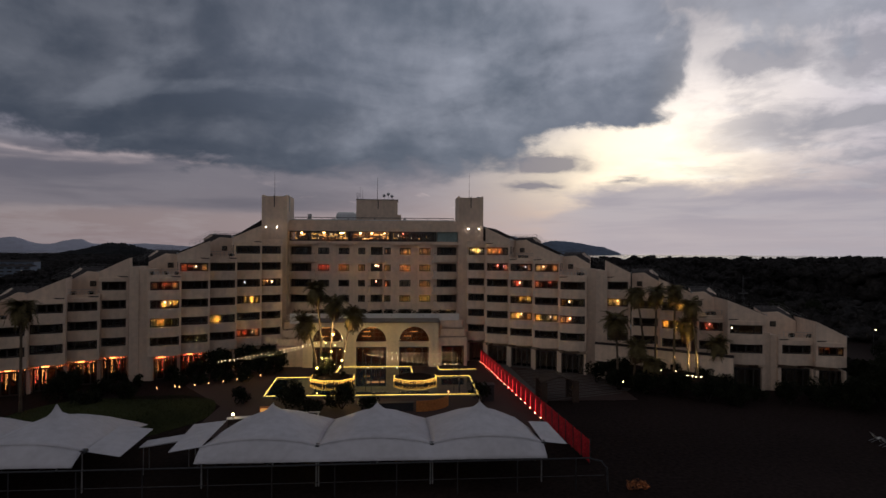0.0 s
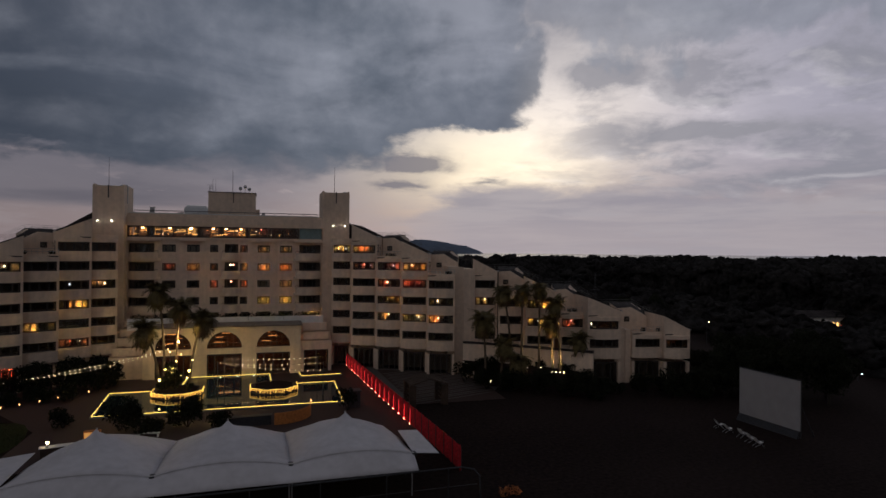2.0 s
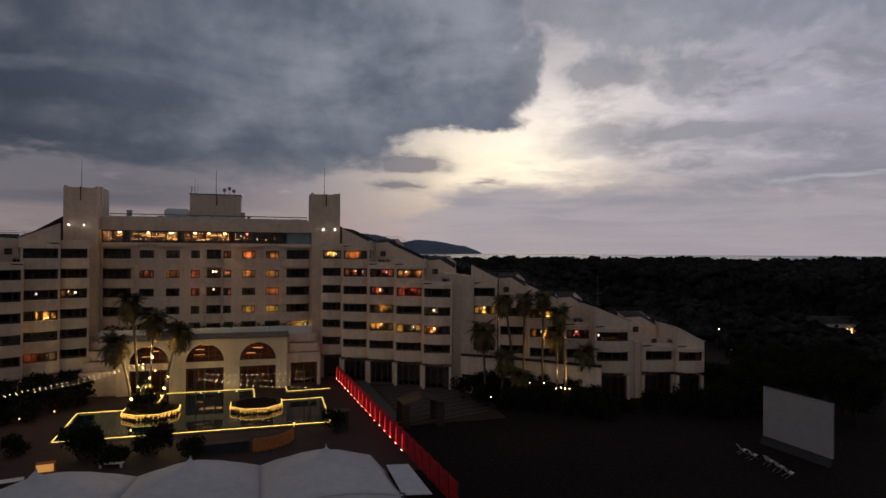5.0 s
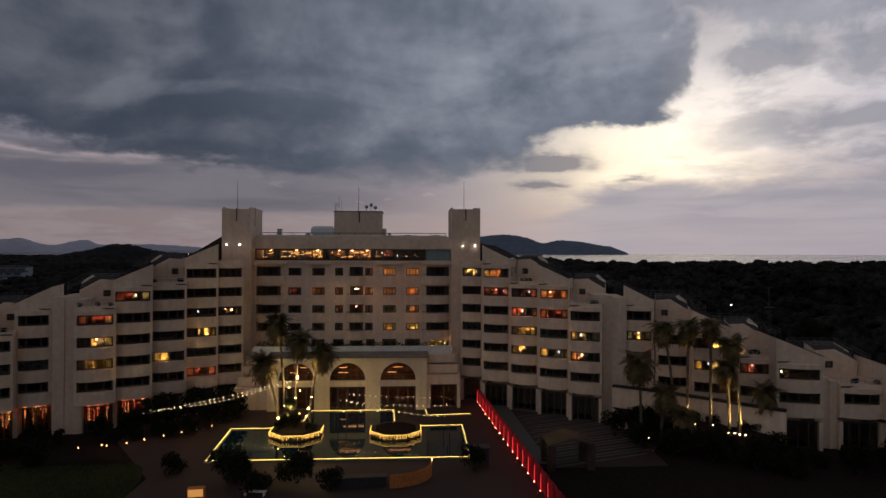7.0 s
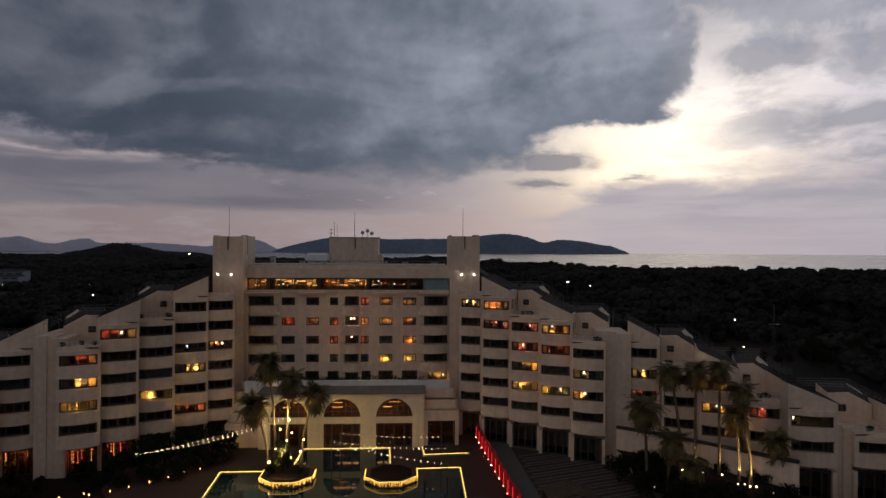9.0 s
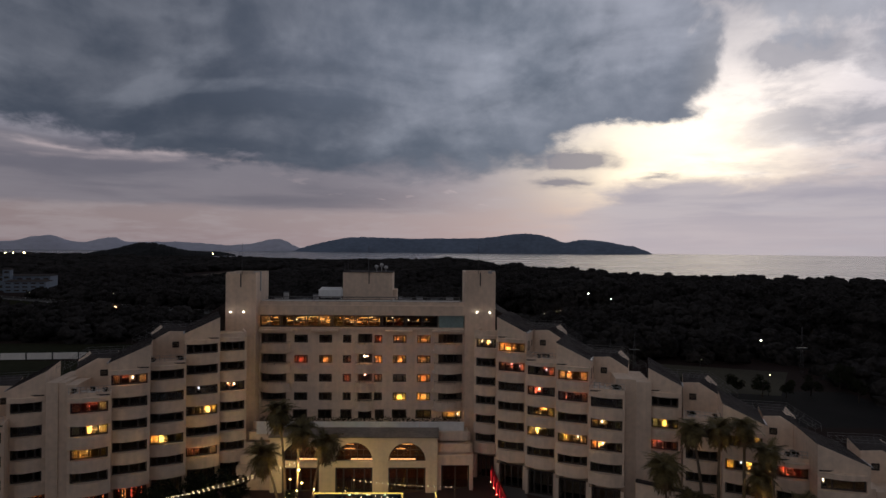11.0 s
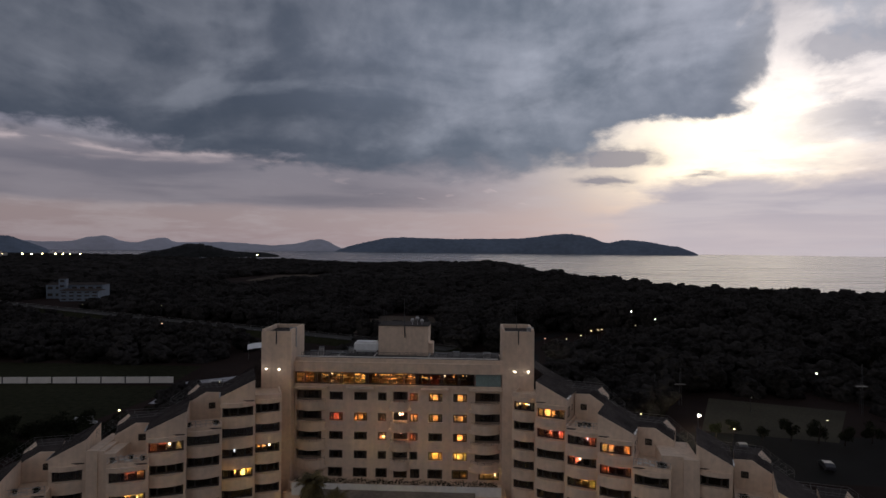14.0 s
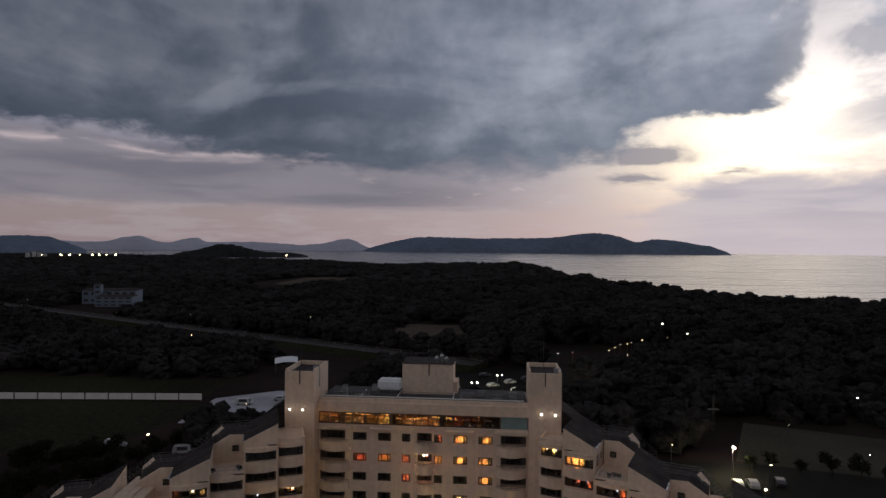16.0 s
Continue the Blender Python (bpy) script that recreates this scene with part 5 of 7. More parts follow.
def build_arcade():
    bm = bmesh.new()
    centres, r, zs = (-5.25, 2.03, 9.28), 2.55, 4.35
    x0, x1, top = -9.4, 13.45, 7.6
    # piers and the wall over the arches, cut round each half circle
    edges = [x0]
    for c in centres:
        edges += [c - r, c + r]
    edges.append(x1)
    for a, b in zip(edges[::2], edges[1::2]):
        box(bm, a, AY, 0, b, AY + .5, top)
    for c in centres:
        ring = arch_ring(c, r, zs)
        for (xa, za), (xb, zb) in zip(ring, ring[1:]):
            quad_box(bm, [(xb, AY, zb), (xa, AY, za), (xa, AY + .5, za), (xb, AY + .5, zb), (xb, AY, top), (xa, AY, top), (xa, AY + .5, top), (xb, AY + .5, top)])
        box(bm, c - r, AY + .06, 3.45, c + r, AY + .5, 4.3)        # lintel between door and fanlight
    box(bm, x0, AY + 5.5, 0, x1, AY + 6, top)
    box(bm, x0, AY + .5, 7.2, x1, -5.6, 7.58)
    part("wall", bm, PLASTER_WARM, hotel, "ivory arcade with three arches")
    bm = bmesh.new()
    box(bm, x0 + .02, AY + 5.3, .02, x1 - .02, AY + 5.48, 7.18)
    box(bm, x0 + .02, AY + .52, 7.1, x1 - .02, AY + 5.3, 7.19)
    part("wood_lining", bm, RED_WOOD, hotel, "reddish wooden lining of the lobby")
    rng = random.Random(77)
    for c in centres:
        for k in range(4):
            b = bmesh.new()
            x, z = c + rng.uniform(-1.9, .4), (5.6, 6.2, 4.7, 2.6)[k]
            box(b, x, AY + 3.2 + .4 * k, z, x + rng.uniform(.7, 1.5), AY + 3.26 + .4 * k, z + .05)
            whole("strip_lamp", b, G_SHOP, "slim warm strip lamp glowing in the lobby", "lamp", group="strip lamps of the lobby")
    bm = bmesh.new()
    quad_box(bm, [(x0 - .2, AY - .25, 7.58), (x1 + .2, AY - .25, 7.58), (x1 + .2, -5.6, 7.62), (x0 - .2, -5.6, 7.62), (x0 - .2, AY - .25, 7.72), (x1 + .2, AY - .25, 7.72), (x1 + .2, -5.6, 8.0), (x0 - .2, -5.6, 8.0)])
    part("roof", bm, LEAN_TO, hotel, "brownish-grey lean-to roof over the arcade")
    for c in centres:
        win = window(pose(c, AY + .2, .15), 2 * r - .02, 3.28, 4)
        # fanlight: ring and glazing bars
        f = bmesh.new()
        ring = arch_ring(c, r, zs)
        tube(f, [(x, AY + .22, z) for x, z in ring], .06, 5)
        tube(f, [(c - r, AY + .22, zs + .05), (c + r, AY + .22, zs + .05)], .06, 5)
        for dx in (-1.3, -.45, .45, 1.3):
            tube(f, [(c + dx, AY + .22, zs), (c + dx, AY + .22, zs + math.sqrt(r * r - dx * dx))], .035, 4)
        for dz in (.75, 1.5):
            h = math.sqrt(r * r - dz * dz)
            tube(f, [(c - h, AY + .22, zs + dz), (c + h, AY + .22, zs + dz)], .035, 4)
        fan = part("fanlight", f, FRAME, hotel, "half-round dark glazing bars")
        g = bmesh.new()
        prism(g, [(x, z) for x, z in ring], 0, .015, Matrix(((1, 0, 0, 0), (0, 0, -1, AY + .25), (0, 1, 0, 0), (0, 0, 0, 1))))
        pn = part("pane", g, GLASS, fan)
        pn.visible_shadow = False
    for x, z in ((-5.2, 6.9), (9.6, 6.9), (2.4, 6.9), (-4.6, 3.3), (2.9, 3.3), (8.6, 3.3)):
        room_lamp(pose(x, AY + 3.4, z + .19), "l", 3.6)
    # terrace parapet and its dark planting, seams between its panels
    bm = bmesh.new()
    xs = [-12.2, -5.6, -.2, 5.4, 10.9, 17.3]
    for a, b in zip(xs, xs[1:]):
        panel = bmesh.new()
        box(panel, a + .03, -5.75, 7.0, b - .03, -5.5, 8.75)
        bmesh.ops.bevel(panel, geom=panel.edges[:], offset=.03, segments=1, affect="EDGES")
        part("parapet", panel, WHITE, hotel, "white terrace parapet panel")
    box(bm, -13.4, -5.5, 6.7, 17.5, 0, 6.98)
    part("floor", bm, PLASTER, hotel, "terrace floor over the arcade")
    # stepped balconies on both sides
    steps = {1: ((6.35, 7.6, -6.6, 0), (5.05, 6.25, -7.7, .25)), -1: ((7.35, 8.35, -4.6, -.5), (6.1, 7.22, -5.6, 0), (4.75, 5.98, -6.6, .3), (3.4, 4.62, -7.6, .6))}
    for x0, x1, s in ((13.5, 18.1, 1), (-13.6, -9.45, -1)):
        for z0, z1, y, ex in steps[s]:
            bm = bmesh.new()
            a, b = (x0, x1 + ex) if s > 0 else (x0 - ex, x1)
            prism(bm, [(a, y + .4), (a + .4, y), (b - .4, y), (b, y + .4), (b, y + .6), (a, y + .6)], z0 + .12, z1)
            slab = part("balcony", bm, PLASTER, hotel, "stepped cream balcony")
            bm = bmesh.new()
            prism(bm, [(a, y + .4), (a + .4, y + .06), (b - .4, y + .06), (b, y + .4), (b, 0), (a, 0)], z0, z0 + .12)
            part("floor", bm, PLASTER, slab)
        bm = bmesh.new()
        a, b = (x0, x1 + .3) if s > 0 else (x0 - .6, x1)
        low = 4.9 if s > 0 else 3.3
        for xa, xb in ((a, a + .5), (b - .5, b)):
            box(bm, xa, -8.2, 0, xb, -2, low)
        box(bm, a + .5, -8.2, 3.5 if s > 0 else 0, b - .5, -7.9, low - .01)
        box(bm, a + .5, -7.9, low - .3, b - .5, -2, low - .01)
        box(bm, a + .5, -2.2, 0, b - .5, -1.9, low - .3)
        part("wall", bm, PLASTER, hotel)
        if s > 0:
            window(pose((a + b) / 2, -7.85, .1), b - a - 1.02, 3.38, 2)
            bm = bmesh.new()
            box(bm, a + .5, -4.2, 0, b - .5, -4.0, 4.5)
            part("wood_lining", bm, RED_WOOD, hotel)
            room_lamp(pose((a + b) / 2, -5.2, 4.58), "s", 1.0)


build_arcade()


def terrace_chairs():
    """White garden chairs on two of the stepped terraces."""
    first = None
    z = ZT - DZ * 2 + .505
    for m in (frame_at(34.55, -16.25, -22), frame_at(-28.1, -19.1, 22)):
        for k in range(5):
            at = m @ pose(-1.5 + .75 * k, 1.0 + .5 * (k % 2), z, 0, 0, 40 * k)
            if first:
                copy_thing(first, at)
                continue
            first = thing("garden_chair", "white metal garden chair on a hotel terrace", "chair", at, "chairs on the terraces")
            a = bmesh.new()
            box(a, -.24, -.24, .43, .24, .24, .47)
            part("seat", a, WHITE, first)
            a = bmesh.new()
            tube(a, [(-.22, .23, .46), (-.22, .28, .8), (-.1, .3, .92), (.1, .3, .92), (.22, .28, .8), (.22, .23, .46)], .022, 5)
            part("back_frame", a, WHITE, first)
            for x in (-.1, .0, .1):
                a = bmesh.new()
                tube(a, [(x, .24, .46), (x, .3, .91)], .014, 4)
                part("spindle", a, WHITE, first)
            for x in (-.2, .2):
                for y in (-.2, .2):
                    a = bmesh.new()
                    tube(a, [(x, y, .44), (x * 1.15, y * 1.15, 0)], .018, 4)
                    part("leg", a, WHITE, first)


terrace_chairs()

# ---- hotel grounds: paving, lawn, pool ----
def sheet(name, ring, z, material, label, category, thick=.0):
    bm = bmesh.new()
    if thick:
        prism(bm, ring, z - thick, z)
    else:
        bm.faces.new([bm.verts.new((x, y, z)) for x, y in ring])
        bmesh.ops.triangulate(bm, faces=bm.faces[:])
    return whole(name, bm, material, label, category, kind="structure")


deck = sheet("pavement", [(-24, -9), (-24, -22), (-15.5, -34), (-15.5, -47), (24.5, -47), (21.8, -3), (21.8, 1), (-24, 1)], .03, PAVE, "dark brown paved court round the pool", "pavement", .03)
sheet("terrace_paving", [(22.6, -4), (23.6, -31.5), (35.5, -33.2), (42, -24), (38, -17), (24, -5)], .028, PAVE_PALE, "striped stone paving beside the hotel wing", "pavement", .028)


def build_lawn():
    """A gently domed lawn."""
    bm = bmesh.new()
    n = 28
    centre = bm.verts.new((-24, -39, .9))
    rings = []
    for f in (.35, .7, 1.0):
        rings.append([bm.verts.new((-24 + f * (15 if math.cos(a) < 0 else 8.5) * math.cos(a), -38 + f * (10 + 2 * math.sin(3 * a)) * math.sin(a), .035 + .9 * (1 - f ** 2))) for a in (2 * math.pi * k / n for k in range(n))])
    for k in range(n):
        bm.faces.new((centre, rings[0][k], rings[0][(k + 1) % n]))
        for a, b in zip(rings, rings[1:]):
            bm.faces.new((a[k], b[k], b[(k + 1) % n], a[(k + 1) % n]))
    whole("lawn", bm, GRASS, "dark green domed lawn beside the court", "lawn", kind="structure", smooth=True)
    rng = random.Random(21)
    v, f = [], []
    for i in range(9000):
        a, r = rng.uniform(0, 6.283), math.sqrt(rng.random())
        x = -24 + r * (15 if math.cos(a) < 0 else 8.5) * math.cos(a)
        y = -38 + r * 10 * math.sin(a)
        z, h, t = .03 + .9 * (1 - r ** 2), rng.uniform(.08, .2), rng.uniform(0, 6.28)
        k = len(v)
        v += [(x - .03 * math.cos(t), y - .03 * math.sin(t), z), (x + .03 * math.cos(t), y + .03 * math.sin(t), z), (x + rng.uniform(-.06, .06), y + rng.uniform(-.06, .06), z + h)]
        f.append((k, k + 1, k + 2))
    me = bpy.data.meshes.new("grass")
    me.from_pydata(v, [], f)
    me.materials.append(GRASS)
    tagged(new("grass", me), "short dark grass of the lawn", "grass", kind="stuff")


build_lawn()

WZ = .10      # pool water level
OCT_L, OCT_R = (-3.15, -20.0), (9.2, -20.3)


def octagon(c, r, n=8, ry=None):
    return [(c[0] + r * math.cos(math.pi * (2 * k + 1) / n), c[1] + (ry or r) * math.sin(math.pi * (2 * k + 1) / n)) for k in range(n)]


def build_pool():
    pool = thing("pool", "still dark pool edged with yellow light strips", "pool", kind="structure")
    bm = bmesh.new()
    for ring in ([(-11.3, -29.7), (17.6, -29.7), (17.8, -17.6), (-11.8, -17.9)], [(-3.4, -17.7), (8.9, -17.6), (8.7, -9.6), (-3.05, -9.6)]):
        prism(bm, ring, .035, WZ)
    part("water_surface", bm, POOL, pool)
    runs = [[(-6.4, -17.9), (-11.8, -17.9), (-11.1, -29.7), (17.6, -29.7), (17.8, -17.5), (12.4, -17.7)],
            [(-3.3, -16.2), (-3.1, -9.7), (8.7, -9.7), (8.95, -16.2)],
            [(13.2, -9.4), (13.4, -12.6), (19.4, -12.2)]]
    for run in runs:
        for (xa, ya), (xb, yb) in zip(run, run[1:]):
            d = Vector((xb - xa, yb - ya, 0))
            ang = math.degrees(math.atan2(d.y, d.x))
            c, l = bmesh.new(), bmesh.new()
            box(c, -.16, -.18, .03, d.length + .16, .18, .22)
            bmesh.ops.bevel(c, geom=c.edges[:], offset=.025, segments=1, affect="EDGES")
            cp = part("coping", c, STONE, pool, m=pose(xa, ya, 0, 0, 0, ang))
            box(l, .0, -.024, .225, d.length, .024, .258)
            part("light_strip", l, G_LED, cp, "glowing yellow light strip")
    return pool


pool = build_pool()
for x in (1.6, 4.0, 6.4):
    b = bmesh.new()
    ball(b, (0, 0, 0), .10, 8, .5)
    part("underwater_lamp", b, G_TEAL, pool, "pale lamp at the pool's edge", m=pose(x, -9.98, .12))


def planter(c, ry=3.3):
    """A raised octagonal island with a lit rim and an icicle fringe."""
    t = thing("planter_island", "octagonal pool island with a glowing light fringe", "planter", pose(c[0], c[1], 0), "islands in the pool")
    ring = octagon((0, 0), 3.35, 8, ry)
    bm = bmesh.new()
    prism(bm, ring, .04, .72)
    part("body", bm, PAVE, t, "brown paved drum")
    rim = bmesh.new()
    lit_ring = [(x * 1.005, y * 1.005) for x, y in ring + ring[:1]]
    for p, p2 in zip(lit_ring, lit_ring[1:]):
        if p[1] + p2[1] < ry * 1.2:
            tube(rim, [(*p, .76), (*p2, .76)], .02, 5)
    part("light_strip", rim, G_LED, t, "glowing yellow light strip")
    ic = bmesh.new()
    rng = random.Random(int(c[0] * 7))
    for (xa, ya), (xb, yb) in zip(ring, ring[1:] + ring[:1]):
        for i in range(14 if ya + yb < .6 else 0):
            f = (i + rng.uniform(.2, .8)) / 14
            x, y = (xa + (xb - xa) * f) * 1.02, (ya + (yb - ya) * f) * 1.02
            h = rng.uniform(.08, .5)
            box(ic, x - .022, y - .022, .70 - h, x + .022, y + .022, .72)
    tagged(part("icicle_lights", ic, G_ORG2, t, "hanging icicle lights"), kind="stuff")
    soil = bmesh.new()
    prism(soil, [(x * .8, y * .8) for x, y in ring], .72, .80)
    part("soil", soil, DIRT, t)
    return t


G_ORG2 = glow_mat("icicle_glow", (1.0, .52, .10), 2.2)
planter(OCT_L)
planter(OCT_R)


# ---- palms, shrubs ----
def frond(bm, m, length, droop, n=9, wide=.55):
    """An arching palm frond: a rib and rows of narrow leaflets."""
    pts = []
    for i in range(n + 1):
        s = i / n
        pts.append(Vector((length * s * (1 - .18 * droop * s), 0, length * (.42 * s - .62 * droop * s * s))))
    for i in range(1, n + 1):
        p, q = pts[i - 1], pts[i]
        w = wide * length * .55 * (math.sin(math.pi * min(1, (i + .6) / (n + 1)) ** .8) + .12)
        for side in (-1, 1):
            tip = q + Vector((.25 * length / n * 2, side * w, -.16 * w - .12 * droop))
            bm.faces.new([bm.verts.new(m @ v) for v in (p, p.lerp(q, .62), tip)])
            tip2 = q + Vector((.5 * length / n * 2, side * w * .92, -.22 * w - .16 * droop))
            bm.faces.new([bm.verts.new(m @ v) for v in (p.lerp(q, .5), q, tip2)])
    for a, b in zip(pts, pts[1:]):
        bm.faces.new([bm.verts.new(m @ v) for v in (a + Vector((0, -.03, 0)), a + Vector((0, .03, 0)), b + Vector((0, .02, 0)), b + Vector((0, -.02, 0)))])


def palm(height, seed, lean=.6, spread=2.3, skirt=True, label="tall palm with a shaggy crown lit from below", m=None, to=None):
    rng = random.Random(seed)
    t = thing("palm_tree", label, "palm", m, "palms of the hotel garden")
    ax, ay = rng.uniform(-1, 1) * lean, rng.uniform(-1, 1) * lean
    if to:
        ax, ay = to
    pts = [Vector((ax * s * s, ay * s * s, height * s)) for s in (i / 12 for i in range(13))]
    bm = bmesh.new()
    tube(bm, pts, [.18 * (1 - .35 * i / 12) * (1.25 if i == 0 else 1) + (.02 if i % 2 else 0) for i in range(13)], 9)
    part("trunk", bm, BARK, t, smooth=True)
    top = pts[-1]
    cr = bmesh.new()
    for i in range(84):
        el = rng.uniform(-75, 85)
        az = i * 137.5 + rng.uniform(-15, 15)
        frond(cr, Matrix.Translation(top) @ pose(0, 0, 0, 0, 0, az) @ pose(0, 0, 0, 0, -el * .6, 0), spread * rng.uniform(.62, 1.1), rng.uniform(.6, 1.5) + (.5 if el < 0 else 0))
    part("crown", cr, FROND, t)
    if skirt:
        sk = bmesh.new()
        for i in range(54):
            az = i * 137.5
            frond(sk, Matrix.Translation(top + Vector((0, 0, -.1 - .13 * (i % 9)))) @ pose(0, 0, 0, 0, 0, az) @ pose(0, 0, 0, 0, rng.uniform(48, 78), 0), spread * rng.uniform(.45, .8), .5, 6, .42)
        part("skirt", sk, DEAD, t, "hanging dry fronds")
    return t


for x, y, h, s, dx in ((-5.0, -18.4, 13.0, 1, -.9), (-3.6, -18.9, 10.9, 2, .5), (-1.9, -18.2, 9.0, 3, 1.6), (-5.6, -19.4, 8.0, 4, -1.8)):
    palm(h, s, .9, 2.65, m=pose(x, y, .78), to=(dx, -.2))
for x, y, z, h, s, to in ((42.3, -26.3, 2.5, 11.2, 5, (-.9, 1.0)), (43.7, -26.8, 2.5, 11.2, 6, (.8, 1.5)), (46.2, -27.4, 2.5, 11.5, 7, (.9, 1.7)), (47.5, -29.2, 2.3, 7.0, 8, (.1, .9)), (48.2, -30.2, 2.3, 9.9, 9, (-.2, 1.5))):
    palm(h, s, .8, 2.3, m=pose(x, y, z), to=to)
palm(9.8, 10, .5, 2.9, label="dark broad palm with dense drooping fronds", m=pose(38.5, -25.9, .0), to=(-.5, -.3))
palm(6.2, 15, .4, 2.4, label="dark broad palm with dense drooping fronds", m=pose(40.6, -26.6, .0))
palm(6.4, 16, .4, 2.3, label="dark broad palm with dense drooping fronds", m=pose(51.4, -30.0, .5))
palm(4.2, 22, .4, 2.2, label="dark broad palm with dense drooping fronds", m=pose(41.9, -28.6, .0))
palm(12.6, 11, .5, 2.6, label="tall dark palm standing beside the hotel wing", m=pose(-38.3, -36.0, 0))


def leaf_cloud(name, spots, material, seed, size=.16, per=170):
    """A shrub: many small leaves thrown about lumps, with gaps; spots are (x, y, z, r)."""
    rng = np.random.default_rng(seed)
    vs, fs = [], []
    for x, y, z, r in spots:
        n = int(per * r * r) + 40
        d = rng.normal(size=(n, 3))
        d /= np.linalg.norm(d, axis=1)[:, None]
        p = d * r * (rng.random((n, 1)) ** .33) * np.array((1, 1, .85)) + np.array((x, y, z))
        p[:, 2] = np.maximum(p[:, 2], .06)
        a, b = rng.normal(size=(n, 3)), rng.normal(size=(n, 3))
        k = sum(len(v) for v in vs)
        s = size * (.6 + .8 * rng.random((n, 1)))
        q = np.stack([p - a * s * .6, p + b * s * .6, p + a * s * .6 + np.array((0, 0, .05))], 1)
        vs.append(q.reshape(-1, 3))
        fs.append(np.arange(3 * n).reshape(-1, 3) + k)
    me = bpy.data.meshes.new(name)
    me.from_pydata(np.concatenate(vs).tolist(), [], np.concatenate(fs).tolist())
    me.materials.append(material)
    return me


def shrub(x, y, r, seed, h=1.0, z=0.0, label="dark leafy shrub at the edge of the court", group="shrubs"):
    t = thing("shrub", label, "shrub", pose(x, y, z), group)
    rng = random.Random(seed)
    for k in range(4):
        st = bmesh.new()
        a = k * 1.57 + rng.uniform(-.3, .3)
        tube(st, [(.05 * math.cos(a), .05 * math.sin(a), 0), (.25 * r * math.cos(a), .25 * r * math.sin(a), .4 * r * h), (.55 * r * math.cos(a), .55 * r * math.sin(a), .95 * r * h)], [.07, .05, .02], 5)
        part("stem", st, TWIG, t)
    spots = [(rng.uniform(-.5, .5) * r, rng.uniform(-.5, .5) * r, rng.uniform(.45, 1.1) * r * h, rng.uniform(.4, .62) * r) for _ in range(7)]
    part("foliage", leaf_cloud("foliage", spots, SHRUB, seed, .13 + .03 * r), None, t)
    return t


for i, (x, y, r, h) in enumerate(((-7.0, -35.6, 2.4, 1.1), (-.2, -36.0, 2.2, 1.1), (3.2, -37.4, 1.5, .9), (17.7, -33.6, 1.6, 1.3), (-13.0, -33, 1.5, 1), (-3.6, -38, 1.7, .9),
                                    (-33, -27, 1.6, 1), (-22, -21.4, 1.2, 1), (-37, -30, 2.2, 1), (-18.5, -20, 1.2, 1.1), (-16.5, -20, 1.6, 1.2), (-14.6, -16.5, 1.7, 1.3), (-13.0, -14, 1.6, 1.2), (-20.5, -19.5, 1.3, 1.2), (-24.5, -22.2, 1.0, 1.2),
                                    (38.2, -27.2, 2.2, 1), (41, -29.5, 2.4, 1), (44, -32, 2.4, 1), (47.5, -34.5, 2.4, 1), (36.5, -22.5, 2.0, 1.1), (50.8, -36.2, 2.2, .9), (39.5, -25.0, 2.0, 1.2), (54.6, -34.2, 1.5, .9), (58.8, -33.6, 1.3, .9), (62.6, -34.6, 1.5, .9), (66.0, -36, 1.8, 1), (68, -40, 3.4, 1.1), (71, -36, 3.6, 1.3), (69.5, -44.5, 3.0, 1.0), (57.5, -36.4, 2.0, 1.1), (61.6, -37.8, 2.3, 1.15), (65.0, -39.6, 2.7, 1.2),
                                    (-30.4, -26.4, 1.2, .8), (-32, -34, 2.0, .8), (-28, -31, 1.8, .8), (73, -41, 3.8, 1.2))):
    shrub(x, y, r, i + 40, h)

for i, (x, y, r) in enumerate(((-4.6, -19.6, 1.0), (-3.4, -19.4, 1.0), (-4.4, -17.9, 1.1), (-1.6, -20.9, .5), (-5.3, -20.3, .7))):
    shrub(x, y, r, 130 + i, 1.2, .8, "dark leafy plant on the palm island", "plants of the island")
for i, (x, y, r, h) in enumerate(((-4.5, -19.0, .9, 3.4), (-3.5, -20.0, .8, 3.6))):
    shrub(x, y, r, 150 + i, h, .7, "tall dark leafy plant between the island's palms", "plants of the island")


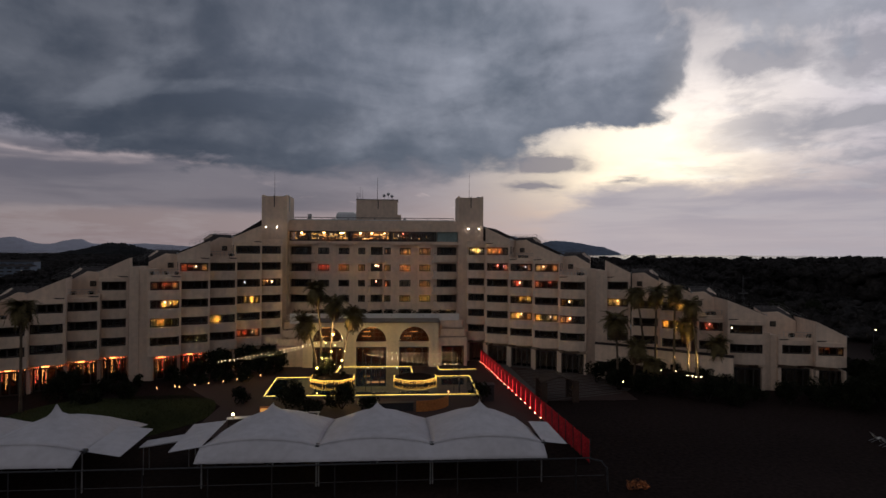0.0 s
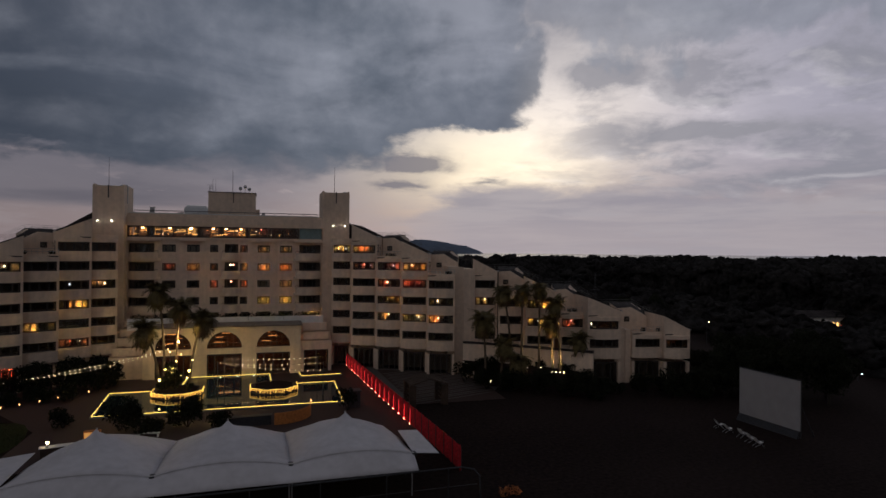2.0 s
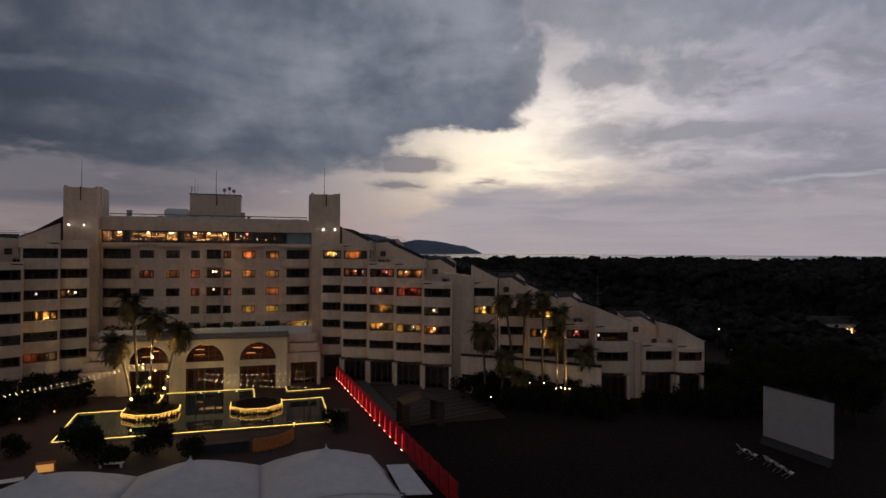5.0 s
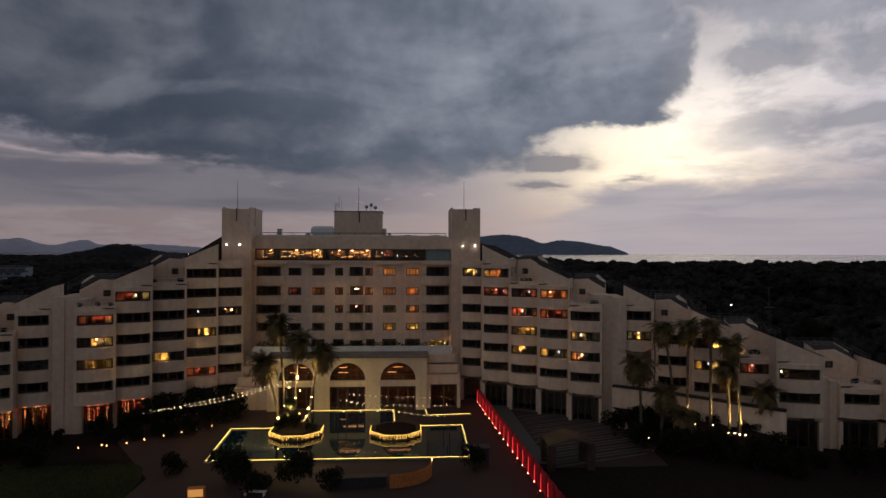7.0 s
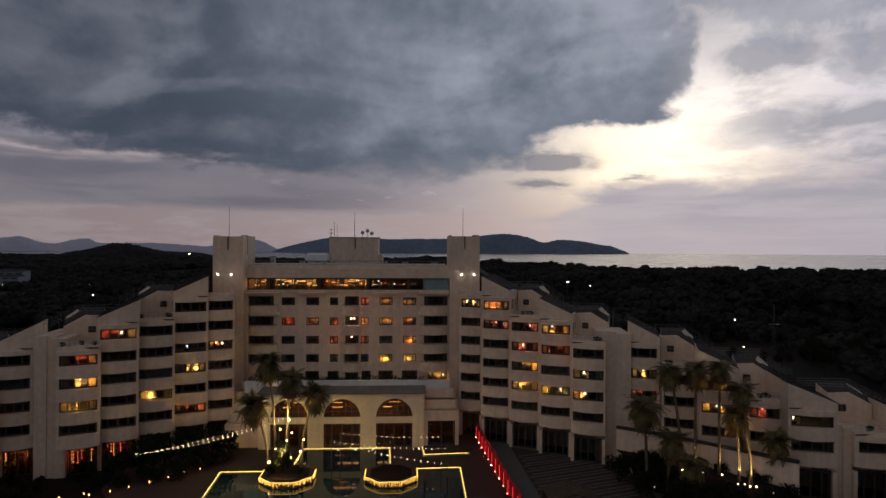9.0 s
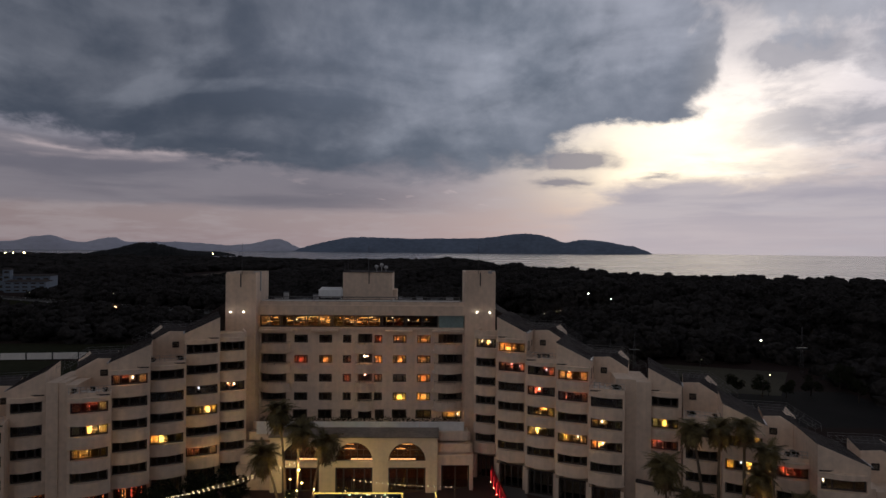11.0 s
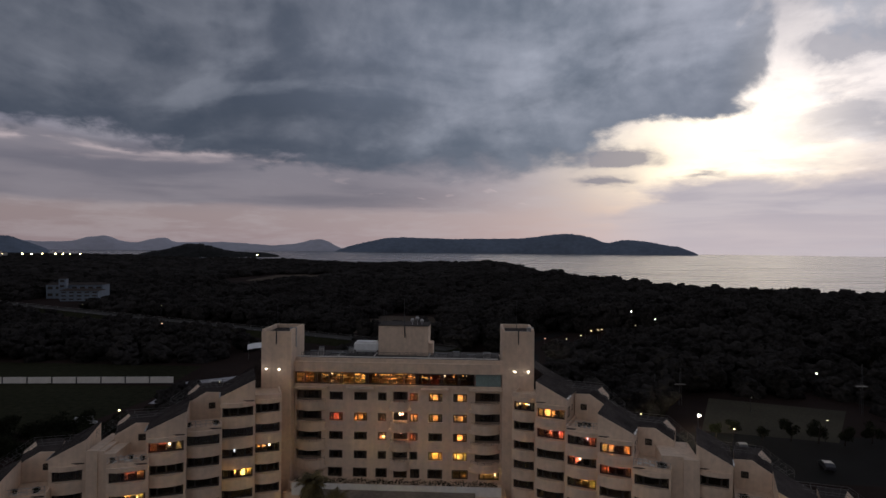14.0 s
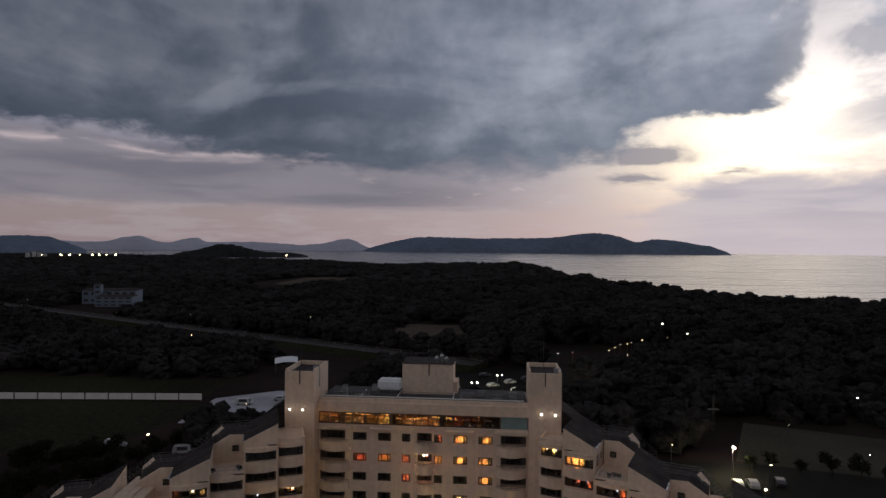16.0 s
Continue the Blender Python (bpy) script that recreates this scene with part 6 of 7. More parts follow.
def build_bed():
    """The raised bed under the lit palms, its curved wall behind it with dark doorways."""
    line = [(37.6, -18.6), (40.2, -20.4), (42.4, -22.2), (44.6, -24.2), (47.2, -26.6), (50.2, -29.6), (52.6, -31.8)]
    bm = bmesh.new()
    off = [Vector((-.62, -.78, 0)) * .35] * len(line)
    for (xa, ya), (xb, yb) in zip(line, line[1:]):
        n = Vector((yb - ya, -(xb - xa), 0)).normalized() * .3
        quad_box(bm, [(xa, ya, 0), (xa + n.x, ya + n.y, 0), (xb + n.x, yb + n.y, 0), (xb, yb, 0), (xa, ya, 5.3), (xa + n.x, ya + n.y, 5.3), (xb + n.x, yb + n.y, 5.3), (xb, yb, 5.3)])
    w = thing("garden_wall", "curved cream garden wall below the hotel wing", "wall")
    part("wall_face", bm, PLASTER, w)
    c = bmesh.new()
    for (xa, ya), (xb, yb) in zip(line, line[1:]):
        n = Vector((yb - ya, -(xb - xa), 0)).normalized()
        quad_box(c, [(xa - n.x * .1, ya - n.y * .1, z) if k == 0 else (xa + n.x * .45, ya + n.y * .45, z) if k == 1 else (xb + n.x * .45, yb + n.y * .45, z) if k == 2 else (xb - n.x * .1, yb - n.y * .1, z) for z in (5.304, 5.6) for k in range(4)])
    part("cap", c, TILE_ROOF, w, "dark wall cap")
    bm = bmesh.new()
    outer = [(38.2, -24.0), (41, -27.6), (44.2, -30.6), (47.4, -33.2), (51.2, -34.4), (52.6, -32.2)]
    ring = [(x - .3, y - .3) for x, y in line[:-1]]
    n = len(ring)
    lo = [bm.verts.new((x, y, .04)) for x, y in outer]
    mid = [bm.verts.new(((x * .55 + ring[min(i, n - 1)][0] * .45), (y * .55 + ring[min(i, n - 1)][1] * .45), 2.45)) for i, (x, y) in enumerate(outer)]
    hi = [bm.verts.new((x, y, 2.7)) for x, y in ring]
    for a, b in ((lo, mid), (mid, hi)):
        for i in range(len(outer) - 1):
            bm.faces.new((a[i], a[i + 1], b[i + 1], b[i]))
    whole("planting_bed", bm, DIRT, "raised dark planting bed under the palms", "garden bed", kind="structure", smooth=True)
    for i, (x, y, z, r) in enumerate(((41.0, -26.6, 1.2, 1.3), (45.0, -29.6, 1.0, .9), (49.4, -33.0, .6, .9), (44.8, -25.6, 2.2, 1.2), (51.2, -32.6, .6, 1.5), (49.6, -29.6, 2.2, 1.3), (40.2, -23.6, 2.0, 1.5), (39.0, -22.2, 1.6, 1.5), (47.0, -26.6, 2.4, 1.2), (51.6, -31.4, 1.2, 1.4))):
        shrub(x, y, r, 90 + i, .9, z)


build_bed()


# ---- lamps in the garden ----
SPOT_MESH = {}


def uplight(x, y, z, m_bulb, label, cat="lamp", group="garden uplights", r=.07):
    if m_bulb.name not in SPOT_MESH:
        a, b = bmesh.new(), bmesh.new()
        tube(a, [(0, 0, 0), (0, 0, .05), (0, 0, .06), (0, 0, .16)], [.09, .09, .05, .08], 8)
        ball(b, (0, 0, .21), r, 8)
        SPOT_MESH[m_bulb.name] = mesh_of("housing", a, DARK_METAL), mesh_of("bulb", b, m_bulb)
    t = thing("uplight", label, cat, pose(x, y, z), group)
    part("housing", SPOT_MESH[m_bulb.name][0], None, t)
    part("bulb", SPOT_MESH[m_bulb.name][1], None, t, "glowing bulb")


def beam(x, y, z, tx, ty, tz, watts, colour, angle=50, size=.12):
    """The light that an uplight throws, or light added without one."""
    ob = new("trunk_beam", bpy.data.lights.new("trunk_beam", "SPOT"))
    ob.data.energy, ob.data.color, ob.data.spot_size, ob.data.spot_blend, ob.data.shadow_soft_size = watts, colour, radians(angle), .5, size
    ob.matrix_world = look((x, y, z), (tx, ty, tz))


WARM = (1.0, .68, .28)
for x, y, z in ((42.2, -26.9, 2.75), (43.4, -27.7, 2.7), (44.2, -27.7, 2.7), (46.0, -28.4, 2.7), (46.8, -30.2, 2.35), (47.5, -30.3, 2.35), (47.7, -31.0, 2.4), (48.3, -31.1, 2.4), (49.7, -31.9, 2.0), (38.9, -27.0, .9)):
    uplight(x, y, z, G_UP, "small warm uplight at the foot of a palm")
# each throws its light up the trunk beside it
# the last three have no uplight: added to brighten the island's palms
for x, y, z, w in ((42.3, -26.3, 2.9, 1300), (43.7, -26.8, 2.9, 2200), (46.2, -27.4, 2.9, 1500), (47.5, -29.2, 2.6, 5200), (48.2, -30.2, 2.6, 4200), (-5.0, -18.4, 1.3, 450), (-3.6, -18.9, 1.3, 420), (-1.9, -18.2, 1.3, 400)):
    beam(x, y - .75, z, x, y + .15, z + 5.2, w, WARM, 46, .05)
# the light of the golden globes hung on the island's palms
for x, y, z in ((-3.9, -20.1, 3.4), (-3.2, -20.3, 7.4)):
    ob = new("globe_glow", bpy.data.lights.new("globe_glow", "POINT"))
    ob.data.energy, ob.data.color, ob.data.shadow_soft_size = 950, WARM, .14
    ob.matrix_world = pose(x, y, z)
# bulbs wound round the island's palms
for i, (x, y, z) in enumerate(((-4.2, -18.75, 1.6), (-3.0, -19.3, 2.4), (-4.9, -18.9, 3.3), (-1.9, -19.0, 3.0), (-3.5, -19.2, 4.4), (-2.9, -19.2, 5.3), (-5.5, -19.7, 2.0), (-1.5, -18.9, 4.4), (-4.4, -18.7, 5.6), (-3.2, -19.5, 7.0), (-2.2, -18.9, 2.0), (-5.2, -19.0, 1.2))):
    b = bmesh.new()
    ball(b, (0, 0, 0), .085 if i % 3 else .14, 8)
    tube(b, [(0, 0, 0), (0, .22, .06)], .02, 4)
    whole("globe_lamp", b, G_GLOBE, "warm globe bulb hung on a palm trunk", "lamp", pose(x, y, z), "globe bulbs on the palms")

for i, (x, y) in enumerate(((-24.5, -24.6), (-23.8, -24.9), (-20.5, -22.8), (-18.8, -21.4), (-17.2, -20), (-15.8, -18.8), (-14.4, -17.4), (-22, -24), (-26.6, -25.6))):
    t = thing("path_lamp", "low flame-coloured path lamp beside the court", "lamp", pose(x, y, .03), "path lamps")
    a, b = bmesh.new(), bmesh.new()
    tube(a, [(0, 0, 0), (0, 0, .4)], .03, 6)
    tube(b, [(0, 0, .4), (0, 0, .5), (0, 0, .62)], [.05, .07, .02], 7)
    part("stake", a, DARK_METAL, t)
    part("flame", b, G_FLAME, t, "glowing orange head")


def festoon(a, b, sag, n, poles=(True, True)):
    """A string of bulbs between two points."""
    a, b = Vector(a), Vector(b)
    t = thing("string_lights", "sagging string of warm festoon bulbs over the court", "string lights", None, "festoon strings")
    pt = lambda s: a.lerp(b, s) - Vector((0, 0, sag * 4 * s * (1 - s)))
    c = bmesh.new()
    tube(c, [pt(i / 16) for i in range(17)], .012, 4)
    part("cable", c, DARK_METAL, t)
    if "festoon" not in SPOT_MESH:
        m = bmesh.new()
        ball(m, (0, 0, -.06), .037, 6, 1.2)
        SPOT_MESH["festoon"] = mesh_of("bulb", m, G_BULB)
    for i in range(n):
        part("bulb", SPOT_MESH["festoon"], None, t, m=Matrix.Translation(pt((i + .5) / n)))
    for end, yes in zip((a, b), poles):
        if yes:
            p = bmesh.new()
            tube(p, [(end.x, end.y, .03), (end.x, end.y, end.z + .1)], [.05, .04], 6)
            part("pole", p, DARK_METAL, t)


festoon((2.3, -13.3, 3.5), (15.5, -15.8, 3.6), .25, 18)
festoon((1.6, -16.9, 3.6), (16.0, -20.3, 3.6), .35, 19)
festoon((3.0, -18.0, 3.6), (15.4, -25.3, 3.5), .3, 16, (False, True))
festoon((-23.6, -19.6, 2.6), (-5.4, -10.8, 4.9), .30, 34)
festoon((-22.6, -18.3, 2.7), (-5.4, -10.8, 4.9), .75, 32, (True, False))


# ---- red cloth fence with its uplights ----
def build_fence():
    n = 23
    f = thing("cloth_fence", "long red cloth fence lit red from its foot", "fence")
    A, B = Vector((21.35, -4.6, 0)), Vector((24.6, -56.5, 0))
    d = (B - A) / n
    ang = math.degrees(math.atan2(d.y, d.x))
    cloth = bmesh.new()
    k = 16
    front = [(d.length * .98 * i / k, .07 * math.sin(i * 1.6) + .05 * math.sin(i * .7)) for i in range(k + 1)]
    prism(cloth, front + [(x, y + .015) for x, y in front[::-1]], .06, 2.15)
    cm = mesh_of("cloth_panel", cloth, RED)
    post = bmesh.new()
    tube(post, [(0, 0, 0), (0, 0, 2.3)], .045, 7)
    pm = mesh_of("post", post, DARK_METAL)
    for i in range(n):
        p = A + d * i
        part("cloth_panel", cm, None, f, m=pose(p.x, p.y, 0, 0, 0, ang))
        part("post", pm, None, f, m=pose(p.x, p.y, 0))
        # glowing strips stand in for the streaks that the uplights throw on cloth
        bar = bmesh.new() if not i else None
        if not i:
            box(bar, -.03, -.012, .12, .03, .012, 1.85)
            barm = mesh_of("light_bar", bar, G_REDBAR)
        if i < 17:
            part("light_bar", barm, None, f, "glowing red strip imitating uplight on the cloth", m=pose(p.x - .16, p.y - 1.1, 0))
            uplight(p.x - .2, p.y - 1.1, .04, G_REDUP if i % 4 else G_BULB, "small red uplight at the foot of the cloth fence", group="fence uplights", r=.05)
    part("post", pm, None, f, m=pose(B.x, B.y, 0))


build_fence()


# ---- tents ----
def membrane(name, xs, y_back, y_mid, y_front, half, z0=3.4):
    """A row of vaulted modules with pulled-up peaks, one fabric each, and an awning in front."""
    t = thing("marquee", "white peaked fabric marquee with a straight front awning", "tent", group="marquees")
    for xc in xs:
        bm = bmesh.new()
        nu, nv = 22, 20
        grid = []
        for j in range(nv + 1):
            y = y_back + (y_front - y_back) * j / nv
            row = []
            for i in range(nu + 1):
                uu = -1 + 2 * i / nu
                x = xc + half * uu
                w = (y - y_mid) / ((y_back - y_mid) if y > y_mid else (y_mid - y_front))
                r = math.hypot(x - xc, y - y_mid)
                if y > y_mid:
                    zc, zv = z0 + 1.05 - 1.75 * w * w, z0 - .45 - 1.0 * w
                else:
                    zc, zv = z0 + 1.05 - .47 * w * w, z0 - .45 + .45 * w * w
                z = zv + (zc - zv) * (1 - abs(uu) ** 1.9)
                z += .70 * math.exp(-r / 1.4) + .95 * math.exp(-r / .36)
                z += .02 * math.cos(uu * 18) * (1 - uu * uu)
                z += .03 * noise.noise((x * .5, y * .5, 2.0))
                row.append(bm.verts.new((x, y, z)))
            grid.append(row)
        for a, b in zip(grid, grid[1:]):
            for i in range(nu):
                bm.faces.new((a[i], a[i + 1], b[i + 1], b[i]))
        cv = part("canopy", bm, FABRIC, t, smooth=True)
        s = cv.modifiers.new("thick", "SOLIDIFY")
        s.thickness = .03
        e = bmesh.new()
        tube(e, [(v.co.x, v.co.y, v.co.z + .02) for v in []] or [(xc + half * (-1 + 2 * i / 20), y_front - .02, z0 + .585 * (1 - (-1 + 2 * i / 20) ** 2) + .02) for i in range(21)], .07, 6)
        part("arch_edge", e, FABRIC, cv)
        # dark block imitates the shaded hole where two arches meet
        cl = bmesh.new()
        box(cl, xc + half - .24, y_front - .2, z0 - .2, xc + half + .24, y_front + .5, z0 + .06)
        bmesh.ops.bevel(cl, geom=cl.edges[:], offset=.06, segments=2, affect="EDGES")
        part("clamp", cl, DARK_METAL, t, "dark block imitating the shaded notch between two canopies")
        for s2 in (-1, 1):
            p = bmesh.new()
            tube(p, [(xc + s2 * half * .98, y_front + .1, 0), (xc + s2 * half * .98, y_front + .1, z0)], .06, 7)
            part("pole", p, METAL, t)
        p = bmesh.new()
        tube(p, [(xc, y_mid, 0), (xc, y_mid, z0 + 2.3)], .07, 7)
        part("pole", p, METAL, t)
    x0, x1 = xs[0] - half, xs[-1] + half
    bm = bmesh.new()
    n, rows = 60, 5
    grid = []
    for j in range(rows + 1):
        f = j / rows
        row = []
        for i in range(n + 1):
            x = x0 + (x1 - x0) * i / n
            k = (x - x0) / (2 * half)
            uu = 2 * (k - math.floor(min(k, len(xs) - 1e-6))) - 1
            z = (z0 + .01 + .585 * (1 - uu * uu)) * (1 - f) + 2.62 * f
            row.append(bm.verts.new((x, y_front - .03 - 1.62 * f, z + .05 * math.sin(math.pi * f) + .012 * math.cos(uu * 30) * f)))
        grid.append(row)
    for a, b in zip(grid, grid[1:]):
        for i in range(n):
            bm.faces.new((a[i], a[i + 1], b[i + 1], b[i]))
    aw = part("awning", bm, FABRIC, t, "white awning with a scalloped hem", smooth=True)
    s = aw.modifiers.new("thick", "SOLIDIFY")
    s.thickness = .025
    for i in range(int((x1 - x0) / 1.35)):
        tie = bmesh.new()
        x = x0 + .5 + 1.35 * i
        tube(tie, [(x, y_front - 1.62, 2.62), (x - .12, y_front - 1.95, 2.45)], .03, 5)
        part("tie", tie, DARK_METAL, aw)
    return t


main_tent = membrane("main", (-4.55, 4.95, 14.45), -47.6, -55.2, -60.6, 4.75)
side_tent = membrane("side", (-32.6, -23.1), -48.6, -56.0, -61.0, 4.75)


def flap(parent, pts):
    bm = bmesh.new()
    up = [Vector(p) for p in pts]
    quad_box(bm, [p - Vector((0, 0, .03)) for p in up] + up)
    part("flap", bm, FABRIC, parent, "white side flap")


flap(main_tent, [(-12.2, -59.7, 2.75), (-9.32, -60.4, 3.38), (-9.32, -53.0, 3.5), (-12.3, -53.1, 3.2)])
flap(main_tent, [(19.22, -60.4, 3.38), (21.5, -59.9, 3.0), (21.0, -54.6, 3.4), (19.22, -54.6, 3.5)])
flap(side_tent, [(-18.33, -60.8, 3.3), (-15.6, -60.7, 2.8), (-15.5, -54.4, 3.2), (-18.33, -54.6, 3.6)])


def link_roof():
    t = thing("canopy_roof", "low pale canopy between the two marquees", "canopy")
    bm = bmesh.new()
    quad_box(bm, [(-15.4, -57.6, 2.45), (-11.6, -55.4, 2.45), (-11.6, -53.4, 2.5), (-15.4, -55.9, 2.5), (-15.4, -57.6, 2.55), (-11.6, -55.4, 2.55), (-11.6, -53.4, 2.6), (-15.4, -55.9, 2.6)])
    part("cover", bm, FABRIC, t)
    for x, y in ((-15.2, -57.2), (-12, -55.3), (-12, -53.6), (-15.2, -56)):
        p = bmesh.new()
        tube(p, [(x, y, 0), (x, y, 2.46)], .04, 6)
        part("pole", p, METAL, t)


link_roof()


def net_frame():
    """A dark steel frame along the front of the marquees, curved down at its end."""
    t = thing("steel_frame", "long dark steel pipe frame before the marquees", "frame")
    bm = bmesh.new()
    tube(bm, [(-30, -63.4, 2.6), (-18, -63.2, 2.6), (0, -62.9, 2.6), (22.6, -62.4, 2.6), (23.6, -62.6, 2.4), (24.0, -62.8, 1.9), (24.05, -62.9, 0)], .07, 7)
    part("rail", bm, DARK_METAL, t)
    for i in range(11):
        x = -27.5 + i * 4.9
        p = bmesh.new()
        tube(p, [(x, -63.25 + .018 * (x + 18), 0), (x, -63.25 + .018 * (x + 18), 2.6)], .05, 6)
        part("post", p, DARK_METAL, t)
    b = bmesh.new()
    tube(b, [(-30, -63.4, 1.2), (0, -62.9, 1.2), (23.9, -62.5, 1.2)], .03, 5)
    part("rail", b, DARK_METAL, t)


net_frame()


# ---- screen, pergola, seats and small things ----
def projection_screen():
    A, B = Vector((61.6, -49.3, 0)), Vector((62.0, -57.2, 0))
    t = thing("projection_screen", "large blank outdoor screen, greyed to imitate shade, on a dark stand", "screen")
    d = B - A
    n = Vector((-1, -.05, 0)).normalized()
    bm = bmesh.new()
    quad_box(bm, [A + Vector((0, 0, .78)), B + Vector((0, 0, .78)), B - n * .15 + Vector((0, 0, .78)), A - n * .15 + Vector((0, 0, .78)), A + Vector((0, 0, 6.1)), B + Vector((0, 0, 6.1)), B - n * .15 + Vector((0, 0, 6.1)), A - n * .15 + Vector((0, 0, 6.1))])
    part("panel", bm, SCREEN, t)
    for z in (.72, 6.17):
        fr = bmesh.new()
        tube(fr, [A + Vector((0, 0, z)), B + Vector((0, 0, z))], .07, 6)
        part("rail", fr, DARK_METAL, t)
    for f in (0, .33, .66, 1):
        p = A + d * f
        fr = bmesh.new()
        tube(fr, [p + Vector((.2, 0, 0)), p + Vector((.2, 0, 6.1))], .06, 6)
        tube(fr, [p + Vector((2.0, 0, 0)), p + Vector((.2, 0, 3.6))], .05, 6)
        part("stand", fr, DARK_METAL, t)
    sk = bmesh.new()
    quad_box(sk, [A + n * .5, B + n * .4, B, A, A + n * .1 + Vector((0, 0, .68)), B + n * .1 + Vector((0, 0, .68)), B + Vector((0, 0, .68)), A + Vector((0, 0, .68))])
    part("skirt", sk, DARK_METAL, t, "dark base skirt")


projection_screen()


def deckchair(x, y, rz):
    t = thing("deckchair", "pale folding deckchair facing the screen's lawn", "chair", pose(x, y, 0, 0, 0, rz), "deckchairs")
    for s in (-.28, .28):
        b = bmesh.new()
        tube(b, [(s, -.5, 0), (s, .45, .95)], .025, 5)
        part("leg", b, METAL, t)
        b = bmesh.new()
        tube(b, [(s * .92, .5, 0), (s * .92, -.4, .5)], .025, 5)
        part("leg", b, METAL, t)
    b = bmesh.new()
    k = [(-.42, .46), (-.1, .30), (.2, .52), (.42, .92)]
    for (ya, za), (yb, zb) in zip(k, k[1:]):
        quad_box(b, [(-.26, ya, za), (.26, ya, za), (.26, yb, zb), (-.26, yb, zb), (-.26, ya, za + .03), (.26, ya, za + .03), (.26, yb, zb + .03), (-.26, yb, zb + .03)])
    part("sling", b, WHITE, t, "white cloth sling")


for x, y, r in ((56.6, -51.6, 70), (56.4, -53.2, 80), (56.6, -55.0, 95), (56.2, -56.6, 88), (55.8, -58.0, 80)):
    deckchair(x, y, r)


def pergola():
    t = thing("pergola", "dark timber pergola standing on the stone paving", "pergola", pose(27.8, -32.4, .03))
    for x in (-2.1, 2.1):
        for y in (-1.5, 1.5):
            b = bmesh.new()
            box(b, x - .42, y - .22, 0, x + .42, y + .22, 2.6)
            part("post", b, DARK_WOOD, t)
        for z in (.5, 1.1, 1.7, 2.3):
            b = bmesh.new()
            box(b, x - .05, -1.28, z - .08, x + .05, 1.28, z + .08)
            part("slat", b, DARK_WOOD, t)
    for i in range(9):
        b = bmesh.new()
        y = -1.75 + 3.5 * i / 8
        arc = [(-2.45, 2.6), (0, 3.3), (2.45, 2.6)]
        for (xa, za), (xb, zb) in zip(arc, arc[1:]):
            quad_box(b, [(xa, y - .13, za), (xb, y - .13, zb), (xb, y + .13, zb), (xa, y + .13, za), (xa, y - .13, za + .16), (xb, y - .13, zb + .16), (xb, y + .13, zb + .16), (xa, y + .13, za + .16)])
        bmesh.ops.remove_doubles(b, verts=b.verts[:], dist=.001)
        part("rafter", b, DARK_WOOD, t, "sloping timber rafter")


pergola()


def orange_bar():
    """A curved orange canvas screen with a small lamp, by the pool's near edge."""
    t = thing("canvas_screen", "curved orange canvas windbreak with a lit lamp", "screen")
    bm = bmesh.new()
    arc = [(9.0 + 4.3 * math.sin(a), -33.6 - 4.2 * math.cos(a)) for a in (i * .11 for i in range(13))]
    prism(bm, arc + [(x - .05, y + .05) for x, y in arc[::-1]], .04, 1.35)
    part("cloth", bm, ORANGE, t)
    for i in (0, 4, 8, 12):
        p = bmesh.new()
        tube(p, [(arc[i][0] - .02, arc[i][1] + .1, .03), (arc[i][0] - .02, arc[i][1] + .1, 1.5)], .04, 6)
        part("post", p, DARK_METAL, t)
    b = bmesh.new()
    ball(b, (arc[-1][0], arc[-1][1] + .1, 1.72), .08, 8, 1.5)
    tube(b, [(arc[-1][0], arc[-1][1] + .1, 1.4), (arc[-1][0], arc[-1][1] + .1, 1.7)], .03, 5)
    part("lamp", b, G_FLAME, t, "glowing flame-shaped lamp")
    bar = thing("counter", "low dark bar counter behind the windbreak", "counter", pose(6.0, -37.2, .03, 0, 0, 4))
    a, c = bmesh.new(), bmesh.new()
    box(a, -2.6, -.4, 0, 2.6, .4, 1.0)
    box(c, -2.7, -.5, 1.0, 2.7, .5, 1.06)
    part("body", a, DARK_METAL, bar)
    part("countertop", c, FRAME, bar)


orange_bar()


def kiosk():
    t = thing("kiosk", "small dark kiosk at the pool's corner", "kiosk", pose(18.6, -32.2, .03))
    a, b = bmesh.new(), bmesh.new()
    box(a, -.7, -.6, 0, .7, .6, 2.0)
    box(b, -.85, -.75, 2.0, .85, .75, 2.15)
    part("body", a, DARK_METAL, t)
    part("roof", b, DARK_METAL, t)


kiosk()


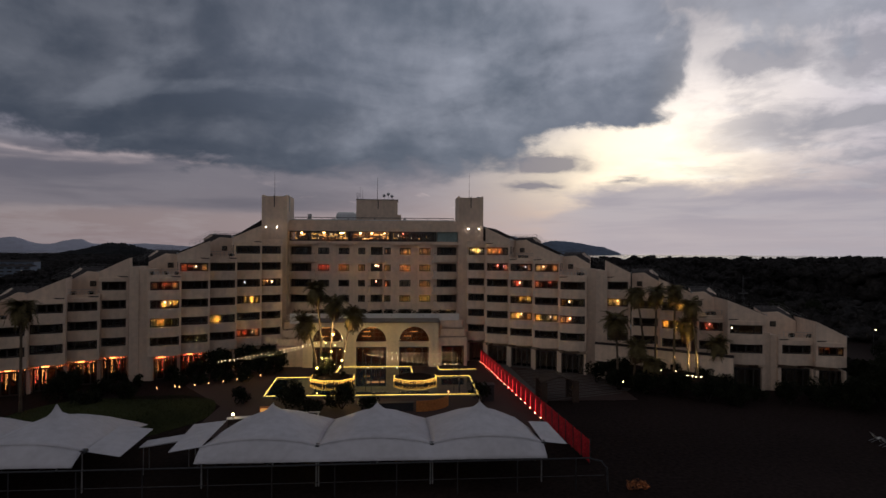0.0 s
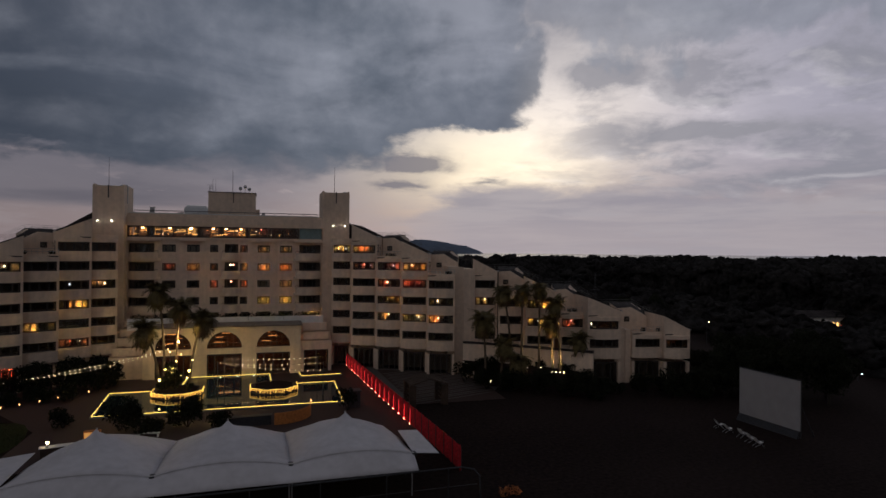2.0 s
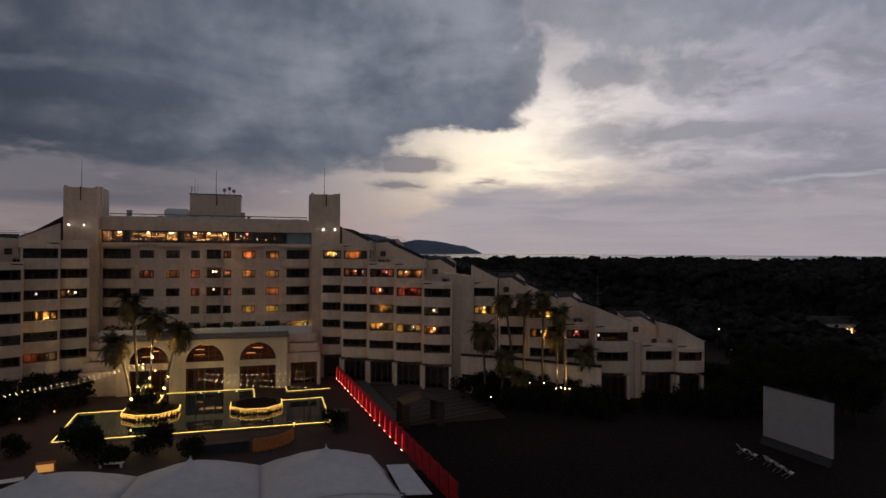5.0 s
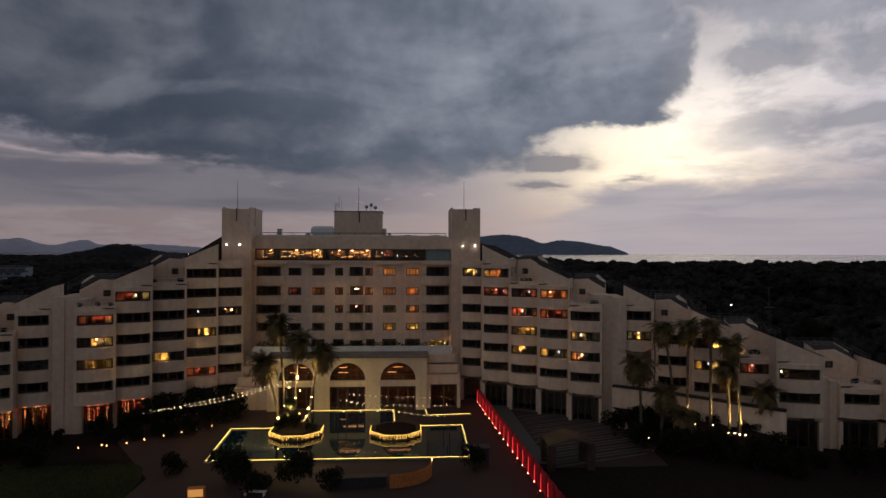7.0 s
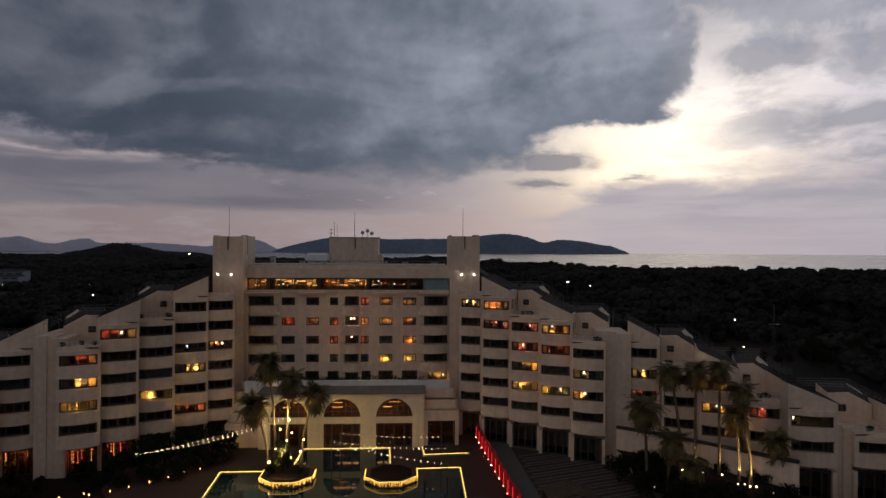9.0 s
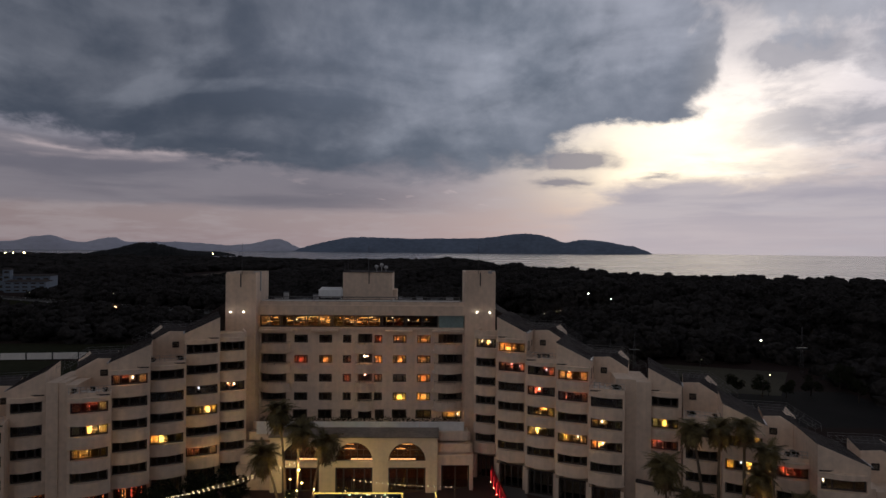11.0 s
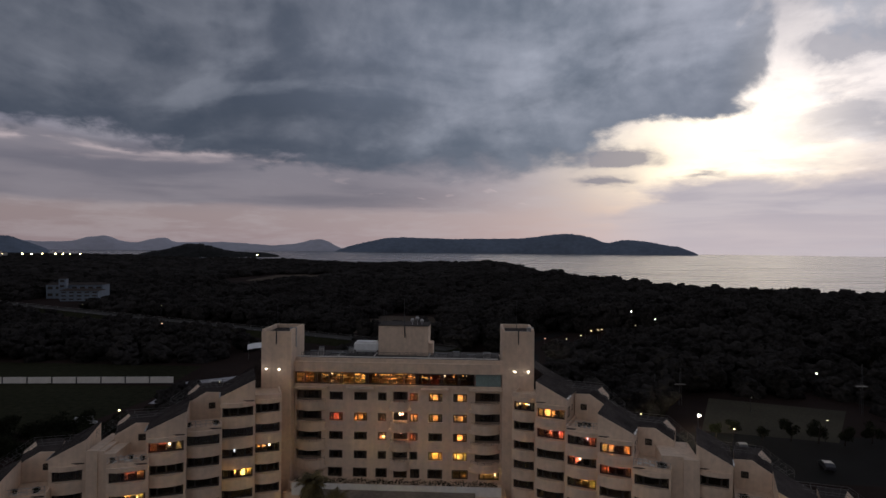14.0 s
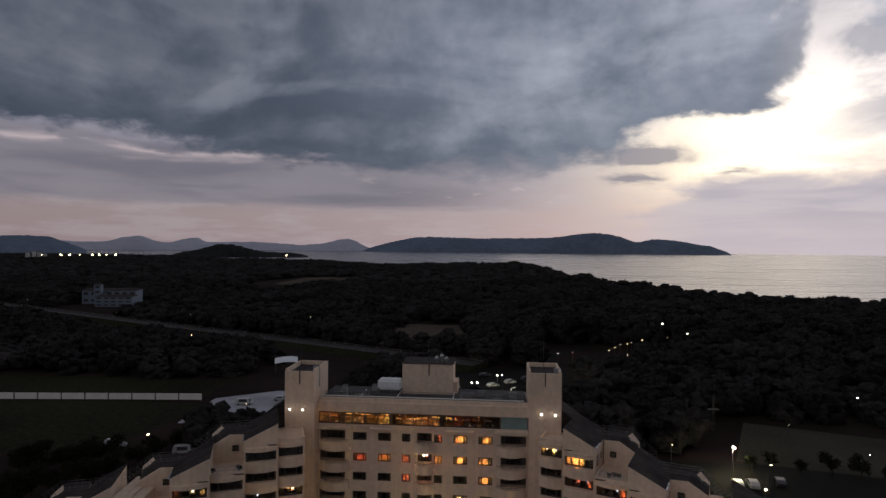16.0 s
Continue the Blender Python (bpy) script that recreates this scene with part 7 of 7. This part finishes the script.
def snack_stand():
    """A small white counter with a lamp, and a lit cabinet beside it, behind the marquees."""
    t = thing("counter", "small white serving counter behind the marquee", "counter", pose(-10.7, -43.0, .03, 0, 0, 12))
    a, b = bmesh.new(), bmesh.new()
    box(a, -1.3, -.35, 0, 1.3, .35, .95)
    box(b, -1.42, -.45, .95, 1.42, .45, 1.02)
    part("body", a, DARK_WOOD, t)
    part("countertop", b, WHITE, t, "white countertop")
    t = thing("table_lamp", "bright globe lamp standing on the serving counter", "lamp", pose(-11.4, -43.3, 1.05))
    a, b = bmesh.new(), bmesh.new()
    tube(a, [(0, 0, 0), (0, 0, .03), (0, 0, .05), (0, 0, .3)], [.12, .12, .02, .02], 8)
    ball(b, (0, 0, .42), .14, 10)
    part("stand", a, DARK_METAL, t)
    part("globe", b, G_UP, t, "glowing globe")
    t = thing("cabinet", "orange-lit wooden cabinet near the serving counter", "cabinet", pose(-8.4, -40.4, .03, 0, 0, 6))
    a, b = bmesh.new(), bmesh.new()
    box(a, -.75, -.3, 0, .75, .3, 1.5)
    bmesh.ops.bevel(a, geom=a.edges[:], offset=.03, segments=1, affect="EDGES")
    box(b, -.65, -.33, .75, .65, -.302, 1.4)
    part("body", a, ORANGE, t)
    part("light_panel", b, G_CABINET, t, "softly lit amber front")
    t = thing("bench", "low white bench between the shrubs", "bench", pose(-3.6, -38.8, .03, 0, 0, -8))
    a = bmesh.new()
    box(a, -1.1, -.22, .38, 1.1, .22, .45)
    part("seat", a, WHITE, t)
    for x in (-.9, .9):
        a = bmesh.new()
        box(a, x - .06, -.18, 0, x + .06, .18, .38)
        part("leg", a, WHITE, t)


snack_stand()

# hedge along the terrace parapet
leafy = leaf_cloud("terrace_hedge", [(-11.5 + .75 * i, -5.0, 8.85 + .15 * math.sin(i * 1.7), .55) for i in range(38)], SHRUB, 77, .12)
tagged(new("terrace_hedge", leafy), "dark planting along the terrace parapet", "hedge", kind="stuff")

# terrace tables
for i, x in enumerate((-6.0, 1.2, 7.4)):
    t = thing("terrace_table", "small dark table with chairs on the terrace", "table", pose(x, -3.6, 6.985), "tables on the terrace")
    a, b = bmesh.new(), bmesh.new()
    box(a, -.7, -.45, .70, .7, .45, .75)
    tube(b, [(0, 0, 0), (0, 0, .03), (0, 0, .05), (0, 0, .7)], [.3, .3, .05, .05], 8)
    part("tabletop", a, FRAME, t)
    part("pedestal", b, DARK_METAL, t)


# ---- beyond the hotel: fields, roads, lamps, buildings ----
def strip(name, pts, w, z, material, label, category):
    bm = bmesh.new()
    for (xa, ya), (xb, yb) in zip(pts, pts[1:]):
        n = Vector((-(yb - ya), xb - xa, 0)).normalized() * w / 2
        bm.faces.new([bm.verts.new(p) for p in ((xa - n.x, ya - n.y, z), (xb - n.x, yb - n.y, z), (xb + n.x, yb + n.y, z), (xa + n.x, ya + n.y, z))])
    return whole(name, bm, material, label, category, kind="structure")


sheet("field", [(-270, 40), (-78, 40), (-72, 86), (-270, 84)], .02, FIELD, "dark mown field behind the hotel", "field")
sheet("field", [(-270, 92), (-78, 94), (-80, 116), (-270, 116)], .02, FIELD, "dark mown field behind the hotel", "field")
sheet("field", [(-211, 566), (-203, 688), (-183, 763), (-222, 837), (-268, 773), (-262, 637)], .05, STUBBLE, "pale stubble clearing in the forest", "field")
sheet("field", [(-44, 202), (-4, 204), (-6, 276), (-46, 278)], .03, STUBBLE, "bare dirt lot in the forest", "field")
sheet("court", [(67, 53), (94, 46), (112, 73), (81, 84.5)], .03, COURT, "dusty fenced sports court under lamps", "court")
sheet("car_park", [(46, 24), (112, 20), (112, 50), (50, 52)], .025, ASPHALT, "dark asphalt car park behind the hotel wing", "car park")
sheet("car_park", [(-72, 66), (-36, 66), (-30, 100), (-58, 104), (-74, 92)], .03, GRAVEL, "pale gravel car park behind the hotel", "car park")
sheet("car_park", [(-1, 92), (36, 90), (40, 150), (4, 150)], .025, ASPHALT, "lamplit asphalt car park in the forest", "car park")
strip("road", [(-430, 368), (-367, 334), (-174, 236), (-42, 172), (6, 146)], 9, 2.2, ROAD, "dark country road through the forest", "road")
strip("road", [(-40, 46), (-30, 110), (20, 150), (60, 215)], 6, .045, ASPHALT, "narrow access road through the trees", "road")


def embankment():
    """The raised bank that carries the country road, with its guard rails."""
    pts = [(-430, 368), (-367, 334), (-174, 236), (-42, 172), (6, 146)]
    bm = bmesh.new()
    for (xa, ya), (xb, yb) in zip(pts, pts[1:]):
        n = Vector((-(yb - ya), xb - xa, 0)).normalized()
        quad_box(bm, [(xa - n.x * 9, ya - n.y * 9, 0), (xb - n.x * 9, yb - n.y * 9, 0), (xb + n.x * 9, yb + n.y * 9, 0), (xa + n.x * 9, ya + n.y * 9, 0), (xa - n.x * 5, ya - n.y * 5, 2.18), (xb - n.x * 5, yb - n.y * 5, 2.18), (xb + n.x * 5, yb + n.y * 5, 2.18), (xa + n.x * 5, ya + n.y * 5, 2.18)])
    whole("embankment", bm, FIELD, "grassy bank carrying the country road", "embankment", kind="structure")
    for s in (-1, 1):
        t = thing("guard_rail", "low pale guard rail along the country road", "guard rail", None, "guard rails")
        for (xa, ya), (xb, yb) in zip(pts, pts[1:]):
            n = Vector((-(yb - ya), xb - xa, 0)).normalized() * 4.6 * s
            r = bmesh.new()
            tube(r, [(xa + n.x, ya + n.y, 2.8), (xb + n.x, yb + n.y, 2.8)], .07, 5)
            part("rail", r, DULL_STEEL, t)
            k = int(math.hypot(xb - xa, yb - ya) / 12)
            for i in range(k):
                f = i / k
                p = bmesh.new()
                x, y = xa + (xb - xa) * f + n.x, ya + (yb - ya) * f + n.y
                box(p, x - .07, y - .07, 2.15, x + .07, y + .07, 2.8)
                part("post", p, METAL, t)


embankment()


def white_wall():
    w = thing("panel_fence", "long white panel fence across the field", "fence")
    A, B = Vector((-262, 70.5, 0)), Vector((-76.9, 89.5, 0))
    n = 26
    d = (B - A) / n
    ang = math.degrees(math.atan2(d.y, d.x))
    pb = bmesh.new()
    box(pb, .18, -.06, .15, d.length - .18, .06, 2.05)
    pm = mesh_of("panel", pb, WHITE)
    qb = bmesh.new()
    box(qb, -.16, -.14, 0, .16, .14, 2.15)
    qm = mesh_of("post", qb, DARK_METAL)
    for i in range(n):
        p = A + d * i
        part("panel", pm, None, w, m=pose(p.x, p.y, 0, 0, 0, ang))
        part("post", qm, None, w, m=pose(p.x, p.y, 0, 0, 0, ang))


white_wall()


def pole_lamp(x, y, h, m_bulb, label="tall pole lamp glowing among the trees", r=.28, beam_w=0):
    t = thing("street_lamp", label, "street lamp", pose(x, y, 0), "lamps beyond the hotel")
    a, b = bmesh.new(), bmesh.new()
    tube(a, [(0, 0, 0), (0, 0, h * .6), (0, 0, h), (0, -.5, h + .15)], [.09, .07, .05, .04], 6)
    ball(b, (0, -.55, h + .05), r, 8, .7)
    part("pole", a, DARK_METAL, t)
    part("lantern", b, m_bulb, t, "bright lantern")


for x, y, h, m_b, r in ((63.2, 45.1, 5.8, G_WHITE, .7), (91, 46, 5, G_UP, .22), (66.6, 35.5, 5.7, G_UP, .28), (60.5, 23.6, 5.4, G_UP, .5), (86, 70, 4, G_UP, .16), (50.5, 45.1, 5.8, G_UP, .2), (115, 92.5, 6.0, G_WHITE, .5), (5.6, 97.5, 6, G_WHITE, .55), (7.2, 97.8, 6, G_WHITE, .55), (13.4, 109.4, 6, G_WHITE, .5), (15.0, 109.8, 6, G_WHITE, .5), (55.9, 148.4, 5, G_WHITE, .32), (93.5, 194.5, 6, G_UP, .22), (91.7, 206.4, 12, G_WHITE, .75), (93, 173.7, 12, G_WHITE, .5), (37.8, 157.6, 5, G_WHITE, .34), (44, 160, 5, G_RED, .22), (148, 120, 6, G_UP, .4), (104, 92, 5, G_UP, .2),
                      (-50, 60, 7.5, G_UP, .22), (-64, 40, 5.5, G_UP, .4), (-120, 165, 8, G_ORG, .6), (-238, 190, 7, G_UP, .35), (-160, 240, 8, G_UP, .3), (-90, 238, 8, G_UP, .25), (-205, 240, 8, G_UP, .3), (-310, 300, 9, G_UP, .5), (-60, 170, 8, G_UP, .2), (-286, 185, 7, G_UP, .3), (116, 10, 5.3, G_WHITE, .42), (149.5, 9.6, 5.8, G_WHITE, .6), (95.8, -36.8, 1.2, G_COOL, .3), (87.4, -16.2, 3.8, G_UP, .24), (99.8, .8, 4.8, G_UP, .22)):
    pole_lamp(x, y, h, m_b, r=r * .5)
flood = new("court_flood", bpy.data.lights.new("court_flood", "POINT"))
flood.data.energy, flood.data.color, flood.data.shadow_soft_size = 2600, (1.0, .86, .55), .3
flood.location = (63.7, 44.2, 5.2)
lot_light = new("lot_light", bpy.data.lights.new("lot_light", "POINT"))
lot_light.data.energy, lot_light.data.color, lot_light.data.shadow_soft_size = 5200, (1.0, .90, .66), .3
lot_light.location = (10.4, 103.4, 7.0)
# harbour lights under the far headland
for i, az in enumerate((-38.6, -37.3, -36.7, -36.0, -35.1, -34.6, -34.1, -33.4, -19.4)):
    pole_lamp(2150 * math.sin(radians(az)), 2150 * math.cos(radians(az)) - 90, 13 if i < 8 else 12, G_UP, "distant lamp on the far shore", 2.4 if i % 3 else 1.5)


for x, y in ((53.1, 159.6), (57.1, 163.3), (60.6, 170.1), (63.8, 175.9), (68, 185), (95, 210), (71.5, 187), (74, 189.6), (80.9, 199.9), (57.8, 142.3), (59.9, 145.7), (62.6, 152.1), (65.5, 158.3), (78, 176)):
    pole_lamp(x, y, 5.0, G_UP, "small lamp in a row along a forest path", .10)


def house(x, y, w, d, h, rz, wall, label, windows=4, storeys=2):
    t = thing("house", label, "building", pose(x, y, 0, 0, 0, rz), "buildings beyond the trees")
    b = bmesh.new()
    box(b, -w / 2, -d / 2, 0, w / 2, d / 2, h)
    part("wall", b, wall, t)
    r = bmesh.new()
    quad_box(r, [(-w / 2 - .5, -d / 2 - .5, h), (w / 2 + .5, -d / 2 - .5, h), (w / 2 + .5, d / 2 + .5, h), (-w / 2 - .5, d / 2 + .5, h), (-w / 2 + 1, -.4, h + 1.4), (w / 2 - 1, -.4, h + 1.4), (w / 2 - 1, .4, h + 1.4), (-w / 2 + 1, .4, h + 1.4)])
    part("roof", r, TILE_ROOF, t)
    for s in range(storeys):
        for i in range(windows):
            cx = -w / 2 + w * (i + .5) / windows
            g = bmesh.new()
            box(g, cx - w / windows * .3, -d / 2 - .08, h / storeys * (s + .35), cx + w / windows * .3, -d / 2 - .01, h / storeys * (s + .75))
            part("window", g, FRAME, t)
    return t


house(-278, 350, 26, 14, 7.5, 14, BLUE_WALL, "pale blue-white block far off among the trees", 5, 3)
house(-300, 360, 5, 5, 15.5, 14, BLUE_WALL, "pale tower of the block among the trees", 1, 4)
house(-296, 372, 40, 16, 10.5, 14, BLUE_WALL, "long pale wing of the block among the trees", 7, 2)


def carport(x, y):
    t = thing("carport", "open carport with a tilted white roof", "carport", pose(x, y, 0, 0, 0, 20))
    b = bmesh.new()
    for (xa, za), (xb, zb) in (((-4.2, 3.6), (-1.4, 4.1)), ((-1.4, 4.1), (1.4, 4.2)), ((1.4, 4.2), (4.2, 3.9))):
        quad_box(b, [(xa, -2.6, za), (xb, -2.6, zb), (xb, 2.6, zb + 1.1), (xa, 2.6, za + 1.1), (xa, -2.6, za + .12), (xb, -2.6, zb + .12), (xb, 2.6, zb + 1.22), (xa, 2.6, za + 1.22)])
    bmesh.ops.remove_doubles(b, verts=b.verts[:], dist=.001)
    part("roof", b, TANK, t, "white sheet roof")
    for px in (-3.8, 3.8):
        for py in (-2.3, 2.3):
            q = bmesh.new()
            tube(q, [(px, py, 0), (px, py, 3.72 + .42 * (py + 2.6))], .08, 6)
            part("post", q, DULL_STEEL, t)


carport(-66, 133)
house(-178, 128, 12, 8, 4, 5, WHITE, "low white shed at the edge of the field", 3, 1)
for az, h in ((-39.5, 21), (-39.1, 24), (-38.75, 22), (-38.4, 17)):
    house(2120 * math.sin(radians(az)), 2120 * math.cos(radians(az)) - 90, 11, 9, h, -az, WHITE, "distant pale apartment block by the far shore", 3, 7)


def pavilion():
    t = thing("pavilion", "low far pavilion with a row of lit windows", "building", pose(144.5, 10.5, 0, 0, 0, -14))
    b = bmesh.new()
    box(b, -9, -3, 0, 9, 3, 4.0)
    part("wall", b, WHITE, t)
    r = bmesh.new()
    quad_box(r, [(-9.6, -3.6, 4.0), (9.6, -3.6, 4.0), (9.6, 3.6, 4.0), (-9.6, 3.6, 4.0), (-8, -.3, 5.4), (8, -.3, 5.4), (8, .3, 5.4), (-8, .3, 5.4)])
    part("roof", r, TILE_ROOF, t)
    for i in range(9):
        g = bmesh.new()
        box(g, -4.6 + 1.05 * i, -3.1, .8, -4.3 + 1.05 * i, -3.02, 2.7)
        part("window", g, G_BAR if i < 6 else G_REDBAR, t, "lit tall window")


pavilion()


# ---- vehicles ----
def car(x, y, rz, paint, label, van=False):
    t = thing("car", label, "car", pose(x, y, .03, 0, 0, rz), "parked cars")
    L, W, H = (4.9, 1.8, 1.95) if van else (4.3, 1.72, 1.45)
    b = bmesh.new()
    prof = [(-L / 2, .35), (L / 2, .35), (L / 2, .8), (L / 2 - .9, .95), (L / 2 - 1.6 + (.6 if van else 0), H), (-L / 2 + (.25 if van else .9), H), (-L / 2, .95)]
    v0 = [b.verts.new((px, -W / 2, pz)) for px, pz in prof]
    v1 = [b.verts.new((px, W / 2, pz)) for px, pz in prof]
    b.faces.new(v0)
    b.faces.new(v1[::-1])
    for i in range(len(prof)):
        j = (i + 1) % len(prof)
        b.faces.new((v0[i], v1[i], v1[j], v0[j]))
    bmesh.ops.bevel(b, geom=b.edges[:], offset=.07, segments=2, affect="EDGES")
    part("body", b, paint, t)
    for s in (-1, 1):
        g = bmesh.new()
        box(g, -L / 2 + 1.0, s * (W / 2 + .005) - .01, .98, L / 2 - 1.6, s * (W / 2 + .005) + .01, H - .12)
        part("side_window", g, DARK_METAL, t)
        for px in (-L / 2 + .85, L / 2 - .85):
            w = bmesh.new()
            tube(w, [(px, s * (W / 2 - .18), .32), (px, s * (W / 2 + .03), .32)], .32, 12)
            part("wheel", w, DARK_METAL, t)
    g = bmesh.new()
    quad_box(g, [(L / 2 - .86, -.7, 1.0), (L / 2 - .84, -.7, 1.0), (L / 2 - .84, .7, 1.0), (L / 2 - .86, .7, 1.0), (L / 2 - 1.5 + (.6 if van else 0), -.6, H - .08), (L / 2 - 1.48 + (.6 if van else 0), -.6, H - .08), (L / 2 - 1.48 + (.6 if van else 0), .6, H - .08), (L / 2 - 1.5 + (.6 if van else 0), .6, H - .08)])
    part("windscreen", g, DARK_METAL, t)


for x, y, r, p, l, v in ((61.5, 38, 80, CAR_WHITE, "white car parked behind the hotel wing", False), (64.6, 38.4, 82, CAR_WHITE, "white car parked behind the hotel wing", False), (70.5, 40, 78, CAR_DARK, "dark car parked behind the hotel wing", False), (82, 30, 80, CAR_DARK, "dark car parked behind the hotel wing", False),
                           (-56, 76, 20, CAR_WHITE, "pale car in the gravel car park", False), (-50, 84, 200, CAR_DARK, "dark car in the gravel car park", False), (-62, 86, 10, CAR_WHITE, "pale van in the gravel car park", True), (-46, 78, 15, CAR_WHITE, "pale car in the gravel car park", False), (-66, 78, 100, CAR_WHITE, "pale car in the gravel car park", False), (-53, 92, 5, CAR_WHITE, "pale car in the gravel car park", False),
                           (-58, 44, 15, CAR_WHITE, "white van parked behind the hotel", True), (-76, 46, 10, CAR_WHITE, "white van parked behind the hotel", True),
                           (20, 112, 30, CAR_WHITE, "pale car in the lamplit car park", False), (23, 106, 30, CAR_WHITE, "pale car in the lamplit car park", False), (27, 111, 30, CAR_WHITE, "pale car in the lamplit car park", False), (30, 104, 30, CAR_WHITE, "pale car in the lamplit car park", False), (12, 118, 30, CAR_WHITE, "pale car in the lamplit car park", False), (18, 124, 30, CAR_WHITE, "pale car in the lamplit car park", False), (24, 130, 30, CAR_DARK, "dark car in the lamplit car park", False), (28, 120, 30, CAR_WHITE, "pale car in the lamplit car park", False), (9, 134, 20, CAR_DARK, "dark car in the lamplit car park", False)):
    car(x, y, r, p, l, v)


def mast(x, y, h):
    t = thing("mast", "tall thin lattice mast behind the hotel", "mast", pose(x, y, 0), "masts")
    for k in range(3):
        a = k * 2.094
        b = bmesh.new()
        tube(b, [(.5 * math.cos(a), .5 * math.sin(a), 0), (.12 * math.cos(a), .12 * math.sin(a), h)], .06, 5)
        part("leg", b, DARK_METAL, t)
    for i in range(7):
        b = bmesh.new()
        z, r = h * (i + .5) / 7, .5 - .38 * (i + .5) / 7
        tube(b, [(r * math.cos(k * 2.094), r * math.sin(k * 2.094), z) for k in (0, 1, 2, 0)], .035, 4)
        part("brace", b, DARK_METAL, t)
    b = bmesh.new()
    box(b, -1.4, -.4, h * .55, 1.4, .4, h * .55 + .25)
    part("platform", b, DARK_METAL, t)


mast(114, 70, 13)
mast(62, 72, 9)
mast(70, 76, 10)


def small_tree(x, y, h, seed, label="small dark broadleaf tree beside the court", group="trees by the court", lumps=9):
    t = thing("tree", label, "tree", pose(x, y, 0), group)
    rng = random.Random(seed)
    b = bmesh.new()
    tube(b, [(0, 0, 0), (.1, 0, h * .35), (.2, .1, h * .7)], [.2, .14, .06], 6)
    for k in range(4):
        a = k * 1.57 + rng.uniform(-.4, .4)
        tube(b, [(.1, 0, h * .35), (.1 + h * .22 * math.cos(a), h * .22 * math.sin(a), h * .65)], [.09, .03], 5)
    part("trunk", b, TWIG, t)
    spots = [(rng.uniform(-.3, .3) * h, rng.uniform(-.3, .3) * h, h * rng.uniform(.36, .92), h * rng.uniform(.16, .26)) for _ in range(lumps)]
    part("crown", leaf_cloud("crown", spots, SHRUB, seed, .2, 150), None, t)


for i, (x, y, h) in enumerate(((84, 46.5, 4.6), (89, 45, 5.0), (94, 44, 4.2), (72, 48, 3.6), (101, 46, 4.4), (68, 47.5, 3.2), (112, 52, 6), (120, 46, 7), (78, 47, 3.0), (108, 40, 5))):
    small_tree(x, y, h, 300 + i)


def striped_paving():
    """Pale slabs laid in slanting rows on the side court."""
    court = thing("pavement", "dark side court with slanting rows of pale slabs", "pavement", kind="structure")
    b = bmesh.new()
    bb = [(25.6, -9.5), (39.5, -17.2), (38.6, -33.2), (26.2, -33.2)]
    prism(b, bb[::-1], .045, .06)
    part("bed", b, PAVE, court)
    a = bmesh.new()
    box(a, -.62, -.16, 0, .62, .16, .018)
    slab = mesh_of("slab", a, PAVE_STRIPE)
    rng = random.Random(12)
    for i in range(22):
        for j in range(11):
            x, y = 26.6 + j * 1.28 + (i % 2) * .5, -13.2 - i * .93 + j * .42
            if x > 38.3 or y < -32.8 or y > -9.7 - (x - 25.6) * .56:
                continue
            part("slab", slab, None, court, m=pose(x, y, .061, 0, 0, 18 + rng.uniform(-.6, .6)))


striped_paving()


def lit_bush(x, y):
    """A low russet bush near the court's edge."""
    spots = [(x - .5, y, .35, .45), (x + .1, y - .1, .45, .5), (x + .7, y + .1, .3, .42)]
    t = thing("bush", "low russet bush on the dark bare ground", "bush")
    part("foliage", leaf_cloud("foliage", spots, RUSSET, 31, .1, 160), None, t)


lit_bush(26.6, -62.6)


# dark trees before the ground-floor restaurants and at the end of the wing
for i, (x, y, h) in enumerate(((-21.6, -18.0, 4.4), (-19.2, -16.2, 4.0), (-16.8, -14.4, 4.6), (-14.4, -13.0, 4.4), (-12.6, -11.6, 3.6), (-36.6, -29.5, 3.6), (-23.4, -19.4, 3.2), (-26.0, -21.2, 2.6), (-32.2, -24.2, 2.6), (-30.0, -23.4, 1.8))):
    small_tree(x, y, h, 500 + i, "bushy dark tree before the hotel's ground floor", "trees before the restaurants")
for i, (x, y, h) in enumerate(((69.6, -38.2, 5.6), (72.4, -36.0, 6.6), (71.4, -41.6, 6.2), (74.6, -44, 7.0), (77, -39, 7.4), (76, -33, 7.0), (81, -44, 7.6), (66.6, -37.4, 3.0), (86, -38, 8.0), (82, -32, 7.5), (71.5, -30.5, 5.0), (78, -47, 6.5))):
    small_tree(x, y, h, 540 + i, "bushy dark tree at the end of the hotel wing", "trees at the wing's end", 14)

for i, (x, y, h) in enumerate(((-83.4, 26.4, 6), (-81.0, 29.4, 6.4), (-77.6, 31.5, 5.6), (-74.2, 33.7, 6.2), (-70.9, 36.3, 5.8), (-73.0, 16.7, 6.6), (-69.3, 19.1, 6), (-66.7, 23.3, 5.6), (-64.4, 28.4, 5.4), (-63.6, 34.9, 5.2), (-62.8, 40.4, 5), (-73.9, 12.6, 6.4), (-61.0, 46.1, 4.8), (-60.1, 52.1, 4.6))):
    small_tree(x, y, h, 580 + i, "bushy dark tree between the hotel and the field", "trees behind the hotel", 14)
